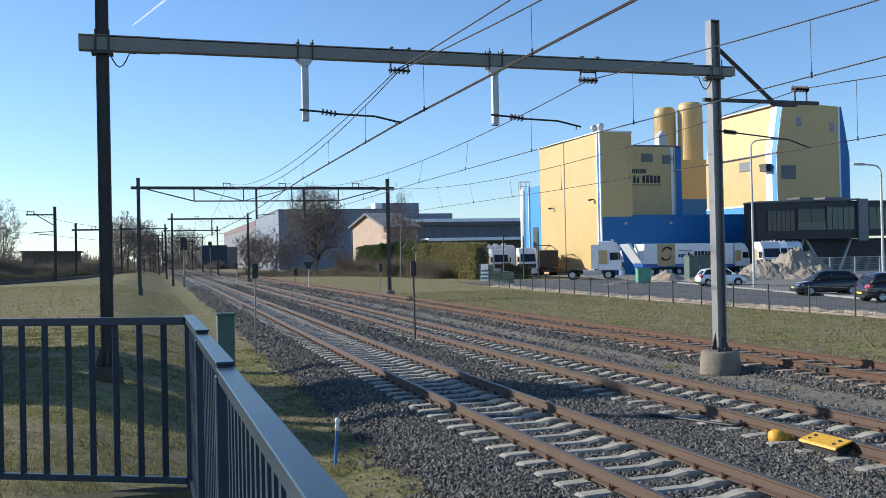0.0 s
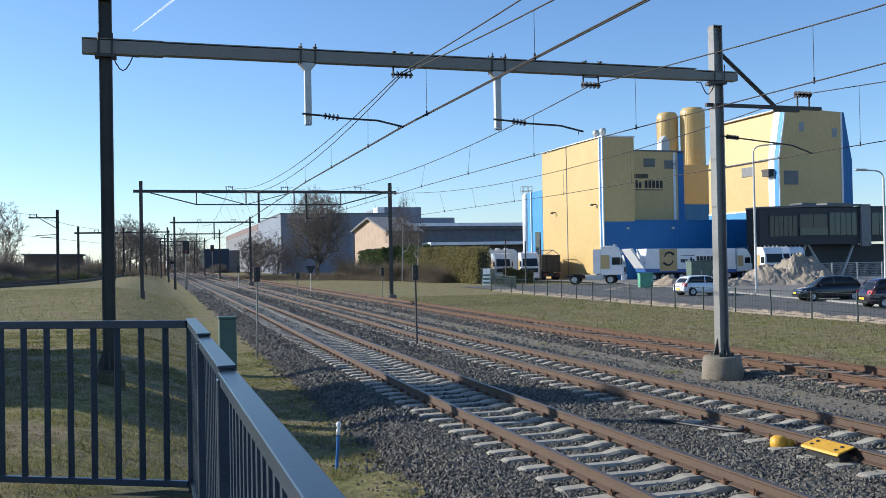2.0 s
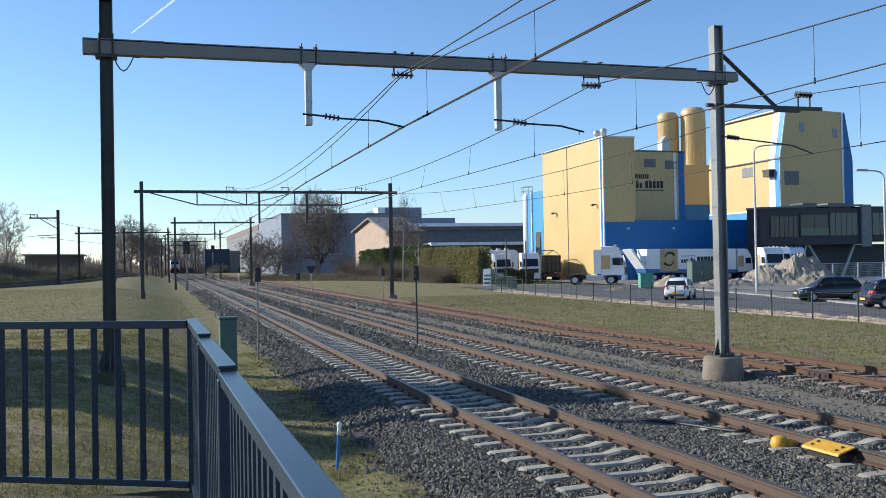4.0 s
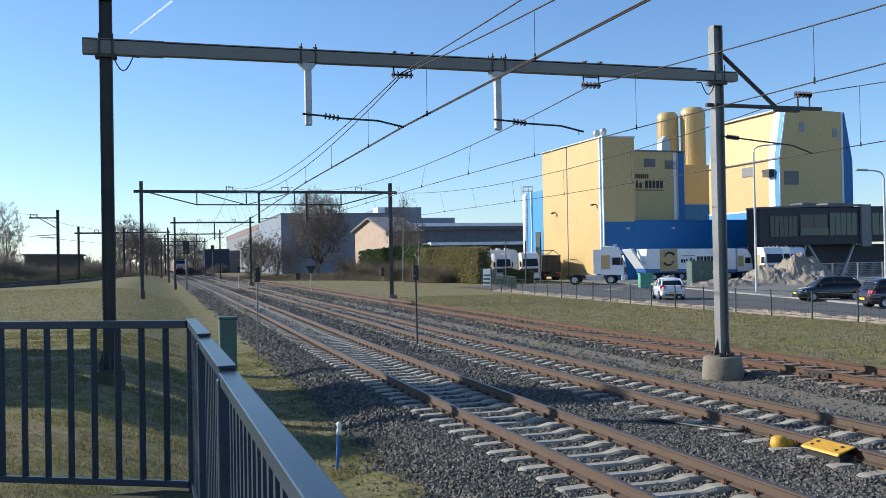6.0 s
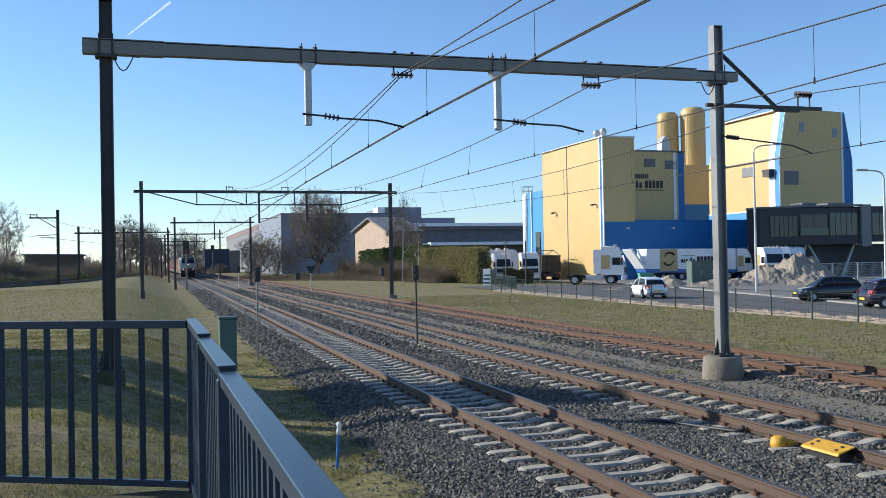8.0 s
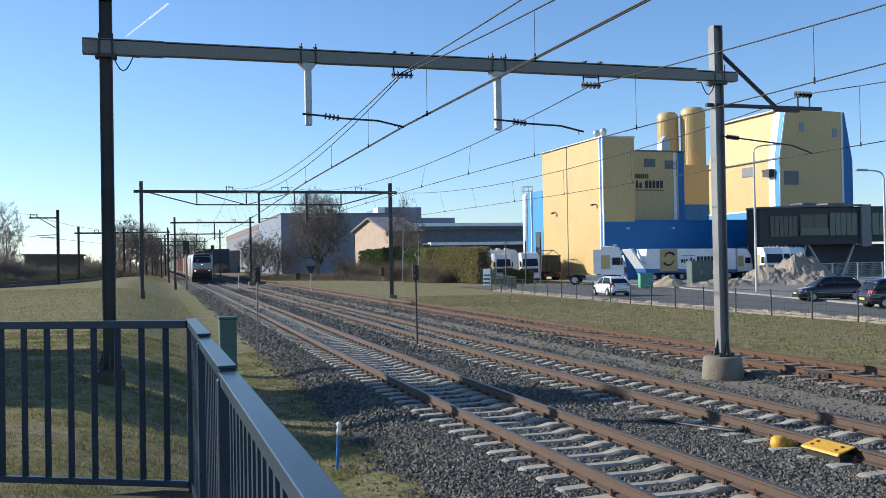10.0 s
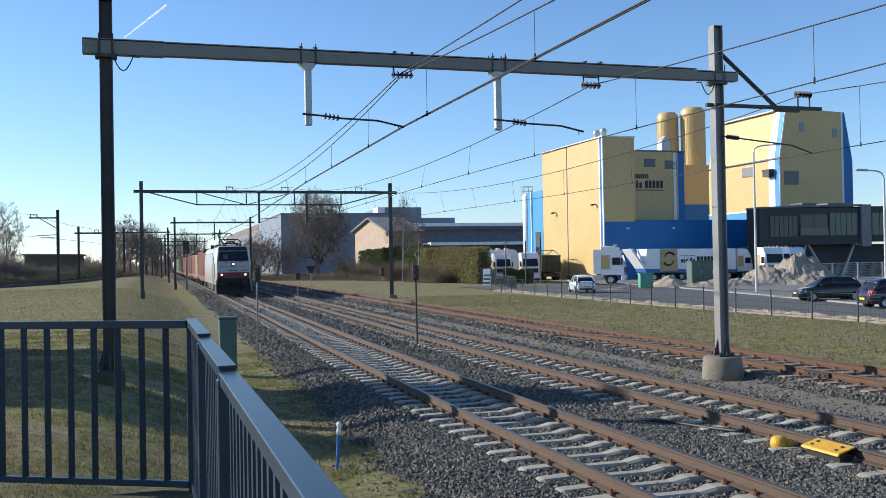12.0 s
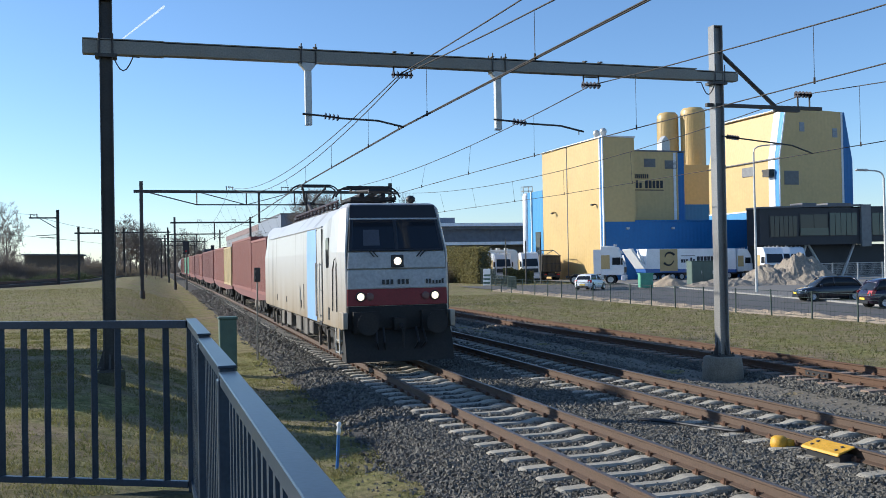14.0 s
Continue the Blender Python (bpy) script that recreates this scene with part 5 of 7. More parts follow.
def lay(name, edge0, edge1, y0, y1, step, lift, material, label, category, cols=6):
    ys = steps([(y0, step), (y1, 0)])
    verts, n = [], cols + 1
    for y in ys:
        a, b = edge0(y), edge1(y)
        verts += [(a + (b - a) * i / cols, y, natural(a + (b - a) * i / cols, y) + lift) for i in range(n)]
    faces = [(j * n + i, j * n + i + 1, (j + 1) * n + i + 1, (j + 1) * n + i) for j in range(len(ys) - 1) for i in range(cols)]
    ob = new(name, raw_mesh(name, verts, faces, material, True))
    return tagged(ob, label, category, kind="structure")


def road_near(y):
    return 29.3 + 0.05 * max(0, y - 48)


def road_far(y):
    return min(37.4 + 0.26 * max(0, y - 40), 50.0)


lay("road", lambda y: road_near(y) + 0.9, road_far, -60, 100, 4, 0.05, M["asphalt"], "worn grey asphalt road beside the yard", "road")
lay("pavement", lambda y: road_far(y) + 0.25, lambda y: 130, -60, 170, 8, 0.11, M["paving"], "dusty concrete paving of the factory yard", "pavement", 8)
bm = bmesh.new()
for y in steps([(-60, 4), (96, 0)]):
    a, b = road_far(y), road_far(y + 4)
    z = natural(a, y)
    loft(bm, [[(x, yy, z + 0.0), (x + 0.25, yy, z + 0.0), (x + 0.25, yy, z + 0.17), (x, yy, z + 0.15)] for x, yy in ((a, y), (b, y + 3.97))])
tagged(part("kerb", bm, M["kerb"]), "pale concrete kerb between road and yard", "kerb", kind="structure")


def mound(name, cx, cy, rx, ry, h, seed, material, label, category, n=36, rough=0.35, base=None):
    """A heap of loose stuff, higher towards its middle, with a lumpy skin."""
    verts, faces = [], []
    for j in range(n + 1):
        for i in range(n + 1):
            u, v = 2 * i / n - 1, 2 * j / n - 1
            r = math.sqrt(u * u + v * v)
            x, y = cx + u * rx, cy + v * ry
            lump = noise.noise((x * 0.45 + seed, y * 0.45, seed)) + 0.5 * noise.noise((x * 1.3, y * 1.3, seed + 3)) + 0.25 * noise.noise((x * 3.1, y * 3.1, seed + 5))
            k = clamp(1 - r) ** 1.1
            verts.append((x, y, (natural(x, y) if base is None else base) - 0.05 + h * k * (1 + rough * lump) + (0.12 * lump * h * 0.4 if k > 0 else -0.1)))
    w = n + 1
    faces = [(j * w + i, j * w + i + 1, (j + 1) * w + i + 1, (j + 1) * w + i) for j in range(n) for i in range(n)]
    return tagged(new(name, raw_mesh(name, verts, faces, material, False)), label, category)


mound("sand_mound", 61.6, 79.5, 4.6, 5.0, 3.3, 1.0, M["sand"], "tall pale heap of sand and rubble in the yard", "sand heap", 44)
mound("sand_mound", 58.0, 80.0, 3.4, 3.4, 2.2, 4.0, M["sand"], "smaller pale heap of sand beside the tall one", "sand heap", 30)
mound("soil_mound", 52.6, 78.5, 6.0, 2.6, 1.15, 7.0, M["sand"], "low spread-out heap of pale soil", "soil heap", 34, 0.6)
mound("soil_mound", 49.8, 84.0, 2.2, 2.0, 1.5, 9.0, M["soil"], "small brown soil heap by the cabinet", "soil heap", 24)
mound("rubble_pile", 42.3, 49.0, 2.6, 0.9, 0.45, 3.0, M["sand"], "flat strip of pale rubble beside a parked car", "rubble", 24, 0.5)
mound("rubble_pile", 42.2, 78.6, 3.0, 0.9, 0.55, 5.0, M["sand"], "low pile of pale stones at the road's edge", "rubble", 24, 0.6)
rng = random.Random(5)
verts, faces = [], []
ys = steps([(22, 0.35), (84, 0)])
for y in ys:
    c = road_near(y) + 0.55
    for i in range(9):
        u = i / 4 - 1
        x = c + u * 0.75
        k = max(0, 1 - u * u)
        verts.append((x, y, natural(x, y) - 0.02 + k * (0.16 + 0.16 * noise.noise((x * 1.5, y * 1.2, 2)) + 0.10 * noise.noise((x * 4, y * 4, 7)))))
faces = [(j * 9 + i, j * 9 + i + 1, (j + 1) * 9 + i + 1, (j + 1) * 9 + i) for j in range(len(ys) - 1) for i in range(8)]
tagged(new("soil_strip", raw_mesh("soil_strip", verts, faces, M["soil"])), "ridge of pale dug soil along the fence", "soil", kind="structure")


def yard_fence():
    t = thing("mesh_fence", "low dark green wire mesh fence along the road", "fence")
    bm = bmesh.new()
    box(bm, -0.03, 0.03, -0.03, 0.03, -0.2, 1.28)
    post = finish(bm, "post", M["fence_green"], 0.006)
    prev = None
    y = 15.8
    k = 0
    while y < 86:
        x = road_near(y) - 0.35
        z = natural(x, y)
        share("post", post, t, pose(x, y, z, rng.uniform(-1.2, 1.2), rng.uniform(-1.2, 1.2), 0))
        if prev:
            bm = bmesh.new()
            for h in (0.12, 0.4, 0.68, 0.96, 1.22):
                tube(bm, (*prev[:2], prev[2] + h), (x, y, z + h), 0.008 if h < 1.2 else 0.014, seg=4)
            for i in range(1, 12):
                f = i / 12
                c = Vector(prev).lerp(Vector((x, y, z)), f)
                tube(bm, (c.x, c.y, c.z + 0.1), (c.x, c.y, c.z + 1.22), 0.0035, seg=3)
            part("mesh_panel", bm, M["fence_green"], t)
        prev = (x, y, z)
        y += 2.95
    return t


yard_fence()


def gate_fence():
    t = thing("bar_fence", "dark steel bar fence and gate before the hedge", "fence")
    pts = [(42.0, 124.0), (40.6, 117.0), (38.9, 108.0), (37.4, 100.5), (35.6, 92.0), (34.0, 85.5)]
    for (xa, ya), (xb, yb) in zip(pts, pts[1:]):
        n = 4 if ya > 100 else 2
        bm = bmesh.new()
        za = natural(xa, ya)
        tube(bm, (xa, ya, za - 0.1), (xa, ya, za + (2.1 if ya > 95 else 1.3)), 0.05, seg=6)
        part("post", bm, M["fence_green"], t)
        bm = bmesh.new()
        h = 1.9 if ya > 105 else 1.25
        for z in (0.15, h):
            tube(bm, (xa, ya, za + z), (xb, yb, natural(xb, yb) + z), 0.03, seg=5)
        m = 36
        for i in range(m):
            c = Vector((xa, ya, 0)).lerp(Vector((xb, yb, 0)), i / m)
            z = natural(c.x, c.y)
            tube(bm, (c.x, c.y, z + 0.1), (c.x, c.y, z + h), 0.014, seg=4)
        part("bar_panel", bm, M["fence_green"], t)
    for x, y, h in ((41.8, 108.5, 5.3), (44.2, 108.0, 5.0), (45.9, 107.4, 5.4)):
        bm = bmesh.new()
        tube(bm, (x, y, -0.4), (x, y, h), 0.10, 0.08, seg=8)
        part("tall_post", bm, M["steel_dark"], t)
    b = thing("warning_board", "leaning white board with pale bars by the gate", "sign", pose(37.6, 104.0, -0.3, -14, 0, -30))
    bm = bmesh.new()
    box(bm, -0.45, 0.45, -0.03, 0.03, 0.1, 2.1)
    part("board", bm, M["white"], b, bevel=0.01)
    for z in (0.3, 0.75, 1.2):
        bm = bmesh.new()
        box(bm, -0.4, 0.4, -0.045, -0.03, z, z + 0.22)
        part("bar", bm, M["green_box"], b)


gate_fence()


def site_fence():
    t = thing("construction_fence", "grey temporary mesh fence before the office", "fence")
    for i in range(7):
        x = 66.0 + i * 3.4
        bm = bmesh.new()
        for s in (0, 3.3):
            tube(bm, (x + s, 88.0, -0.3), (x + s, 88.0, 1.75), 0.045, seg=6)
        for z in (-0.1, 1.7):
            tube(bm, (x, 88.0, z), (x + 3.3, 88.0, z), 0.04, seg=6)
        for k in range(1, 22):
            tube(bm, (x + k * 0.15, 88.0, -0.1), (x + k * 0.15, 88.0, 1.7), 0.010, seg=3)
        for k in range(1, 9):
            tube(bm, (x, 88.0, -0.1 + k * 0.2), (x + 3.3, 88.0, -0.1 + k * 0.2), 0.010, seg=3)
        part("panel", bm, M["galv"], t)


site_fence()


def street_lamp(x, y, h, reach, way):
    t = thing("street_lamp", "tall grey steel street lamp with a curved arm", "street lamp", pose(x, y, natural(x, y), 0, 0, way), group="street lamps")
    bm = bmesh.new()
    tube(bm, (0, 0, 0), (0, 0, h - 0.5), 0.11, 0.07, seg=10)
    pts = [(0, 0, h - 0.5)] + [(reach * 0.45 * (1 - math.cos(a)), 0, h - 0.5 + 0.5 * math.sin(a)) for a in (0.5, 1.0, 1.57)] + [(reach, 0, h + 0.05)]
    for p, q in zip(pts, pts[1:]):
        tube(bm, p, q, 0.05, seg=8)
    part("pole", bm, M["galv"], t)
    bm = bmesh.new()
    prism(bm, ((reach - 0.15, h - 0.02), (reach + 0.7, h + 0.02), (reach + 0.65, h + 0.16), (reach - 0.1, h + 0.14)), 1, -0.13, 0.13)
    part("lamp_head", bm, M["galv"], t, bevel=0.03)
    return t


street_lamp(45.05, 63.1, 11.5, 1.6, -18)
street_lamp(47.2, 51.9, 8.5, 1.2, 162)


# ---- road vehicles
def wheel(parent, x, y, r, w, truck=False):
    bm = bmesh.new()
    m = pose(x, y, r, 0, 90, 0)
    lathe(bm, ((r * 0.62, -w / 2), (r * 0.93, -w / 2), (r, -w * 0.35), (r, w * 0.35), (r * 0.93, w / 2), (r * 0.62, w / 2)), 20, m)
    wh = part("wheel", bm, M["tyre"], parent)
    bm = bmesh.new()
    s = 1 if x > 0 else -1
    lathe(bm, ((r * 0.60, -0.01), (r * 0.58, 0.02), (r * 0.35, 0.0), (r * 0.15, 0.025)), 14, pose(x + s * w * 0.5, y, r, 0, 90 * s, 0))
    part("rim", bm, M["rim"] if not truck else M["galv"], wh)


def hatchback(label, paint, L=3.95, W=1.68, H=1.47, est=False):
    """A car that faces +y, its middle over the origin: a rounded shell, a glazed cabin, a roof on pillars."""
    t = thing("car", label, "car")
    h, hw = L / 2, W / 2
    k = L / 3.95
    # shell stations: y, sill height, waist height, half width
    st = ((-h, 0.42, 0.70, 0.80), (-h + 0.06, 0.30, 0.86, 0.90), (-h + 0.22, 0.24, 0.95, 0.96), (-h + 0.75 * k, 0.22, 0.97, 1.0), (-0.3, 0.20, 0.95, 1.0), (0.55 * k, 0.20, 0.93, 1.0), (h - 1.0 * k, 0.21, 0.91, 0.99), (h - 0.55 * k, 0.22, 0.82, 0.97), (h - 0.22, 0.24, 0.72, 0.91), (h - 0.06, 0.30, 0.62, 0.80), (h, 0.38, 0.54, 0.70))
    bm = bmesh.new()
    secs = []
    for y, z0, z1, f in st:
        w, d = hw * f, z1 - z0
        half = ((w * 0.90, z0), (w * 0.985, z0 + d * 0.12), (w, z0 + d * 0.45), (w * 0.985, z0 + d * 0.72), (w * 0.95, z0 + d * 0.92), (w * 0.86, z1), (w * 0.45, z1 + 0.03))
        secs.append([(-x, y, z) for x, z in half] + [(x, y, z) for x, z in half[::-1]])
    loft(bm, secs)
    body = part("body", bm, paint, t, smooth=True)
    # cabin stations: y, height, half width at the top
    rear = -h + (0.20 if not est else 0.28)
    cab = ((rear, 0.93, 0.80), (rear + 0.16, 1.16, 0.76), (rear + 0.36, H - 0.12, 0.69), (rear + 0.62, H - 0.03, 0.665), (-0.25 * k, H, 0.66), (0.22 * k, H - 0.02, 0.66), (0.50 * k, H - 0.10, 0.67), (0.82 * k, 1.18, 0.73), (h - 0.88 * k, 0.92, 0.80))
    bm = bmesh.new()
    secs = []
    for y, z, f in cab:
        w = hw * f
        half = ((hw * 0.85, 0.86), (hw * 0.85 + (w - hw * 0.85) * 0.6, 0.86 + (z - 0.86) * 0.6), (w, 0.86 + (z - 0.86) * 0.93), (w * 0.9, z))
        secs.append([(-x, y, q) for x, q in half] + [(x, y, q) for x, q in half[::-1]])
    loft(bm, secs)
    part("cabin_glass", bm, M["car_glass"], body, "dark tinted cabin windows", smooth=True)
    # roof skin over the glass, tailgate edge and pillars
    bm = bmesh.new()
    secs = []
    for y, z, f in ((rear + 0.30, H - 0.145, 0.70), (rear + 0.36, H - 0.10, 0.695), (rear + 0.62, H - 0.012, 0.675), (-0.25 * k, H + 0.018, 0.67), (0.22 * k, H - 0.002, 0.67), (0.46 * k, H - 0.07, 0.675)):
        w = hw * f
        half = ((w + 0.01, z - 0.075), (w * 0.97, z - 0.03), (w * 0.85, z), (w * 0.4, z + 0.012))
        secs.append([(-x, y, q) for x, q in half] + [(x, y, q) for x, q in half[::-1]])
    loft(bm, secs)
    part("roof", bm, paint, body, smooth=True)
    for s in (-1, 1):
        for p, q, r in (((hw * 0.84, rear + 0.06, 0.94), (hw * 0.69, rear + 0.42, H - 0.09), 0.075), ((hw * 0.845, -0.12 * k, 0.92), (hw * 0.68, -0.10 * k, H - 0.05), 0.04), ((hw * 0.84, h - 0.96 * k, 0.92), (hw * 0.68, 0.47 * k, H - 0.09), 0.045)):
            bm = bmesh.new()
            tube(bm, (s * p[0], p[1], p[2]), (s * q[0], q[1], q[2]), r, r * 0.8, seg=8)
            part("pillar", bm, paint, body, smooth=True)
        bm = bmesh.new()
        loft(bm, [[(s * x, y, z) for x, y in ((hw * 0.62, y0), (hw * 0.93, y0 + 0.10), (hw * 0.97, y0 + 0.28), (hw * 0.6, y0 + 0.2))] for z, y0 in ((0.70, -h - 0.015), (0.80, -h - 0.005), (0.95, -h + 0.06))])
        part("tail_lamp", bm, M["red_lamp"], body)
        bm = bmesh.new()
        loft(bm, [[(s * x, y, z) for x, y in ((hw * 0.50, y0), (hw * 0.80, y0 - 0.10), (hw * 0.93, y0 - 0.34), (hw * 0.5, y0 - 0.2))] for z, y0 in ((0.56, h - 0.01), (0.63, h - 0.03), (0.71, h - 0.10))])
        part("headlamp", bm, M["rim"], body)
        bm = bmesh.new()
        lathe(bm, ((0.04, -0.06), (0.09, -0.02), (0.09, 0.05), (0.05, 0.09)), 10, pose(s * (hw + 0.09), h - 1.22 * k, 1.0, 90, 0, 0))
        part("mirror", bm, paint, body, smooth=True)
        for y in (-h + 0.74 * k, h - 0.78 * k):
            wheel(t, s * (hw - 0.085), y, 0.31, 0.21)
            bm = bmesh.new()
            lathe(bm, ((0.36, -0.03), (0.365, 0.0), (0.34, 0.004)), 24, pose(s * (hw - 0.012), y, 0.33, 0, 90 * s, 0))
            part("wheel_arch", bm, M["black"], body)
    for y in (-h - 0.012, h + 0.012):
        bm = bmesh.new()
        box(bm, -0.26, 0.26, y - 0.012, y + 0.012, 0.46, 0.57)
        part("number_plate", bm, M["plate"], body)
    for a, b in ((-h - 0.02, -h + 0.25), (h - 0.25, h + 0.012)):
        bm = bmesh.new()
        box(bm, -hw * 0.66, hw * 0.66, a, b, 0.25, 0.40)
        part("bumper_insert", bm, M["black"], body, bevel=0.02)
    bm = bmesh.new()
    box(bm, -0.012, 0.012, rear - 0.03, rear + 0.05, 1.0, 1.03)
    box(bm, -0.3, 0.02, rear - 0.045, rear - 0.025, 1.0, 1.02)
    part("rear_wiper", bm, M["black"], body)
    return t


def heading(x, y, deg, lift=0.055):
    return pose(x, y, natural(x, y) + lift, 0, 0, -deg)


white_car = hatchback("small white hatchback with dark windows driving on the road", M["car_white"])
moving.append((white_car, [(t, heading(x + 0.45, y, d)) for t, x, y, d in (
    (0, 45.0, 68.2, 106), (1.0, 44.2, 68.0, 105), (1.5, 42.4, 66.0, 102), (2.0, 38.9, 61.8, 90), (2.6, 36.4, 58.9, 72), (3.2, 35.6, 58.0, 58), (4.0, 34.4, 57.4, 40), (5.3, 33.7, 57.3, 27),
    (5.8, 33.7, 57.7, 22), (6.4, 33.65, 57.9, 18), (7.0, 33.6, 58.2, 15), (8.2, 33.6, 61.0, 9), (9.3, 33.45, 63.9, 5), (10.3, 33.4, 66.6, 3), (11.0, 33.6, 69.0, 5), (11.5, 34.0, 71.2, 8), (12.0, 34.8, 73.8, 13), (13.0, 36.3, 77.2, 26), (14.0, 38.5, 79.6, 48))]))
car = hatchback("glossy dark blue-black family car parked in the yard", M["car_dark"], 4.1, 1.78, 1.52, True)
car.matrix_basis = heading(40.5, 49.4, -70, 0.05)
car = hatchback("dark purple car with red tail lamps parked by the road", M["car_purple"], 4.2, 1.75, 1.55)
car.matrix_basis = heading(38.2, 41.0, 104, 0.05)


def truck_cab(parent, y0, paint, H=3.95, sleeper=True):
    """A cab whose front is at y0 and faces +y."""
    bm = bmesh.new()
    prism(bm, ((y0 - 2.3, 0.95), (y0 - 0.05, 0.95), (y0, 1.4), (y0 - 0.02, 2.0), (y0 - 0.30, H - 0.75), (y0 - 0.75, H - 0.1), (y0 - 1.2, H), (y0 - 2.3, H)), 0, -1.22, 1.22)
    cab = part("cab", bm, paint, parent, bevel=0.06)
    bm = bmesh.new()
    loft(bm, [[(-1.05, y0 + 0.0, 2.05), (1.05, y0 + 0.0, 2.05), (1.05, y0 - 0.1, 2.05), (-1.05, y0 - 0.1, 2.05)], [(-1.0, y0 - 0.26, H - 0.85), (1.0, y0 - 0.26, H - 0.85), (1.0, y0 - 0.4, H - 0.85), (-1.0, y0 - 0.4, H - 0.85)]])
    part("windscreen", bm, M["car_glass"], cab)
    bm = bmesh.new()
    box(bm, -1.05, 1.05, y0 - 0.05, y0 + 0.03, 1.2, 1.75)
    part("grille", bm, M["black"], cab)
    bm = bmesh.new()
    box(bm, -1.22, 1.22, y0 - 0.3, y0 + 0.08, 0.38, 0.95)
    part("bumper", bm, paint, cab, bevel=0.05)
    for s in (-1, 1):
        bm = bmesh.new()
        box(bm, s * 1.225 - 0.012, s * 1.225 + 0.012, y0 - 1.15, y0 - 0.35, 2.0, 2.75)
        part("side_window", bm, M["car_glass"], cab)
        bm = bmesh.new()
        box(bm, s * 1.4 - 0.08, s * 1.4 + 0.08, y0 - 0.3, y0 - 0.12, 2.0, 2.7)
        part("mirror", bm, M["black"], cab, bevel=0.03)
        bm = bmesh.new()
        box(bm, s * 1.226 - 0.01, s * 1.226 + 0.01, y0 - 2.25, y0 - 1.4, 1.6, 3.0)
        part("cab_stripe", bm, M["truck_gold"], cab)
        wheel(parent, s * 1.02, y0 - 1.35, 0.5, 0.32, True)
    bm = bmesh.new()
    for x in (-0.8, -0.3, 0.3, 0.8):
        tube(bm, (x, y0 - 0.95, H), (x, y0 - 0.95, H + 0.14), 0.08, seg=8)
    part("roof_lamp", bm, M["galv"], cab)
    return cab


def tractor(label, m, paint, deflectors=True):
    t = thing("truck", label, "truck", m)
    truck_cab(t, 2.9, paint)
    bm = bmesh.new()
    box(bm, -0.45, 0.45, -3.0, 0.8, 0.65, 0.92)
    box(bm, -0.9, 0.9, -2.2, -1.2, 0.92, 1.05)
    part("chassis", bm, M["steel_dark"], t)
    for s in (-1, 1):
        bm = bmesh.new()
        box(bm, s * 1.05 - 0.16, s * 1.05 + 0.16, -0.9, 0.9, 0.45, 0.98)
        part("fuel_tank", bm, M["galv"], t, bevel=0.05)
        if deflectors:
            bm = bmesh.new()
            box(bm, s * 1.2 - 0.025, s * 1.2 + 0.025, -0.1, 0.6, 1.1, 3.6)
            part("side_deflector", bm, paint, t)
        wheel(t, s * 0.95, -2.0, 0.5, 0.55, True)
        bm = bmesh.new()
        prism(bm, ((-2.7, 0.75), (-2.6, 1.08), (-1.4, 1.08), (-1.3, 0.75), (-1.4, 1.02), (-2.6, 1.02)), 0, s * 0.95 - 0.3, s * 0.95 + 0.3)
        part("mudguard", bm, M["black"], t)
    bm = bmesh.new()
    box(bm, -0.9, 0.9, 0.15, 0.55, 1.0, 1.9)
    part("engine_cover", bm, M["steel_dark"], t)
    return t


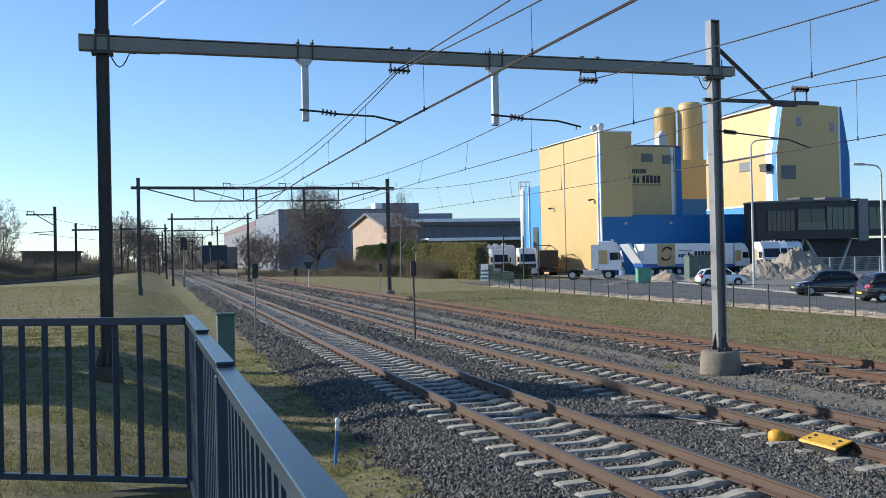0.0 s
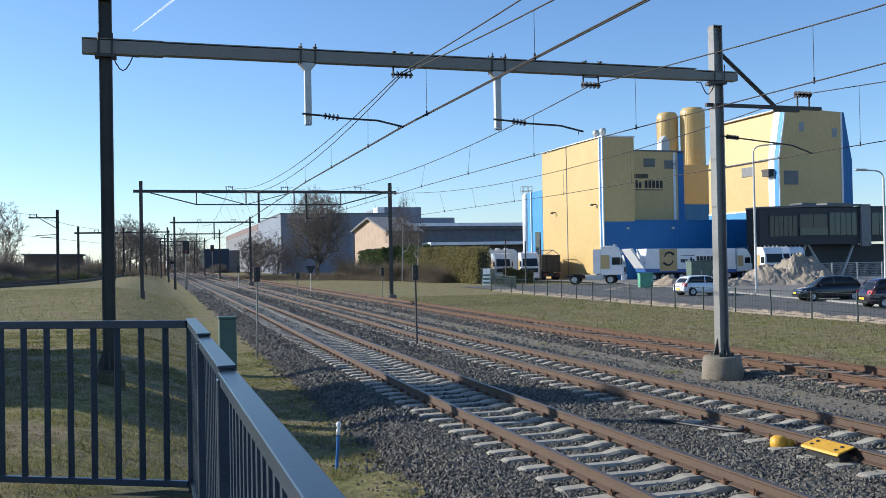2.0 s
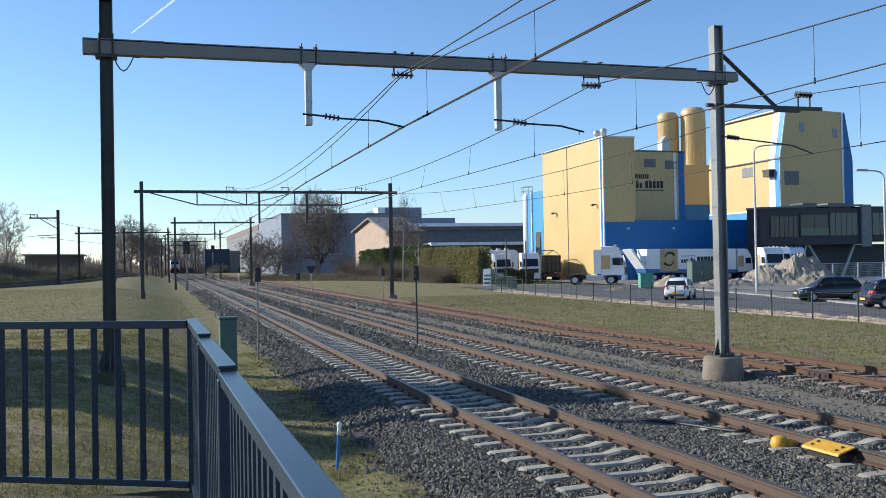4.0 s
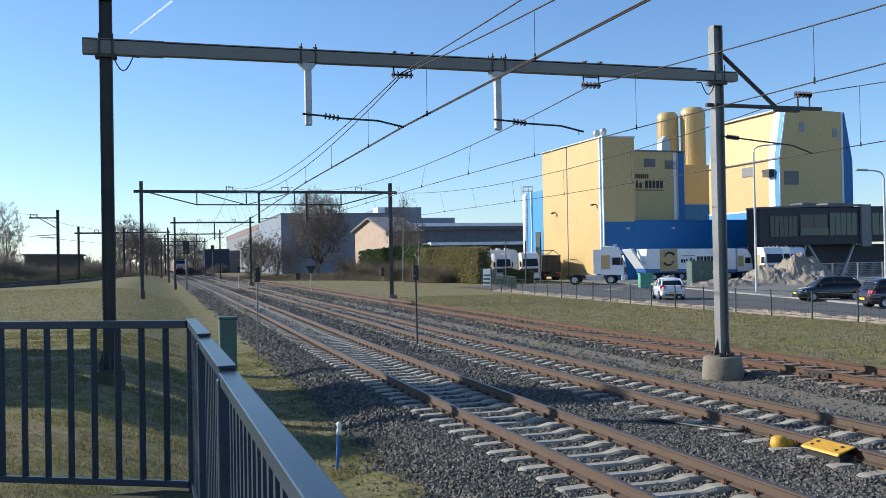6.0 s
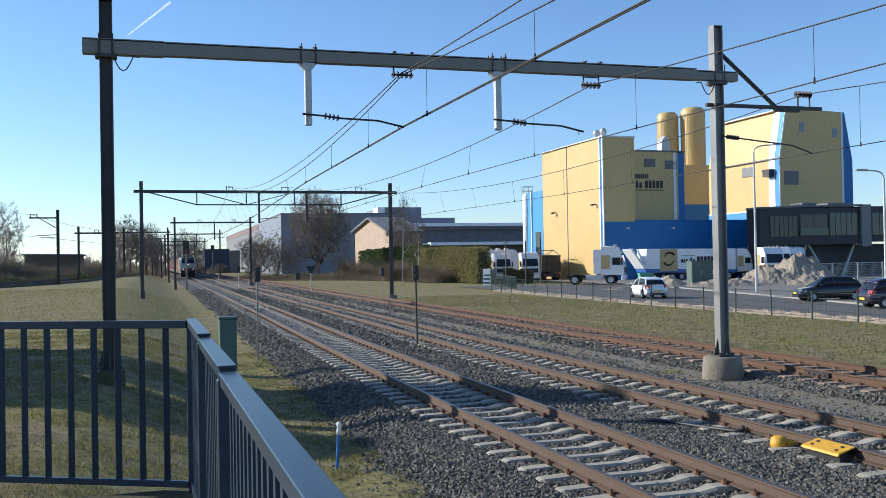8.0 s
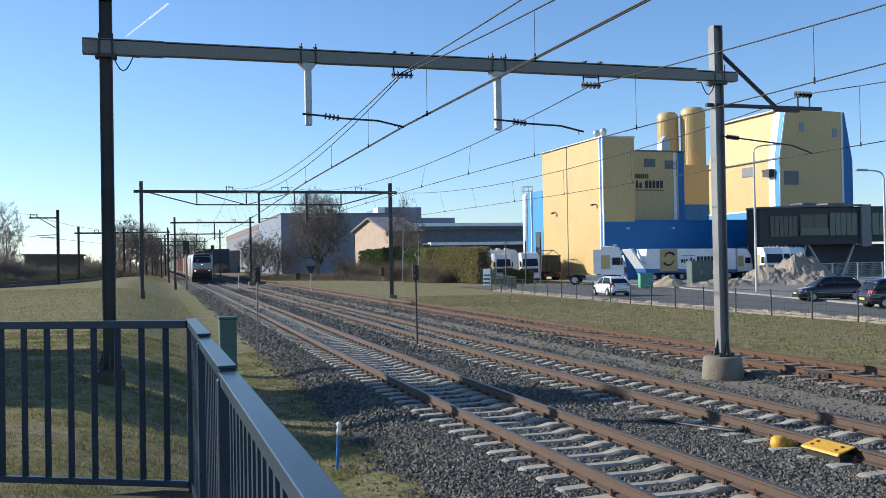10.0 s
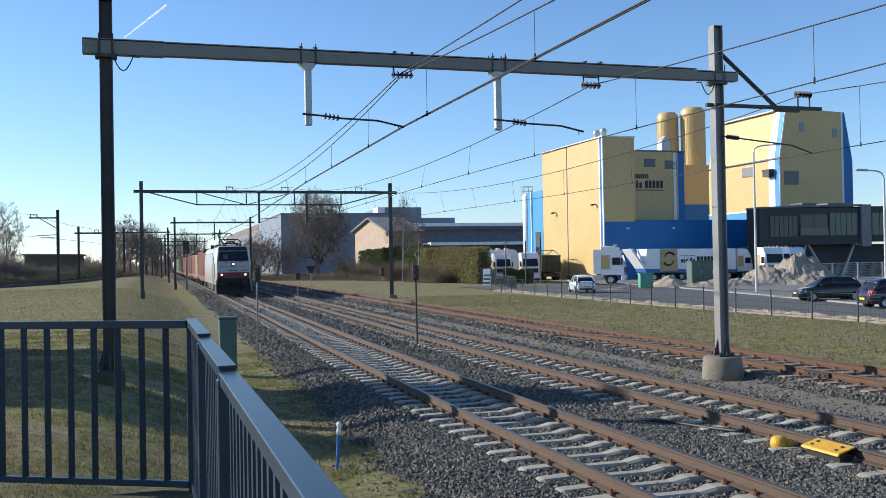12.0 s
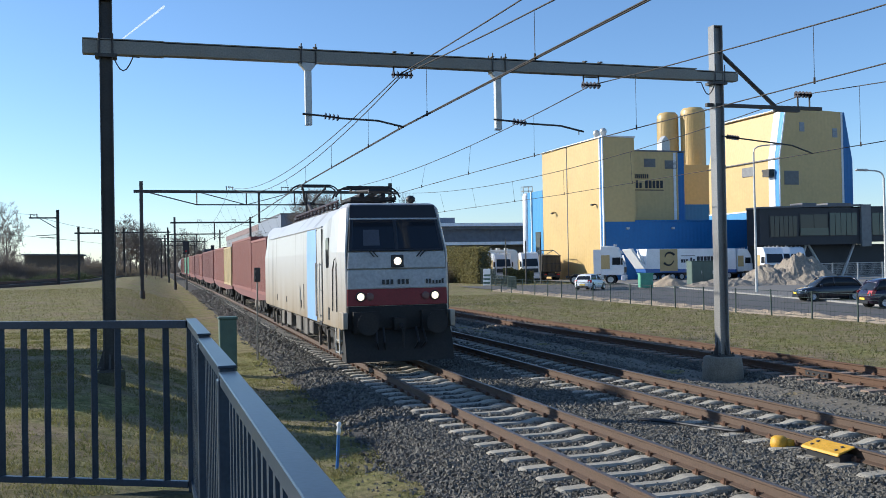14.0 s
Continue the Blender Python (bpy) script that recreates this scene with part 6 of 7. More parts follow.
def trailer_truck():
    t = thing("articulated_truck", "white bulk trailer truck with blue skirt and round ochre emblem", "truck", pose(0, 0, -0.24))
    # lies along x, faces +x
    turn = pose(72.9, 106.8, -0.24, 0, 0, -90)
    t.matrix_basis = turn
    truck_cab(t, 2.0, M["truck_white"], 3.9)
    bm = bmesh.new()
    prism(bm, ((-13.7, 1.55), (-0.55, 1.25), (-0.55, 3.95), (-13.4, 4.05)), 0, -1.24, 1.24)
    body = part("trailer_body", bm, M["truck_white"], t, bevel=0.04)
    bm = bmesh.new()
    prism(bm, ((-13.6, 1.1), (-0.5, 0.85), (-0.5, 1.25), (-13.7, 1.55)), 0, -1.245, 1.245)
    part("trailer_skirt", bm, M["truck_blue"], t)
    for s in (1,):
        bm = bmesh.new()
        box(bm, s * 1.245 - 0.01, s * 1.245 + 0.02, -11.6, -9.1, 1.2, 3.98)
        p = part("emblem_panel", bm, M["truck_gold"], body)
        for a0, r in ((0.6, 0.85), (3.7, 0.85)):
            bm = bmesh.new()
            for k in range(8):
                a, b = a0 + k * 0.28, a0 + (k + 1) * 0.28
                tube(bm, (1.27, -10.3 + (r - k * 0.03) * math.cos(a), 2.75 + (r - k * 0.02) * math.sin(a)), (1.27, -10.3 + (r - k * 0.03) * math.cos(b), 2.75 + (r - k * 0.02) * math.sin(b)), 0.16 - 0.012 * k, seg=5)
            part("emblem_arc", bm, M["dark_lettering"], p)
        for i, (y, w, h) in enumerate(((-8.6, 0.28, 0.42), (-8.25, 0.28, 0.42), (-7.9, 0.28, 0.42), (-7.25, 0.28, 0.62), (-6.9, 0.28, 0.42), (-6.3, 0.42, 0.74), (-5.8, 0.42, 0.74), (-5.3, 0.42, 0.74), (-4.8, 0.42, 0.74), (-4.3, 0.42, 0.74))):
            bm = bmesh.new()
            box(bm, 1.245, 1.265, y, y + w, 2.25, 2.25 + h)
            part("letter_bar", bm, M["dark_lettering"], body)
        bm = bmesh.new()
        box(bm, 1.245, 1.265, -8.6, -6.6, 3.05, 3.15)
        part("letter_bar", bm, M["louvre"], body)
    bm = bmesh.new()
    prism(bm, ((-13.8, 1.6), (-13.6, 1.6), (-15.3, 4.1), (-15.6, 4.0)), 0, -1.2, 1.2)
    prism(bm, ((-13.7, 1.6), (-13.5, 1.55), (-14.6, 4.05), (-14.75, 4.05)), 0, 1.0, 1.2)
    part("tailgate", bm, M["truck_white"], t, "raised white tailgate")
    for s in (-1, 1):
        for y in (-12.4, -11.1, -9.8, -8.5):
            wheel(t, s * 1.02, y, 0.5, 0.36, True)
        wheel(t, s * 0.98, -1.6, 0.5, 0.5, True)
    bm = bmesh.new()
    box(bm, -0.5, 0.5, -12.9, 1.0, 0.6, 1.0)
    part("chassis", bm, M["steel_dark"], t)
    return t


trailer_truck()
lone = tractor("white truck tractor with no trailer standing in the yard", pose(48.0, 96.6, -0.2, 0, 0, -124), M["truck_white"])
lone.scale = (1.0, 1.12, 1.08)
for x, y, a in ((71.9, 99.2, 172), (75.3, 101.6, 160), (78.6, 103.6, 168)):
    tractor("white truck tractor parked in a row behind the sand heap", pose(x, y, -0.22, 0, 0, a), M["truck_white"], False)


def rigid_truck():
    t = thing("bulk_truck", "dusty white tanker truck behind the gate", "truck", pose(55.3, 139.0, -0.2, 0, 0, -105))
    truck_cab(t, 2.6, M["truck_white"], 3.7)
    bm = bmesh.new()
    prism(bm, ((-5.2, 1.3), (0.1, 1.3), (0.1, 4.2), (-0.4, 4.6), (-4.8, 4.6), (-5.2, 4.2)), 0, -1.2, 1.2)
    part("tank_body", bm, M["truck_white"], t, bevel=0.12)
    bm = bmesh.new()
    for y in (-4.2, -2.9, -1.6):
        tube(bm, (0, y, 4.6), (0, y, 4.85), 0.35, seg=10)
    part("hatch", bm, M["galv"], t)
    bm = bmesh.new()
    box(bm, -0.6, 0.6, -5.0, 0.5, 0.6, 1.3)
    part("chassis", bm, M["steel_dark"], t)
    for s in (-1, 1):
        wheel(t, s * 0.98, -3.6, 0.5, 0.5, True)
        wheel(t, s * 0.98, -2.3, 0.5, 0.5, True)


rigid_truck()


def tipper():
    t = thing("tipper_truck", "dark dusty brown tipper truck, its tailgate shut", "truck", pose(54.0, 124.6, -0.22, 0, 0, -8))
    bm = bmesh.new()
    prism(bm, ((-3.2, 1.15), (3.0, 1.15), (3.0, 3.7), (-3.2, 3.5)), 0, -1.25, 1.25)
    body = part("tipper_body", bm, M["digger"], t, bevel=0.04)
    for x in (-1.2, -0.6, 0.0, 0.6, 1.2):
        bm = bmesh.new()
        box(bm, x - 0.06, x + 0.06, -3.30, -3.2, 1.2, 3.5)
        part("tailgate_rib", bm, M["digger"], body)
    for z in (1.3, 2.3, 3.4):
        bm = bmesh.new()
        box(bm, -1.28, 1.28, -3.34, -3.24, z, z + 0.12)
        part("tailgate_rail", bm, M["steel_dark"], body)
    bm = bmesh.new()
    for p, q in (((-1.2, -3.1, 3.5), (-0.9, -1.0, 4.25)), ((1.2, -3.1, 3.5), (0.9, -1.0, 4.25)), ((-0.9, -1.0, 4.25), (0.9, -1.0, 4.25)), ((-0.9, -1.0, 4.25), (-1.1, 2.9, 3.8)), ((0.9, -1.0, 4.25), (1.1, 2.9, 3.8))):
        tube(bm, p, q, 0.06, seg=6)
    part("cover_frame", bm, M["steel_dark"], body)
    bm = bmesh.new()
    box(bm, -0.5, 0.5, -3.0, 5.0, 0.6, 1.15)
    box(bm, -1.2, 1.2, -3.25, -3.1, 0.55, 0.75)
    part("chassis", bm, M["steel_dark"], t)
    for s in (-1, 1):
        for y in (-2.2, -0.9):
            wheel(t, s * 0.98, y, 0.52, 0.55, True)
        bm = bmesh.new()
        box(bm, s * 0.98 - 0.3, s * 0.98 + 0.3, -2.9, -2.86, 0.35, 1.0)
        part("mud_flap", bm, M["black"], t)
        bm = bmesh.new()
        box(bm, s * 0.9 - 0.18, s * 0.9 + 0.18, -3.3, -3.22, 0.8, 0.95)
        part("tail_lamp", bm, M["red_lamp"], t)
    truck_cab(t, 5.6, M["truck_white"], 3.5)


tipper()
for x, y, a in ((50.6, 123.5, 170), (49.2, 131.0, 176)):
    tractor("white truck tractor parked behind the fence by the gate", pose(x, y, -0.22, 0, 0, a), M["truck_white"], False)


def cabinet(name, x, y, w, d, h, material, label, doors, rot=0):
    t = thing(name, label, "cabinet", pose(x, y, natural(x, y) + 0.1, 0, 0, rot))
    bm = bmesh.new()
    box(bm, -w / 2, w / 2, -d / 2, d / 2, 0, h)
    part("body", bm, material, t, bevel=0.02)
    bm = bmesh.new()
    box(bm, -w / 2 - 0.06, w / 2 + 0.06, -d / 2 - 0.06, d / 2 + 0.06, h, h + 0.1)
    part("lid", bm, material, t, bevel=0.02)
    for i in range(doors):
        a = -w / 2 + w * i / doors
        bm = bmesh.new()
        box(bm, a + 0.04, a + w / doors - 0.04, -d / 2 - 0.03, -d / 2, 0.1, h - 0.08)
        dr = part("door", bm, material, t, bevel=0.01)
        bm = bmesh.new()
        box(bm, a + w / doors - 0.16, a + w / doors - 0.1, -d / 2 - 0.06, -d / 2 - 0.03, h * 0.45, h * 0.6)
        part("handle", bm, M["galv"], dr)
    return t


cabinet("transformer_cabinet", 55.0, 86.6, 2.4, 1.4, 2.35, M["dark_steel_green"], "dark green transformer cabinet in the yard", 2, -10)
cabinet("waste_container", 45.0, 80.2, 1.25, 0.9, 1.3, M["bin_green"], "bright green metal container by the road", 1, -15)


# ---- overhead wires
def wire_thing(label, runs):
    t = thing("overhead_wire", label, "overhead wire", group="overhead wires")
    for name, pts, r in runs:
        cu = bpy.data.curves.new(name, "CURVE")
        cu.dimensions, cu.bevel_depth, cu.bevel_resolution = "3D", r, 1
        sp = cu.splines.new("POLY")
        sp.points.add(len(pts) - 1)
        for p, c in zip(sp.points, pts):
            p.co = (*c, 1)
        cu.materials.append(M["wire"])
        new(name, cu).parent = t
    return t


def span(a, b, sag, n=18):
    out = []
    for i in range(n + 1):
        f = i / n
        p = Vector(a).lerp(Vector(b), f)
        p.z -= 4 * sag * f * (1 - f)
        out.append(tuple(p))
    return out


def overhead(label, contact, messenger, extra=None, twin=0.0):
    runs = []
    for s in ((-twin, twin) if twin else (0.0,)):
        runs.append(("contact_wire", [(x + s, y, z) for x, y, z in contact], 0.011))
    pts = []
    for (a, b, sag) in messenger:
        pts += span(a, b, sag)
    def side(y):
        for p, q in zip(contact, contact[1:]):
            if p[1] <= y <= q[1]:
                return p[0] + (q[0] - p[0]) * (y - p[1]) / (q[1] - p[1])
        return contact[-1][0]
    pts = [(side(y) if y < 19 else x, y, z) for x, y, z in pts]
    runs.append(("carrier_wire", pts, 0.012))
    if extra:
        pe = []
        for (a, b, sag) in extra:
            pe += span(a, b, sag)
        runs.append(("feeder_wire", pe, 0.012))

    def on(pl, y):
        for p, q in zip(pl, pl[1:]):
            if p[1] <= y <= q[1] and q[1] > p[1]:
                return Vector(p).lerp(Vector(q), (y - p[1]) / (q[1] - p[1]))
    y = 2.2
    while y < 170:
        a, b = on(pts, y), on(contact, y)
        if a is not None and b is not None and a.z > b.z + 0.1:
            runs.append(("dropper", [(a.x if y > 19 else b.x, y, a.z), tuple(b)], 0.005))
            runs.append(("dropper_clamp", [(b.x, b.y, b.z - 0.03), (b.x, b.y, b.z + 0.07)], 0.018))
        y += 5.2
    return wire_thing(label, runs)


P = 68.7
overhead("contact and carrier wires over the nearer main track",
         [(5.55, -29, 5.47), (5.42, 9.5, 5.47), (5.23, 19.48, 5.46), (5.36, 33.5, 5.47), (6.5, P, 5.6), (6.9, 122, 5.75), (7.7, 172, 5.95), (7.6, 222, 6.1)],
         [((5.5, -29, 6.75), (5.25, 19.58, 6.58), 0.9), ((5.25, 19.58, 6.58), (5.62, P, 8.2), 1.25), ((5.62, P, 8.2), (6.2, 122, 8.45), 1.6), ((6.2, 122, 8.45), (7.4, 172, 8.6), 1.5), ((7.4, 172, 8.6), (7.6, 222, 8.8), 1.5)],
         [((5.35, -29, 6.9), (5.2, 19.6, 6.60), 0.62), ((5.2, 19.6, 6.6), (5.5, P, 8.25), 1.0)], 0.022)
overhead("contact and carrier wires over the farther main track",
         [(10.9, -29, 5.32), (10.24, 11.2, 5.32), (9.75, 19.48, 5.30), (9.6, 33, 5.34), (10.5, P, 5.6), (10.9, 122, 5.75), (11.4, 172, 5.95)],
         [((9.75, -29, 6.9), (9.70, 19.58, 6.53), 0.75), ((9.70, 19.58, 6.53), (9.95, P, 8.2), 1.05), ((9.95, P, 8.2), (10.4, 122, 8.45), 1.6), ((10.4, 122, 8.45), (11.2, 172, 8.6), 1.5)])
overhead("contact and carrier wires over the siding",
         [(16.1, -29, 5.06), (15.55, 19.48, 5.06), (15.3, 34, 5.1), (15.5, P, 5.6)],
         [((15.5, -29, 6.7), (15.45, 19.58, 6.52), 0.85), ((15.45, 19.58, 6.52), (14.9, P, 8.2), 1.2)])

far_portal(122.0, 3.2, 12.45, 8.1, 0.6, 0.55, (8.0,), False, (6.2, 10.4))
far_portal(172.0, 3.45, 12.2, 8.35, 0.95, 0.75, (8.2,), False, (7.4, 11.2))
far_portal(222.0, 2.85, 12.4, 8.4, 1.5, 0.95, (8.4,), False, (7.6, 11.4))
far_portal(275.0, 2.6, 12.6, 8.7, 1.4, 0.95, (), False, (7.9, 11.6))


# ---- signals and small posts
def marker(x, y, z0, z1, w, h, lean, label, pole=0.03, paint=None):
    t = thing("track_signal", label, "signal post", pose(x, y, 0, 0, lean, 0), group="small posts by the track")
    bm = bmesh.new()
    tube(bm, (0, 0, z0), (0, 0, z1 - 0.05), pole, seg=8)
    part("post", bm, paint or M["galv"], t)
    bm = bmesh.new()
    box(bm, -w / 2, w / 2, -0.05, 0.05, z1 - h, z1)
    hd = part("signal_head", bm, M["black"], t, bevel=0.015)
    for k in (0.3, 0.7):
        bm = bmesh.new()
        tube(bm, (0, -0.05, z1 - h * k), (0, -0.12, z1 - h * k), w * 0.36, seg=12)
        part("hood", bm, M["black"], hd)
    return t


marker(3.34, 31.0, -0.55, 2.5, 0.20, 0.46, 0.4, "small black signal head on a leaning grey post", 0.026, M["steel_grey"])
marker(8.74, 31.25, -0.35, 2.47, 0.20, 0.50, -0.4, "small black signal head on a dark post between the tracks", 0.035, M["steel_dark"])
marker(13.85, 57.2, -0.3, 2.3, 0.22, 0.5, 0, "small black signal head on a grey post by the siding", 0.026, M["steel_grey"])
marker(9.25, 61.5, -0.25, 2.05, 0.26, 0.42, 0, "small striped marker on a grey post between the tracks", 0.026, M["steel_grey"])
marker(10.0, 112.0, -0.1, 2.5, 0.3, 0.7, 0, "small dark marker post between the tracks", 0.04)


def delta_sign(x, y, z, label):
    t = thing("speed_sign", label, "sign", pose(x, y, 0))
    bm = bmesh.new()
    tube(bm, (0, 0, z - 2.4), (0, 0, z), 0.04, seg=8)
    part("post", bm, M["galv"], t)
    bm = bmesh.new()
    prism(bm, ((-0.5, z + 0.4), (0.5, z + 0.4), (0.12, z - 0.3), (-0.12, z - 0.3)), 1, -0.04, 0.02)
    part("board", bm, M["black"], t, bevel=0.02)


delta_sign(15.2, 92.5, 2.05, "dark triangular board seen from behind on a post")


def main_signal(x, y, z0, z1, label, red):
    t = thing("railway_signal", label, "railway signal", pose(x, y, 0))
    bm = bmesh.new()
    tube(bm, (0, 0, z0), (0, 0, z1), 0.065, seg=8)
    box(bm, -0.12, 0.12, -0.12, 0.12, z0, z0 + 1.1)
    part("post", bm, M["steel_grey"], t)
    bm = bmesh.new()
    box(bm, -0.38, 0.38, -0.06, 0.06, z1 - 0.3, z1 + 1.1)
    hd = part("signal_head", bm, M["black"], t, bevel=0.08)
    bm = bmesh.new()
    tube(bm, (0, -0.06, z1 + 0.0), (0, -0.09, z1 + 0.0), 0.10, seg=10)
    part("lens", bm, M["red_lamp"], hd)
    bm = bmesh.new()
    tube(bm, (0.12, 0.2, z0), (0.12, 0.2, z1), 0.03, seg=5)
    part("ladder", bm, M["steel_dark"], t)


main_signal(4.2, 113.0, -0.1, 4.4, "black signal head with red lamp on a tall post", True)
main_signal(13.0, 205.0, 0.1, 6.0, "round black signal seen beyond the second portal", False)


def relay_post():
    t = thing("cable_cabinet", "weathered green trackside cable cabinet", "cabinet", pose(2.05, 26.5, natural(2.05, 26.5) - 0.05))
    bm = bmesh.new()
    box(bm, -0.23, 0.23, -0.2, 0.2, 0, 1.55)
    part("body", bm, M["green_box"], t, bevel=0.02)
    bm = bmesh.new()
    box(bm, -0.26, 0.26, -0.23, 0.23, 1.55, 1.62)
    part("lid", bm, M["green_box"], t, bevel=0.02)


relay_post()


def stake():
    t = thing("marker_stake", "blue plastic stake with a white cap in the grass", "marker", pose(2.62, 13.9, natural(2.62, 13.9) - 0.1, 2, 3, 0))
    bm = bmesh.new()
    tube(bm, (0, 0, 0), (0, 0, 0.66), 0.024, seg=10)
    part("rod", bm, M["blue_stake"], t)
    bm = bmesh.new()
    lathe(bm, ((0.03, 0.60), (0.032, 0.67), (0.02, 0.70), (0.036, 0.73), (0.034, 0.77), (0.012, 0.79)), 12)
    part("cap", bm, M["white"], t, smooth=True)


stake()


def yellow_gear():
    t = thing("rail_contact_cover", "yellow steel ramp cover beside the rail", "rail device", pose(8.90, 10.78, -0.16, 0, 0, 0))
    bm = bmesh.new()
    prism(bm, ((-0.27, 0.10), (-0.285, 0.06), (-0.27, 0.06), (-0.25, 0.08), (0.0, 0.155), (0.0, 0.175)), 1, -0.37, 0.37)
    c = part("cover", bm, M["yellow"], t, bevel=0.006)
    for y in (-0.24, 0.24):
        for x in (-0.2, -0.1):
            bm = bmesh.new()
            tube(bm, (x, y, 0.08), (x, y, 0.135 + (0.03 if x > -0.15 else 0)), 0.022, seg=8)
            part("bolt", bm, M["steel_dark"], c)
    bm = bmesh.new()
    box(bm, -0.22, 0.0, -0.33, 0.33, -0.14, 0.07)
    part("box", bm, M["black"], t)
    t = thing("yellow_cap", "round yellow plastic cap beside the rail", "rail device", pose(8.70, 11.74, -0.13))
    bm = bmesh.new()
    lathe(bm, ((0.11, -0.13), (0.125, -0.02), (0.11, 0.05), (0.07, 0.08)), 18)
    part("dome", bm, M["yellow"], t, smooth=True)
    bm = bmesh.new()
    box(bm, 0.06, 0.2, -0.14, 0.07, -0.08, 0.03)
    part("arm", bm, M["yellow"], t, bevel=0.03)
    # dark bolted lump on the siding rail: a mast's shadow built as a shape
    for x, y in ((14.29, 17.8),):
        t = thing("rail_joint", "dark bolted lump on the rail in place of a mast's shadow", "rail joint", pose(x, y, 0), group="rail joints")
        bm = bmesh.new()
        for s in (-1, 1):
            box(bm, s * 0.045 - 0.025, s * 0.045 + 0.025, -0.38, 0.38, -0.15, -0.035)
        part("shadow_plate", bm, M["black"], t)
        for k in (-0.27, -0.09, 0.09, 0.27):
            bm = bmesh.new()
            tube(bm, (-0.10, k, -0.09), (0.10, k, -0.09), 0.022, seg=6)
            part("bolt", bm, M["clip"], t)
    # cable running across the stones
    cu = bpy.data.curves.new("ground_cable", "CURVE")
    cu.dimensions, cu.bevel_depth = "3D", 0.03
    sp = cu.splines.new("POLY")
    pts = [(8.0, 14.6, -0.2), (8.3, 14.2, -0.19), (8.55, 13.4, -0.18), (8.72, 12.9, -0.17), (8.8, 12.75, -0.14), (8.9, 12.9, -0.12)]
    sp.points.add(len(pts) - 1)
    for p, c in zip(sp.points, pts):
        p.co = (*c, 1)
    cu.materials.append(M["black"])
    tagged(new("ground_cable", cu), "black cable lying across the ballast", "cable")


yellow_gear()


# ---- embanked line on the far side of the field
def side_line():
    t = thing("side_railway", "low railway line with a dark cable duct beyond the field", "track", kind="structure")
    pts = [(-30, 60), (-13.4, 96), (-9.6, 112), (-7.6, 128), (-4.2, 189), (1.0, 290)]
    for off, w, h, m, n in ((0, 0.35, 0.28, M["steel_dark"], "cable_duct"), (-3.2, 0.1, 0.45, M["rail_side"], "rail"), (-4.7, 0.1, 0.45, M["rail_side"], "rail"), (-4.0, 2.4, 0.25, M["ballast"], "stone_bed")):
        bm = bmesh.new()
        secs = []
        for x, y in pts:
            z = natural(x, y)
            secs.append([(x + off - w / 2, y, z - 0.2), (x + off + w / 2, y, z - 0.2), (x + off + w / 2, y, z + h), (x + off - w / 2, y, z + h)])
        loft(bm, secs)
        part(n, bm, m, t)


side_line()


def arm_mast(x, y, h, reach, z0, label):
    t = thing("overhead_line_mast", label, "railway mast", pose(x, y, z0), group="masts of the side line")
    bm = bmesh.new()
    h_mast(bm, 0, 0, -0.5, h, 0.3, 0.3)
    part("mast", bm, M["steel_dark"], t)
    bm = bmesh.new()
    s = -1 if reach < 0 else 1
    box(bm, min(0, reach), max(0, reach), -0.06, 0.06, h - 0.95, h - 0.8)
    tube(bm, (0, 0, h - 2.1), (reach * 0.62, 0, h - 0.95), 0.05, seg=6)
    part("arm", bm, M["steel_dark"], t)
    bm = bmesh.new()
    for e in (0.72, 0.95):
        tube(bm, (reach * e, 0, h - 0.8), (reach * e, 0, h - 0.5), 0.05, seg=6)
    insulator(bm, (reach * 0.70, 0, h - 0.5), (reach * 0.98, 0, h - 0.5), 4, 0.09)
    part("wire_hanger", bm, M["steel_dark"], t)
    bm = bmesh.new()
    tube(bm, (0, 0, h - 2.7), (reach * 0.75, 0, h - 2.8), 0.045, seg=6)
    tube(bm, (0, 0, h - 2.95), (reach * 0.6, 0, h - 3.05), 0.035, seg=6)
    part("steady_arm", bm, M["steel_dark"], t)


arm_mast(-9.3, 110.8, 8.0, -2.9, 1.05, "dark steel mast with a bracket arm beyond the field")


def small_portal(y, xl, xr, zb, z0):
    t = thing("overhead_line_portal", "small dark portal over the side line", "railway portal")
    for x in (xl, xr):
        bm = bmesh.new()
        h_mast(bm, x, y, z0 - 0.5, zb + 0.9, 0.28, 0.28)
        part("mast", bm, M["steel_dark"], t)
    bm = bmesh.new()
    beam_profile(bm, xl - 0.5, xr + 0.5, y, zb, 0.22, 0.22)
    part("beam", bm, M["steel_dark"], t)
    bm = bmesh.new()
    c = (xl + xr) / 2
    for s in (-0.25, 0.25):
        tube(bm, (c + s, y, zb), (c + s, y, zb + 0.4), 0.05, seg=5)
    insulator(bm, (c - 0.35, y, zb + 0.4), (c + 0.35, y, zb + 0.4), 4, 0.09)
    part("wire_hanger", bm, M["steel_dark"], t)


small_portal(133.7, -8.7, -4.2, 7.3, 1.05)
small_portal(185.0, -4.2, 3.6, 9.2, 1.2)
small_portal(240.0, -2.6, 4.0, 9.6, 1.3)
wire_thing("overhead wires of the side line", [("carrier_wire", span((-40, 20, 8.7), (-12.0, 110.8, 8.55), 0.6) + span((-12.0, 110.8, 8.55), (-6.5, 133.7, 7.8), 0.2) + span((-6.5, 133.7, 7.8), (0, 185, 9.6), 0.6), 0.02),
                                               ("contact_wire", [(-40, 20, 6.2), (-12.0, 110.8, 6.2), (-6.5, 133.7, 6.0), (0, 185, 6.4)], 0.018)])


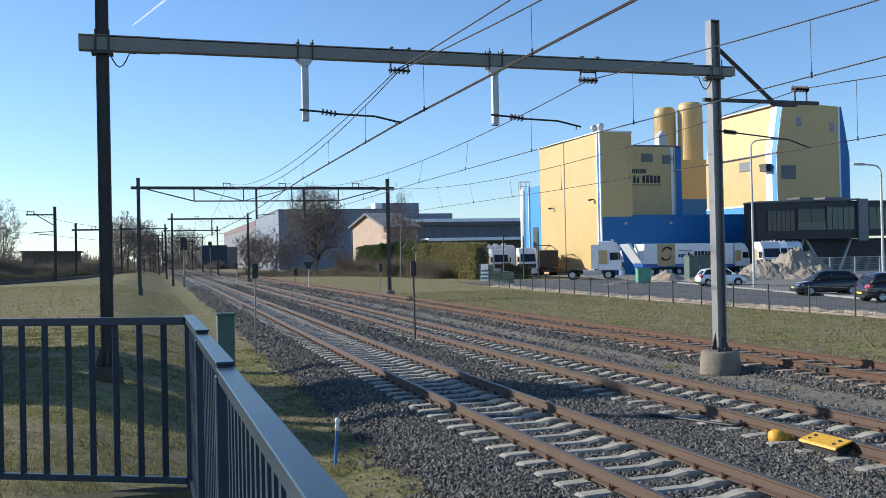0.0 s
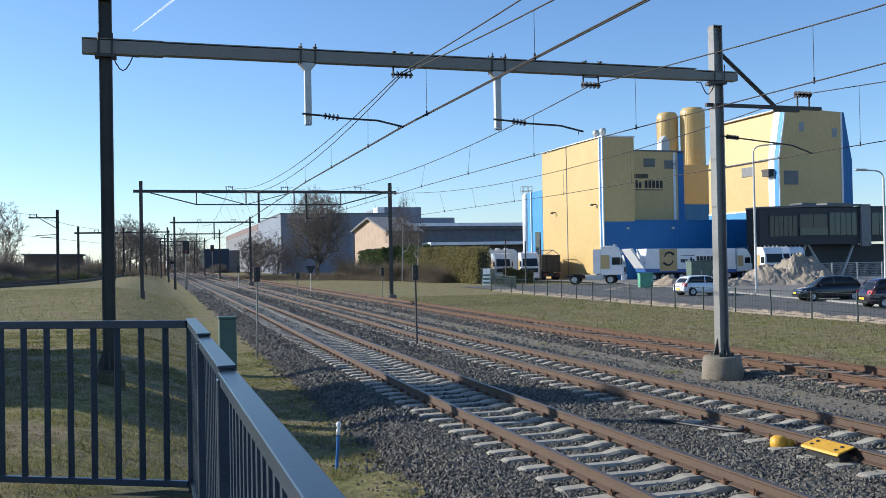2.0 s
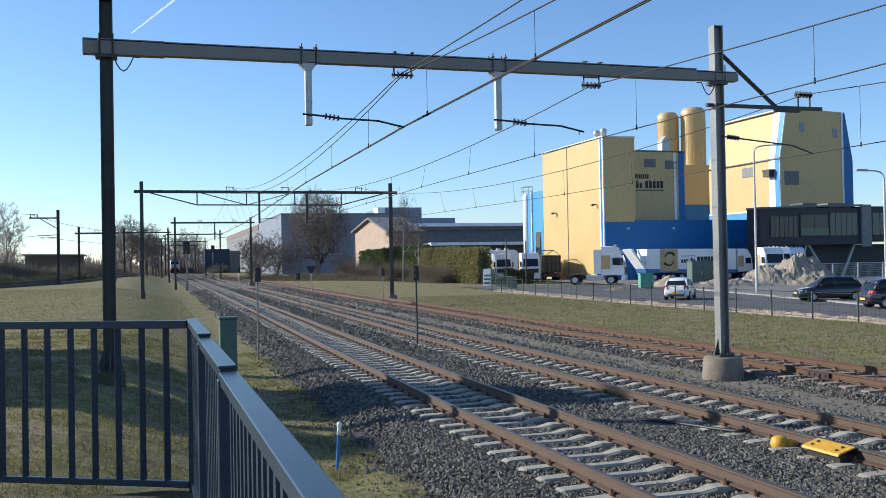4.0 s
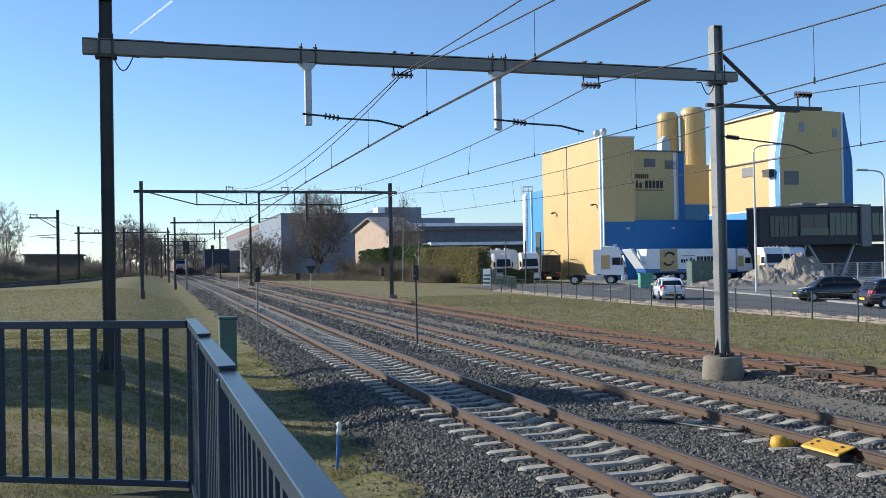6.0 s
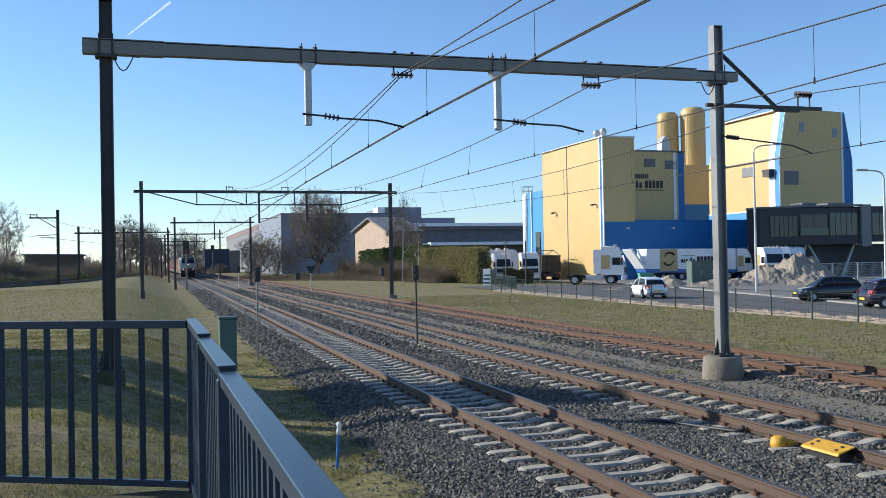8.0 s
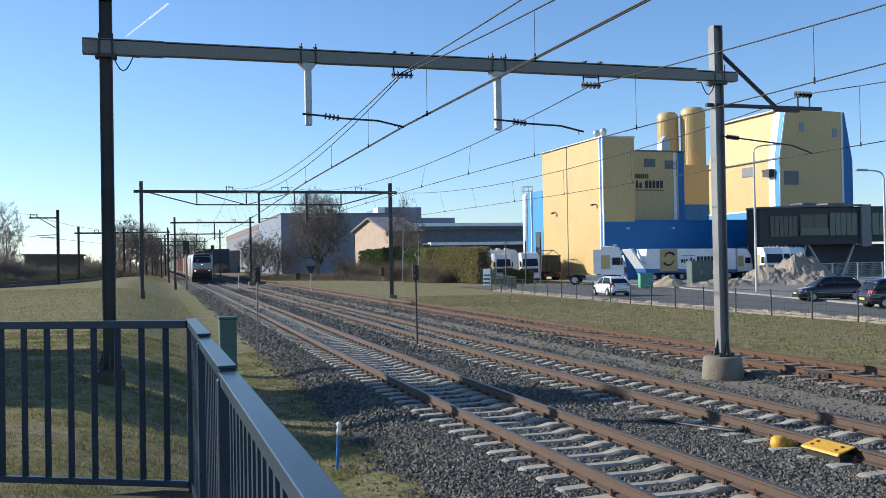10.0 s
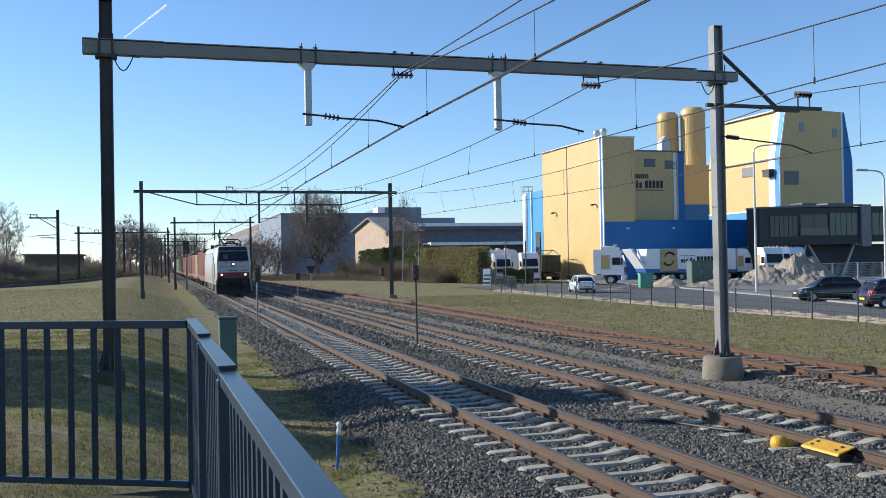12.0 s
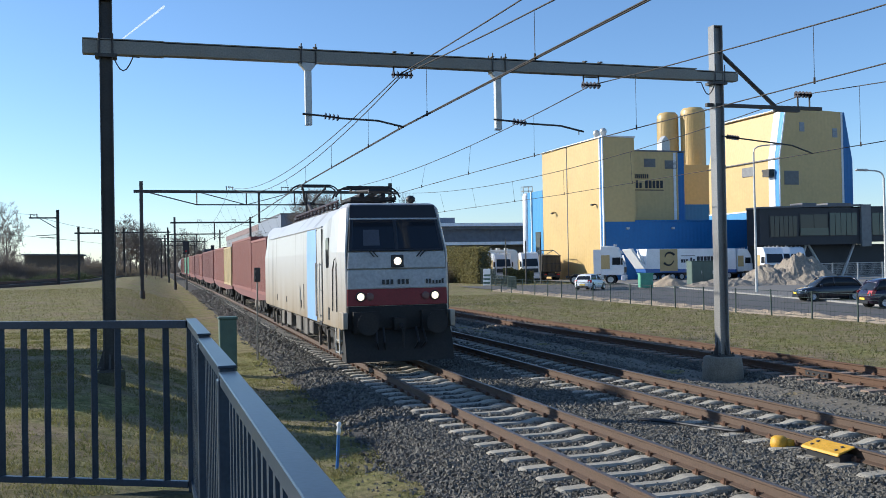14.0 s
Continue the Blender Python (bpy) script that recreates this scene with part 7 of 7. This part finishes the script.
# ---- plants
M["bark"] = mat("grey_brown_bark", (0.12, 0.10, 0.082), 0.9, 0, 0.35, 2, 20, 0.5, (0.085, 0.073, 0.057), dist=0.03)
M["twig"] = mat("bare_brown_twigs", (0.185, 0.155, 0.13), 0.9, 0, 0.3, 1, 10, 0.0, (0.22, 0.185, 0.155), island=0.3, spec=0.2)
M["birch"] = mat("pale_birch_bark", (0.55, 0.52, 0.47), 0.8, 0, 0.4, 5, 30, 0.1, (0.12, 0.11, 0.10))
M["leaf_green"] = mat("dark_evergreen_leaves", (0.075, 0.11, 0.035), 0.7, 0, 0.3, 0.4, 4, 0.0, (0.11, 0.125, 0.045), island=0.5, spec=0.3, thin=0.45)
M["leaf_yellow"] = mat("yellowish_hedge_leaves", (0.21, 0.185, 0.08), 0.8, 0, 0.35, 0.5, 4, 0.0, (0.12, 0.125, 0.05), island=0.5, spec=0.25, thin=0.45)
M["leaf_core"] = mat("hedge_inner_shade", (0.09, 0.085, 0.045), 0.95, 0, 0.3, 1, 8, 0.3)
M["brush"] = mat("dry_brush_stems", (0.20, 0.158, 0.108), 0.9, 0, 0.35, 0.6, 5, 0.0, (0.13, 0.115, 0.07), island=0.4, spec=0.2)


class Sticks:
    """Three-sided tapering sticks gathered into one mesh."""
    def __init__(self):
        self.v, self.f = [], []

    def add(self, p, q, r0, r1):
        d = (q - p)
        if d.length < 1e-6:
            return
        d.normalize()
        a = d.orthogonal().normalized()
        b = d.cross(a)
        k = len(self.v)
        for c, r in ((p, r0), (q, r1)):
            for i in range(3):
                t = 2.0944 * i
                self.v.append(tuple(c + a * (r * math.cos(t)) + b * (r * math.sin(t))))
        self.f += [(k, k + 1, k + 4, k + 3), (k + 1, k + 2, k + 5, k + 4), (k + 2, k, k + 3, k + 5)]

    def mesh(self, name, material):
        return raw_mesh(name, self.v, self.f, material)


def crown_tree(seed, height, width, base, count, trunk_r, label, twig=0.02, stems=1, bark="bark", flare=1.0):
    """A leafless tree whose boughs reach out from the stem to fill a rounded, uneven crown; thickness follows what each bough carries."""
    rng = np.random.default_rng(seed)
    pos, par = np.zeros((count * 3 + 80, 3)), [-1]
    pos[0] = (0, 0, -0.3)
    n = 1
    for k in range(stems):
        a = 2 * math.pi * k / stems + seed
        lean = 0.0 if stems == 1 else (0.07 if stems == 2 else 0.16) * width
        top = base + (height - base) * (0.62 if stems < 3 else 0.45)
        last = 0
        for i in range(1, 9):
            f = i / 8
            pos[n] = (math.cos(a) * lean * f ** 1.3 + rng.normal(0, 0.012 * width * f), math.sin(a) * lean * f ** 1.3 + rng.normal(0, 0.012 * width * f), top * f)
            par.append(last)
            last = n
            n += 1
    u = rng.normal(size=(count, 3))
    u /= np.linalg.norm(u, axis=1)[:, None]
    r = rng.random(count) ** 0.42
    goal = []
    for d, q in zip(u, r):
        k = 1 + 0.28 * noise.noise((d[0] * 1.7, d[1] * 1.7, d[2] * 1.7 + seed)) + 0.12 * noise.noise((d[0] * 5, d[1] * 5, d[2] * 5 + seed))
        z = (base + height) / 2 + d[2] * q * k * (height - base) / 2
        narrow = flare + (1 - flare) * min(1, max(0, (z - base) / (height - base)))
        goal.append((d[0] * q * k * width / 2 * narrow, d[1] * q * k * width / 2 * narrow, max(z, base * 0.7)))
    goal.sort(key=lambda g: math.hypot(g[0], g[1]) + abs(g[2] - base) * 0.8)
    tips = []
    for g in goal:
        g = np.array(g)
        have = pos[:n]
        gap = np.linalg.norm(have - g, axis=1) + 1.4 * np.maximum(0, have[:, 2] - g[2] + 0.3) + 5.0 * (have[:, 2] < base * 0.55)
        j = int(np.argmin(gap))
        p = pos[j].copy()
        reach = np.linalg.norm(g - p)
        for f in (0.35, 0.7, 1.0):
            pos[n] = p + (g - p) * f + rng.normal(0, 0.06 * reach, 3) * (f < 1) + np.array((0, 0, -0.06 * reach * (f == 0.35)))
            par.append(j)
            j = n
            n += 1
        tips.append(j)
    load = np.zeros(n)
    load[tips] = 1
    for i in range(n - 1, 0, -1):
        load[par[i]] += load[i]
    limbs, twigs = Sticks(), Sticks()
    full = load[0]

    def thick(i):
        return max(twig, trunk_r * (load[i] / full) ** 0.52)
    for i in range(1, n):
        a, b = thick(par[i]) if par[i] else thick(i) * 1.25, thick(i)
        (limbs if b > twig * 3 else twigs).add(Vector(pos[par[i]]), Vector(pos[i]), min(a, b * 1.25), b)
    for i in tips:
        p = Vector(pos[i])
        out = (p - Vector((0, 0, base))).normalized()
        for _ in range(5):
            d = (out + Vector(rng.normal(0, 0.75, 3))).normalized()
            q = p + d * rng.uniform(0.03, 0.065) * height
            twigs.add(p, q, twig * 0.8, twig * 0.5)
            e = (d + Vector(rng.normal(0, 0.6, 3))).normalized()
            m = p.lerp(q, 0.5)
            twigs.add(m, m + e * rng.uniform(0.02, 0.04) * height, twig * 0.6, twig * 0.4)
    t = thing("tree", label, "tree")
    share("trunk", limbs.mesh("trunk", M[bark]), t)
    share("crown", twigs.mesh("crown", M["twig"]), t)
    return t


big = crown_tree(5, 15.6, 11.4, 3.2, 1500, 0.62, "large bare deciduous tree with a broad round crown", 0.022, 2)
big.matrix_basis = pose(28.4, 165, 0.2)
mid = crown_tree(8, 11.5, 6.0, 2.4, 320, 0.2, "bare deciduous tree with a loose upright crown", 0.022, 2)
mid.matrix_basis = pose(46.2, 176, 0.5)
bushy = crown_tree(12, 8.0, 6.4, 1.0, 300, 0.14, "bare many-stemmed tree in a thicket", 0.022, 4)
bushy.matrix_basis = pose(19.5, 178, 0.3)
birch = crown_tree(21, 13.0, 3.6, 4.5, 150, 0.105, "thin pale birch before the hedge", 0.014, 1, "birch")
birch.matrix_basis = pose(35.7, 135, 0.0, 0, 2, 20)
small_birch = copy_thing(birch, pose(38.0, 135, 0.0, 0, -3, 130))
small_birch.scale = (0.75, 0.75, 0.75)
rg = random.Random(77)
# the thicket beside the big tree, and the woods beyond the field
for x, y, s, src in ((17.5, 172, 1.0, bushy), (20.5, 185, 1.15, bushy), (22.6, 176, 1.1, bushy), (24.4, 168, 0.9, bushy), (21.3, 166, 0.8, bushy), (36.5, 186, 0.7, bushy), (47.5, 176, 0.85, mid)):
    c = copy_thing(src, pose(x, y, natural(x, y) - 0.1, 0, 0, rg.uniform(0, 360)))
    c.scale = (s, s, s)
for x, y, s, src in ((-27, 178, 1.05, bushy), (-25, 190, 1.2, mid), (-23.5, 182, 0.8, bushy), (-5.5, 196, 1.0, mid), (-3.4, 200, 1.05, mid), (-1.6, 206, 1.0, mid), (-4.6, 214, 1.1, mid), (-0.3, 222, 0.95, mid), (1.0, 236, 0.9, mid), (2.0, 255, 0.95, mid),
                     (-0.8, 250, 1.1, mid), (2.6, 280, 1.0, mid), (1.8, 300, 1.2, mid), (-6.8, 205, 0.8, bushy), (14.5, 330, 1.2, mid), (11, 345, 1.3, mid), (17, 352, 1.2, mid), (8, 365, 1.25, mid), (13, 370, 1.4, mid), (19, 340, 1.1, bushy)):
    c = copy_thing(src, pose(x, y, natural(x, y) - 0.2, 0, 0, rg.uniform(0, 360)))
    c.scale = (s, s, s * rg.uniform(0.9, 1.1))


def leaf_cloud(seed, count, inside, size, tall=1.0):
    """Small bent leaf pairs spread through a volume; inside() gives a point or nothing."""
    rg2 = random.Random(seed)
    v, f = [], []
    for _ in range(count):
        p = inside(rg2)
        if p is None:
            continue
        p = Vector(p)
        a = Vector((rg2.uniform(-1, 1), rg2.uniform(-1, 1), rg2.uniform(-1, 1) * tall)).normalized()
        b = a.cross(Vector((rg2.uniform(-1, 1), rg2.uniform(-1, 1), rg2.uniform(-1, 1)))).normalized()
        s = size * rg2.uniform(0.6, 1.5)
        n = a.cross(b) * s * 0.3
        k = len(v)
        v += [tuple(p - a * s), tuple(p + b * s * 0.6 + n), tuple(p + a * s), tuple(p - b * s * 0.6 + n)]
        f.append((k, k + 1, k + 2, k + 3))
    return v, f


def hedge(label, a, b, thick, h0, h1, count, material, seed, size=0.16):
    t = thing("hedge", label, "hedge")
    a, b = Vector((*a, 0)), Vector((*b, 0))
    d = b - a
    side = Vector((d.y, -d.x, 0)).normalized()

    def height(f):
        return h0 + (h1 - h0) * f + 0.35 * noise.noise((f * 9, seed, 0)) + 0.2 * noise.noise((f * 31, seed, 4))

    def inside(r):
        f, u = r.random(), r.uniform(-1, 1)
        z = r.random()
        bulge = 1 - 0.25 * z + 0.25 * noise.noise((f * 25, z * 4, seed))
        u = math.copysign(abs(u) ** 0.45, u)
        p = a + d * f + side * (u * thick / 2 * bulge)
        return (p.x, p.y, natural(p.x, p.y) + z * height(f))
    v, f = leaf_cloud(seed, count, inside, size)
    share("leaves", raw_mesh("leaves", v, f, material), t)
    # solid core added under the leaves; its dark colour stands for inner shade
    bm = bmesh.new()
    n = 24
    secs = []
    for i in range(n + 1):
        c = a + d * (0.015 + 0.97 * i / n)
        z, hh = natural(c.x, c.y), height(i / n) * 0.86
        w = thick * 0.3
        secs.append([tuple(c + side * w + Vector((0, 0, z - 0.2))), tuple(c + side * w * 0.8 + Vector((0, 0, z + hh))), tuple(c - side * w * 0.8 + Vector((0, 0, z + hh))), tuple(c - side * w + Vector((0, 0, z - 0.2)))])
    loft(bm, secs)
    part("shade_core", bm, M["leaf_core"], t)
    return t


# trees out of view, added to cast the band of shade across the tracks
def shade_caster(x, y, h, w0, seed):
    t = thing("evergreen_tree", "unseen leafy tree added to shade the ground", "tree", pose(x, y, 0.4), group="evergreens by the platform")
    bm = bmesh.new()
    tube(bm, (0, 0, -0.4), (0.1, 0.1, h * 0.8), 0.28, 0.06, seg=10)
    part("trunk", bm, M["bark"], t)

    def inside(r):
        z = r.random() ** 0.8
        a, q = r.uniform(0, 6.283), math.sqrt(r.random())
        w = w0 * (1 - z) ** 0.38 * (0.8 + 0.35 * noise.noise((math.cos(a) * 2, math.sin(a) * 2, z * 5 + seed)))
        return (w * q * math.cos(a), w * q * math.sin(a), 0.4 + (h - 0.6) * z)
    v, f = leaf_cloud(41 + seed, 22000, inside, 0.2)
    share("crown", raw_mesh("crown", v, f, M["leaf_green"]), t)


shade_caster(-15.3, 31.6, 11.5, 4.0, 0)
shade_caster(-13.1, 25.0, 7.3, 3.7, 4)
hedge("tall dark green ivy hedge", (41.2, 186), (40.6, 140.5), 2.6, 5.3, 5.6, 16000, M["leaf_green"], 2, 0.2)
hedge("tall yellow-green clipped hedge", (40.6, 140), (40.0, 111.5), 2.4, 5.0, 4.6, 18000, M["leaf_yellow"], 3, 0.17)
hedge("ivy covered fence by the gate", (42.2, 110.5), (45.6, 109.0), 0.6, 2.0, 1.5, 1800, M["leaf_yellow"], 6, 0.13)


def brush(label, a, b, thick, h, count, seed, material, lean=0.35, r=0.012):
    """Dry upright stems and brambles along a strip of ground."""
    rg2 = random.Random(seed)
    st = Sticks()
    a, b = Vector((*a, 0)), Vector((*b, 0))
    side = Vector(((b - a).y, -(b - a).x, 0)).normalized()
    for _ in range(count):
        f, u = rg2.random(), rg2.gauss(0, 0.4)
        p = a + (b - a) * f + side * (u * thick)
        p.z = natural(p.x, p.y) - 0.05
        top = h * (0.55 + 0.6 * noise.noise((p.x * 0.25, p.y * 0.25, seed))) * rg2.uniform(0.4, 1.0) * max(0.25, 1 - abs(u)) + 0.2
        d = Vector((rg2.uniform(-lean, lean), rg2.uniform(-lean, lean), 1)).normalized()
        q = p + d * top * 0.55
        e = (d + Vector((rg2.uniform(-1, 1), rg2.uniform(-1, 1), rg2.uniform(-0.6, 0.5))) * 0.6).normalized()
        st.add(p, q, r, r * 0.8)
        st.add(q, q + e * top * 0.5, r * 0.8, r * 0.4)
        g = (d + Vector((rg2.uniform(-1, 1), rg2.uniform(-1, 1), rg2.uniform(-0.3, 0.5))) * 0.8).normalized()
        st.add(p + d * top * 0.3, p + d * top * 0.3 + g * top * 0.4, r * 0.7, r * 0.3)
    ob = new("brushwood", st.mesh("brushwood", material))
    return tagged(ob, label, "brushwood", kind="stuff")


brush("bare brown brambles on the bank before the hedge", (37.4, 190), (37.4, 120), 2.4, 5.2, 13000, 4, M["brush"], 0.7, 0.013)
brush("rounded mound of bare bramble before the hedge", (32.5, 160), (36.2, 138), 2.6, 7.4, 11000, 5, M["brush"], 0.8, 0.013)
brush("bare scrub under the large tree", (16, 172), (34, 150), 5.0, 2.4, 8000, 9, M["brush"], 0.7, 0.016)
brush("dense bare scrub beyond the side line", (-42, 150), (-5, 190), 7.0, 5.2, 12000, 14, M["brush"], 0.5, 0.03)
brush("dense bare scrub far behind the field", (-80, 130), (-20, 168), 8.0, 7.0, 9000, 15, M["twig"], 0.5, 0.04)
brush("low brambles beside the side line", (-26, 100), (-8, 150), 3.0, 1.8, 6000, 16, M["leaf_green"], 0.7, 0.03)
brush("scrub at the foot of the far trees", (-8, 200), (3, 290), 4.0, 3.4, 5000, 17, M["brush"], 0.5, 0.03)
brush("far scrub where the track bends away", (4, 340), (24, 320), 6.0, 5.0, 4000, 18, M["twig"], 0.5, 0.05)


def roof_hut():
    t = thing("farm_shed", "low dark shed half hidden in the scrub", "shed")
    bm = bmesh.new()
    prism(bm, ((-23.5, 0.5), (-13.0, 0.5), (-13.0, 5.4), (-23.5, 5.6)), 1, 205, 215)
    part("wall", bm, M["bark"], t)
    bm = bmesh.new()
    prism(bm, ((-24.0, 5.5), (-12.5, 5.3), (-12.5, 5.6), (-24.0, 5.8)), 1, 204.5, 215.5)
    part("roof", bm, M["roof_grey"], t)


roof_hut()


def far_woods():
    """A ragged line of bare woods round the horizon."""
    rg2 = random.Random(31)
    st = Sticks()
    for _ in range(9000):
        a = rg2.uniform(-0.55, 0.9)
        r = rg2.uniform(420, 560)
        x, y = r * math.sin(a), r * math.cos(a)
        z = natural(x, y)
        top = (7 + 6 * noise.noise((a * 14, 0, 3)) + 3 * noise.noise((a * 60, 1, 3))) * rg2.uniform(0.5, 1.0)
        p = Vector((x, y, z - 0.5))
        d = Vector((rg2.uniform(-0.3, 0.3), rg2.uniform(-0.3, 0.3), 1)).normalized()
        st.add(p, p + d * top, 0.22, 0.10)
        for _ in range(2):
            q = p + d * top * rg2.uniform(0.3, 0.8)
            st.add(q, q + Vector((rg2.uniform(-1, 1), rg2.uniform(-1, 1), rg2.uniform(0.1, 1))) * top * 0.25, 0.12, 0.05)
    tagged(new("far_woods", st.mesh("far_woods", M["twig"])), "ragged line of bare woods on the horizon", "woods", kind="stuff")


far_woods()


# ---- grass tufts by the railing and the track side
def tufts():
    rg2 = random.Random(11)
    v, f = [], []
    for _ in range(90000):
        x, y = rg2.uniform(-4.5, 3.6), 7.2 + 26 * rg2.random() ** 1.7
        if noise.noise((x * 0.6, y * 0.6, 9)) < -0.15 and rg2.random() < 0.8:
            continue
        z = rough_ground(x, y)
        h = rg2.uniform(0.014, 0.05) * (1.5 if noise.noise((x * 1.3, y * 1.3, 2)) > 0.1 else 0.8)
        a = rg2.uniform(0, 6.283)
        w = 0.004 + 0.0004 * y
        dx, dy = w * math.cos(a), w * math.sin(a)
        lx, ly = rg2.uniform(-1, 1) * h, rg2.uniform(-1, 1) * h
        k = len(v)
        v += [(x - dx, y - dy, z - 0.01), (x + dx, y + dy, z - 0.01), (x + lx, y + ly, z + h)]
        f.append((k, k + 1, k + 2))
    for _ in range(50000):
        x, y = (rg2.uniform(17.4, 29), rg2.uniform(20, 75)) if rg2.random() < 0.55 else (rg2.uniform(-16, 2.5), rg2.uniform(30, 85))
        z = rough_ground(x, y)
        h = rg2.uniform(0.03, 0.11)
        a = rg2.uniform(0, 6.283)
        dx, dy = 0.014 * math.cos(a), 0.014 * math.sin(a)
        k = len(v)
        v += [(x - dx, y - dy, z - 0.01), (x + dx, y + dy, z - 0.01), (x + rg2.uniform(-1, 1) * h, y + rg2.uniform(-1, 1) * h, z + h)]
        f.append((k, k + 1, k + 2))
    tagged(new("grass", raw_mesh("grass", v, f, M["grass_blade"])), "short tufts of dry winter grass", "grass", kind="stuff")


tufts()


# ---- vapour trail high in the sky
def contrail():
    m = bpy.data.materials.new("thin_vapour")
    m.use_nodes = True
    b = m.node_tree.nodes["Principled BSDF"]
    n, l = m.node_tree.nodes, m.node_tree.links
    tr, clear, mx = n.new("ShaderNodeBsdfTranslucent"), n.new("ShaderNodeBsdfTransparent"), n.new("ShaderNodeMixShader")
    tr.inputs["Color"].default_value = (0.95, 0.95, 0.95, 1)
    mx.inputs[0].default_value = 0.3
    l.new(clear.outputs[0], mx.inputs[1])
    l.new(tr.outputs[0], mx.inputs[2])
    l.new(mx.outputs[0], n["Material Output"].inputs["Surface"])
    t = thing("vapour_trail", "thin white vapour trail high in the sky", "vapour trail")
    bm = bmesh.new()
    a, c = Vector((0.034, 1.033, 0.286)) * 4000, Vector((-0.008, 1.047, 0.253)) * 4000
    tube(bm, a, c, 5, 3, seg=8)
    tip = a + (c - a) * 1.05
    tube(bm, c, tip, 3, 0.5, seg=8)
    part("streak", bm, m, t)
    return t, m


trail, trail_mat = contrail()
moving.append((trail, [(0.0, pose(0, 0, 0)), (14.0, pose(-55, 17, -38))]))


def motions():
    for ob, rows in moving:
        walk(ob, rows)


motions()
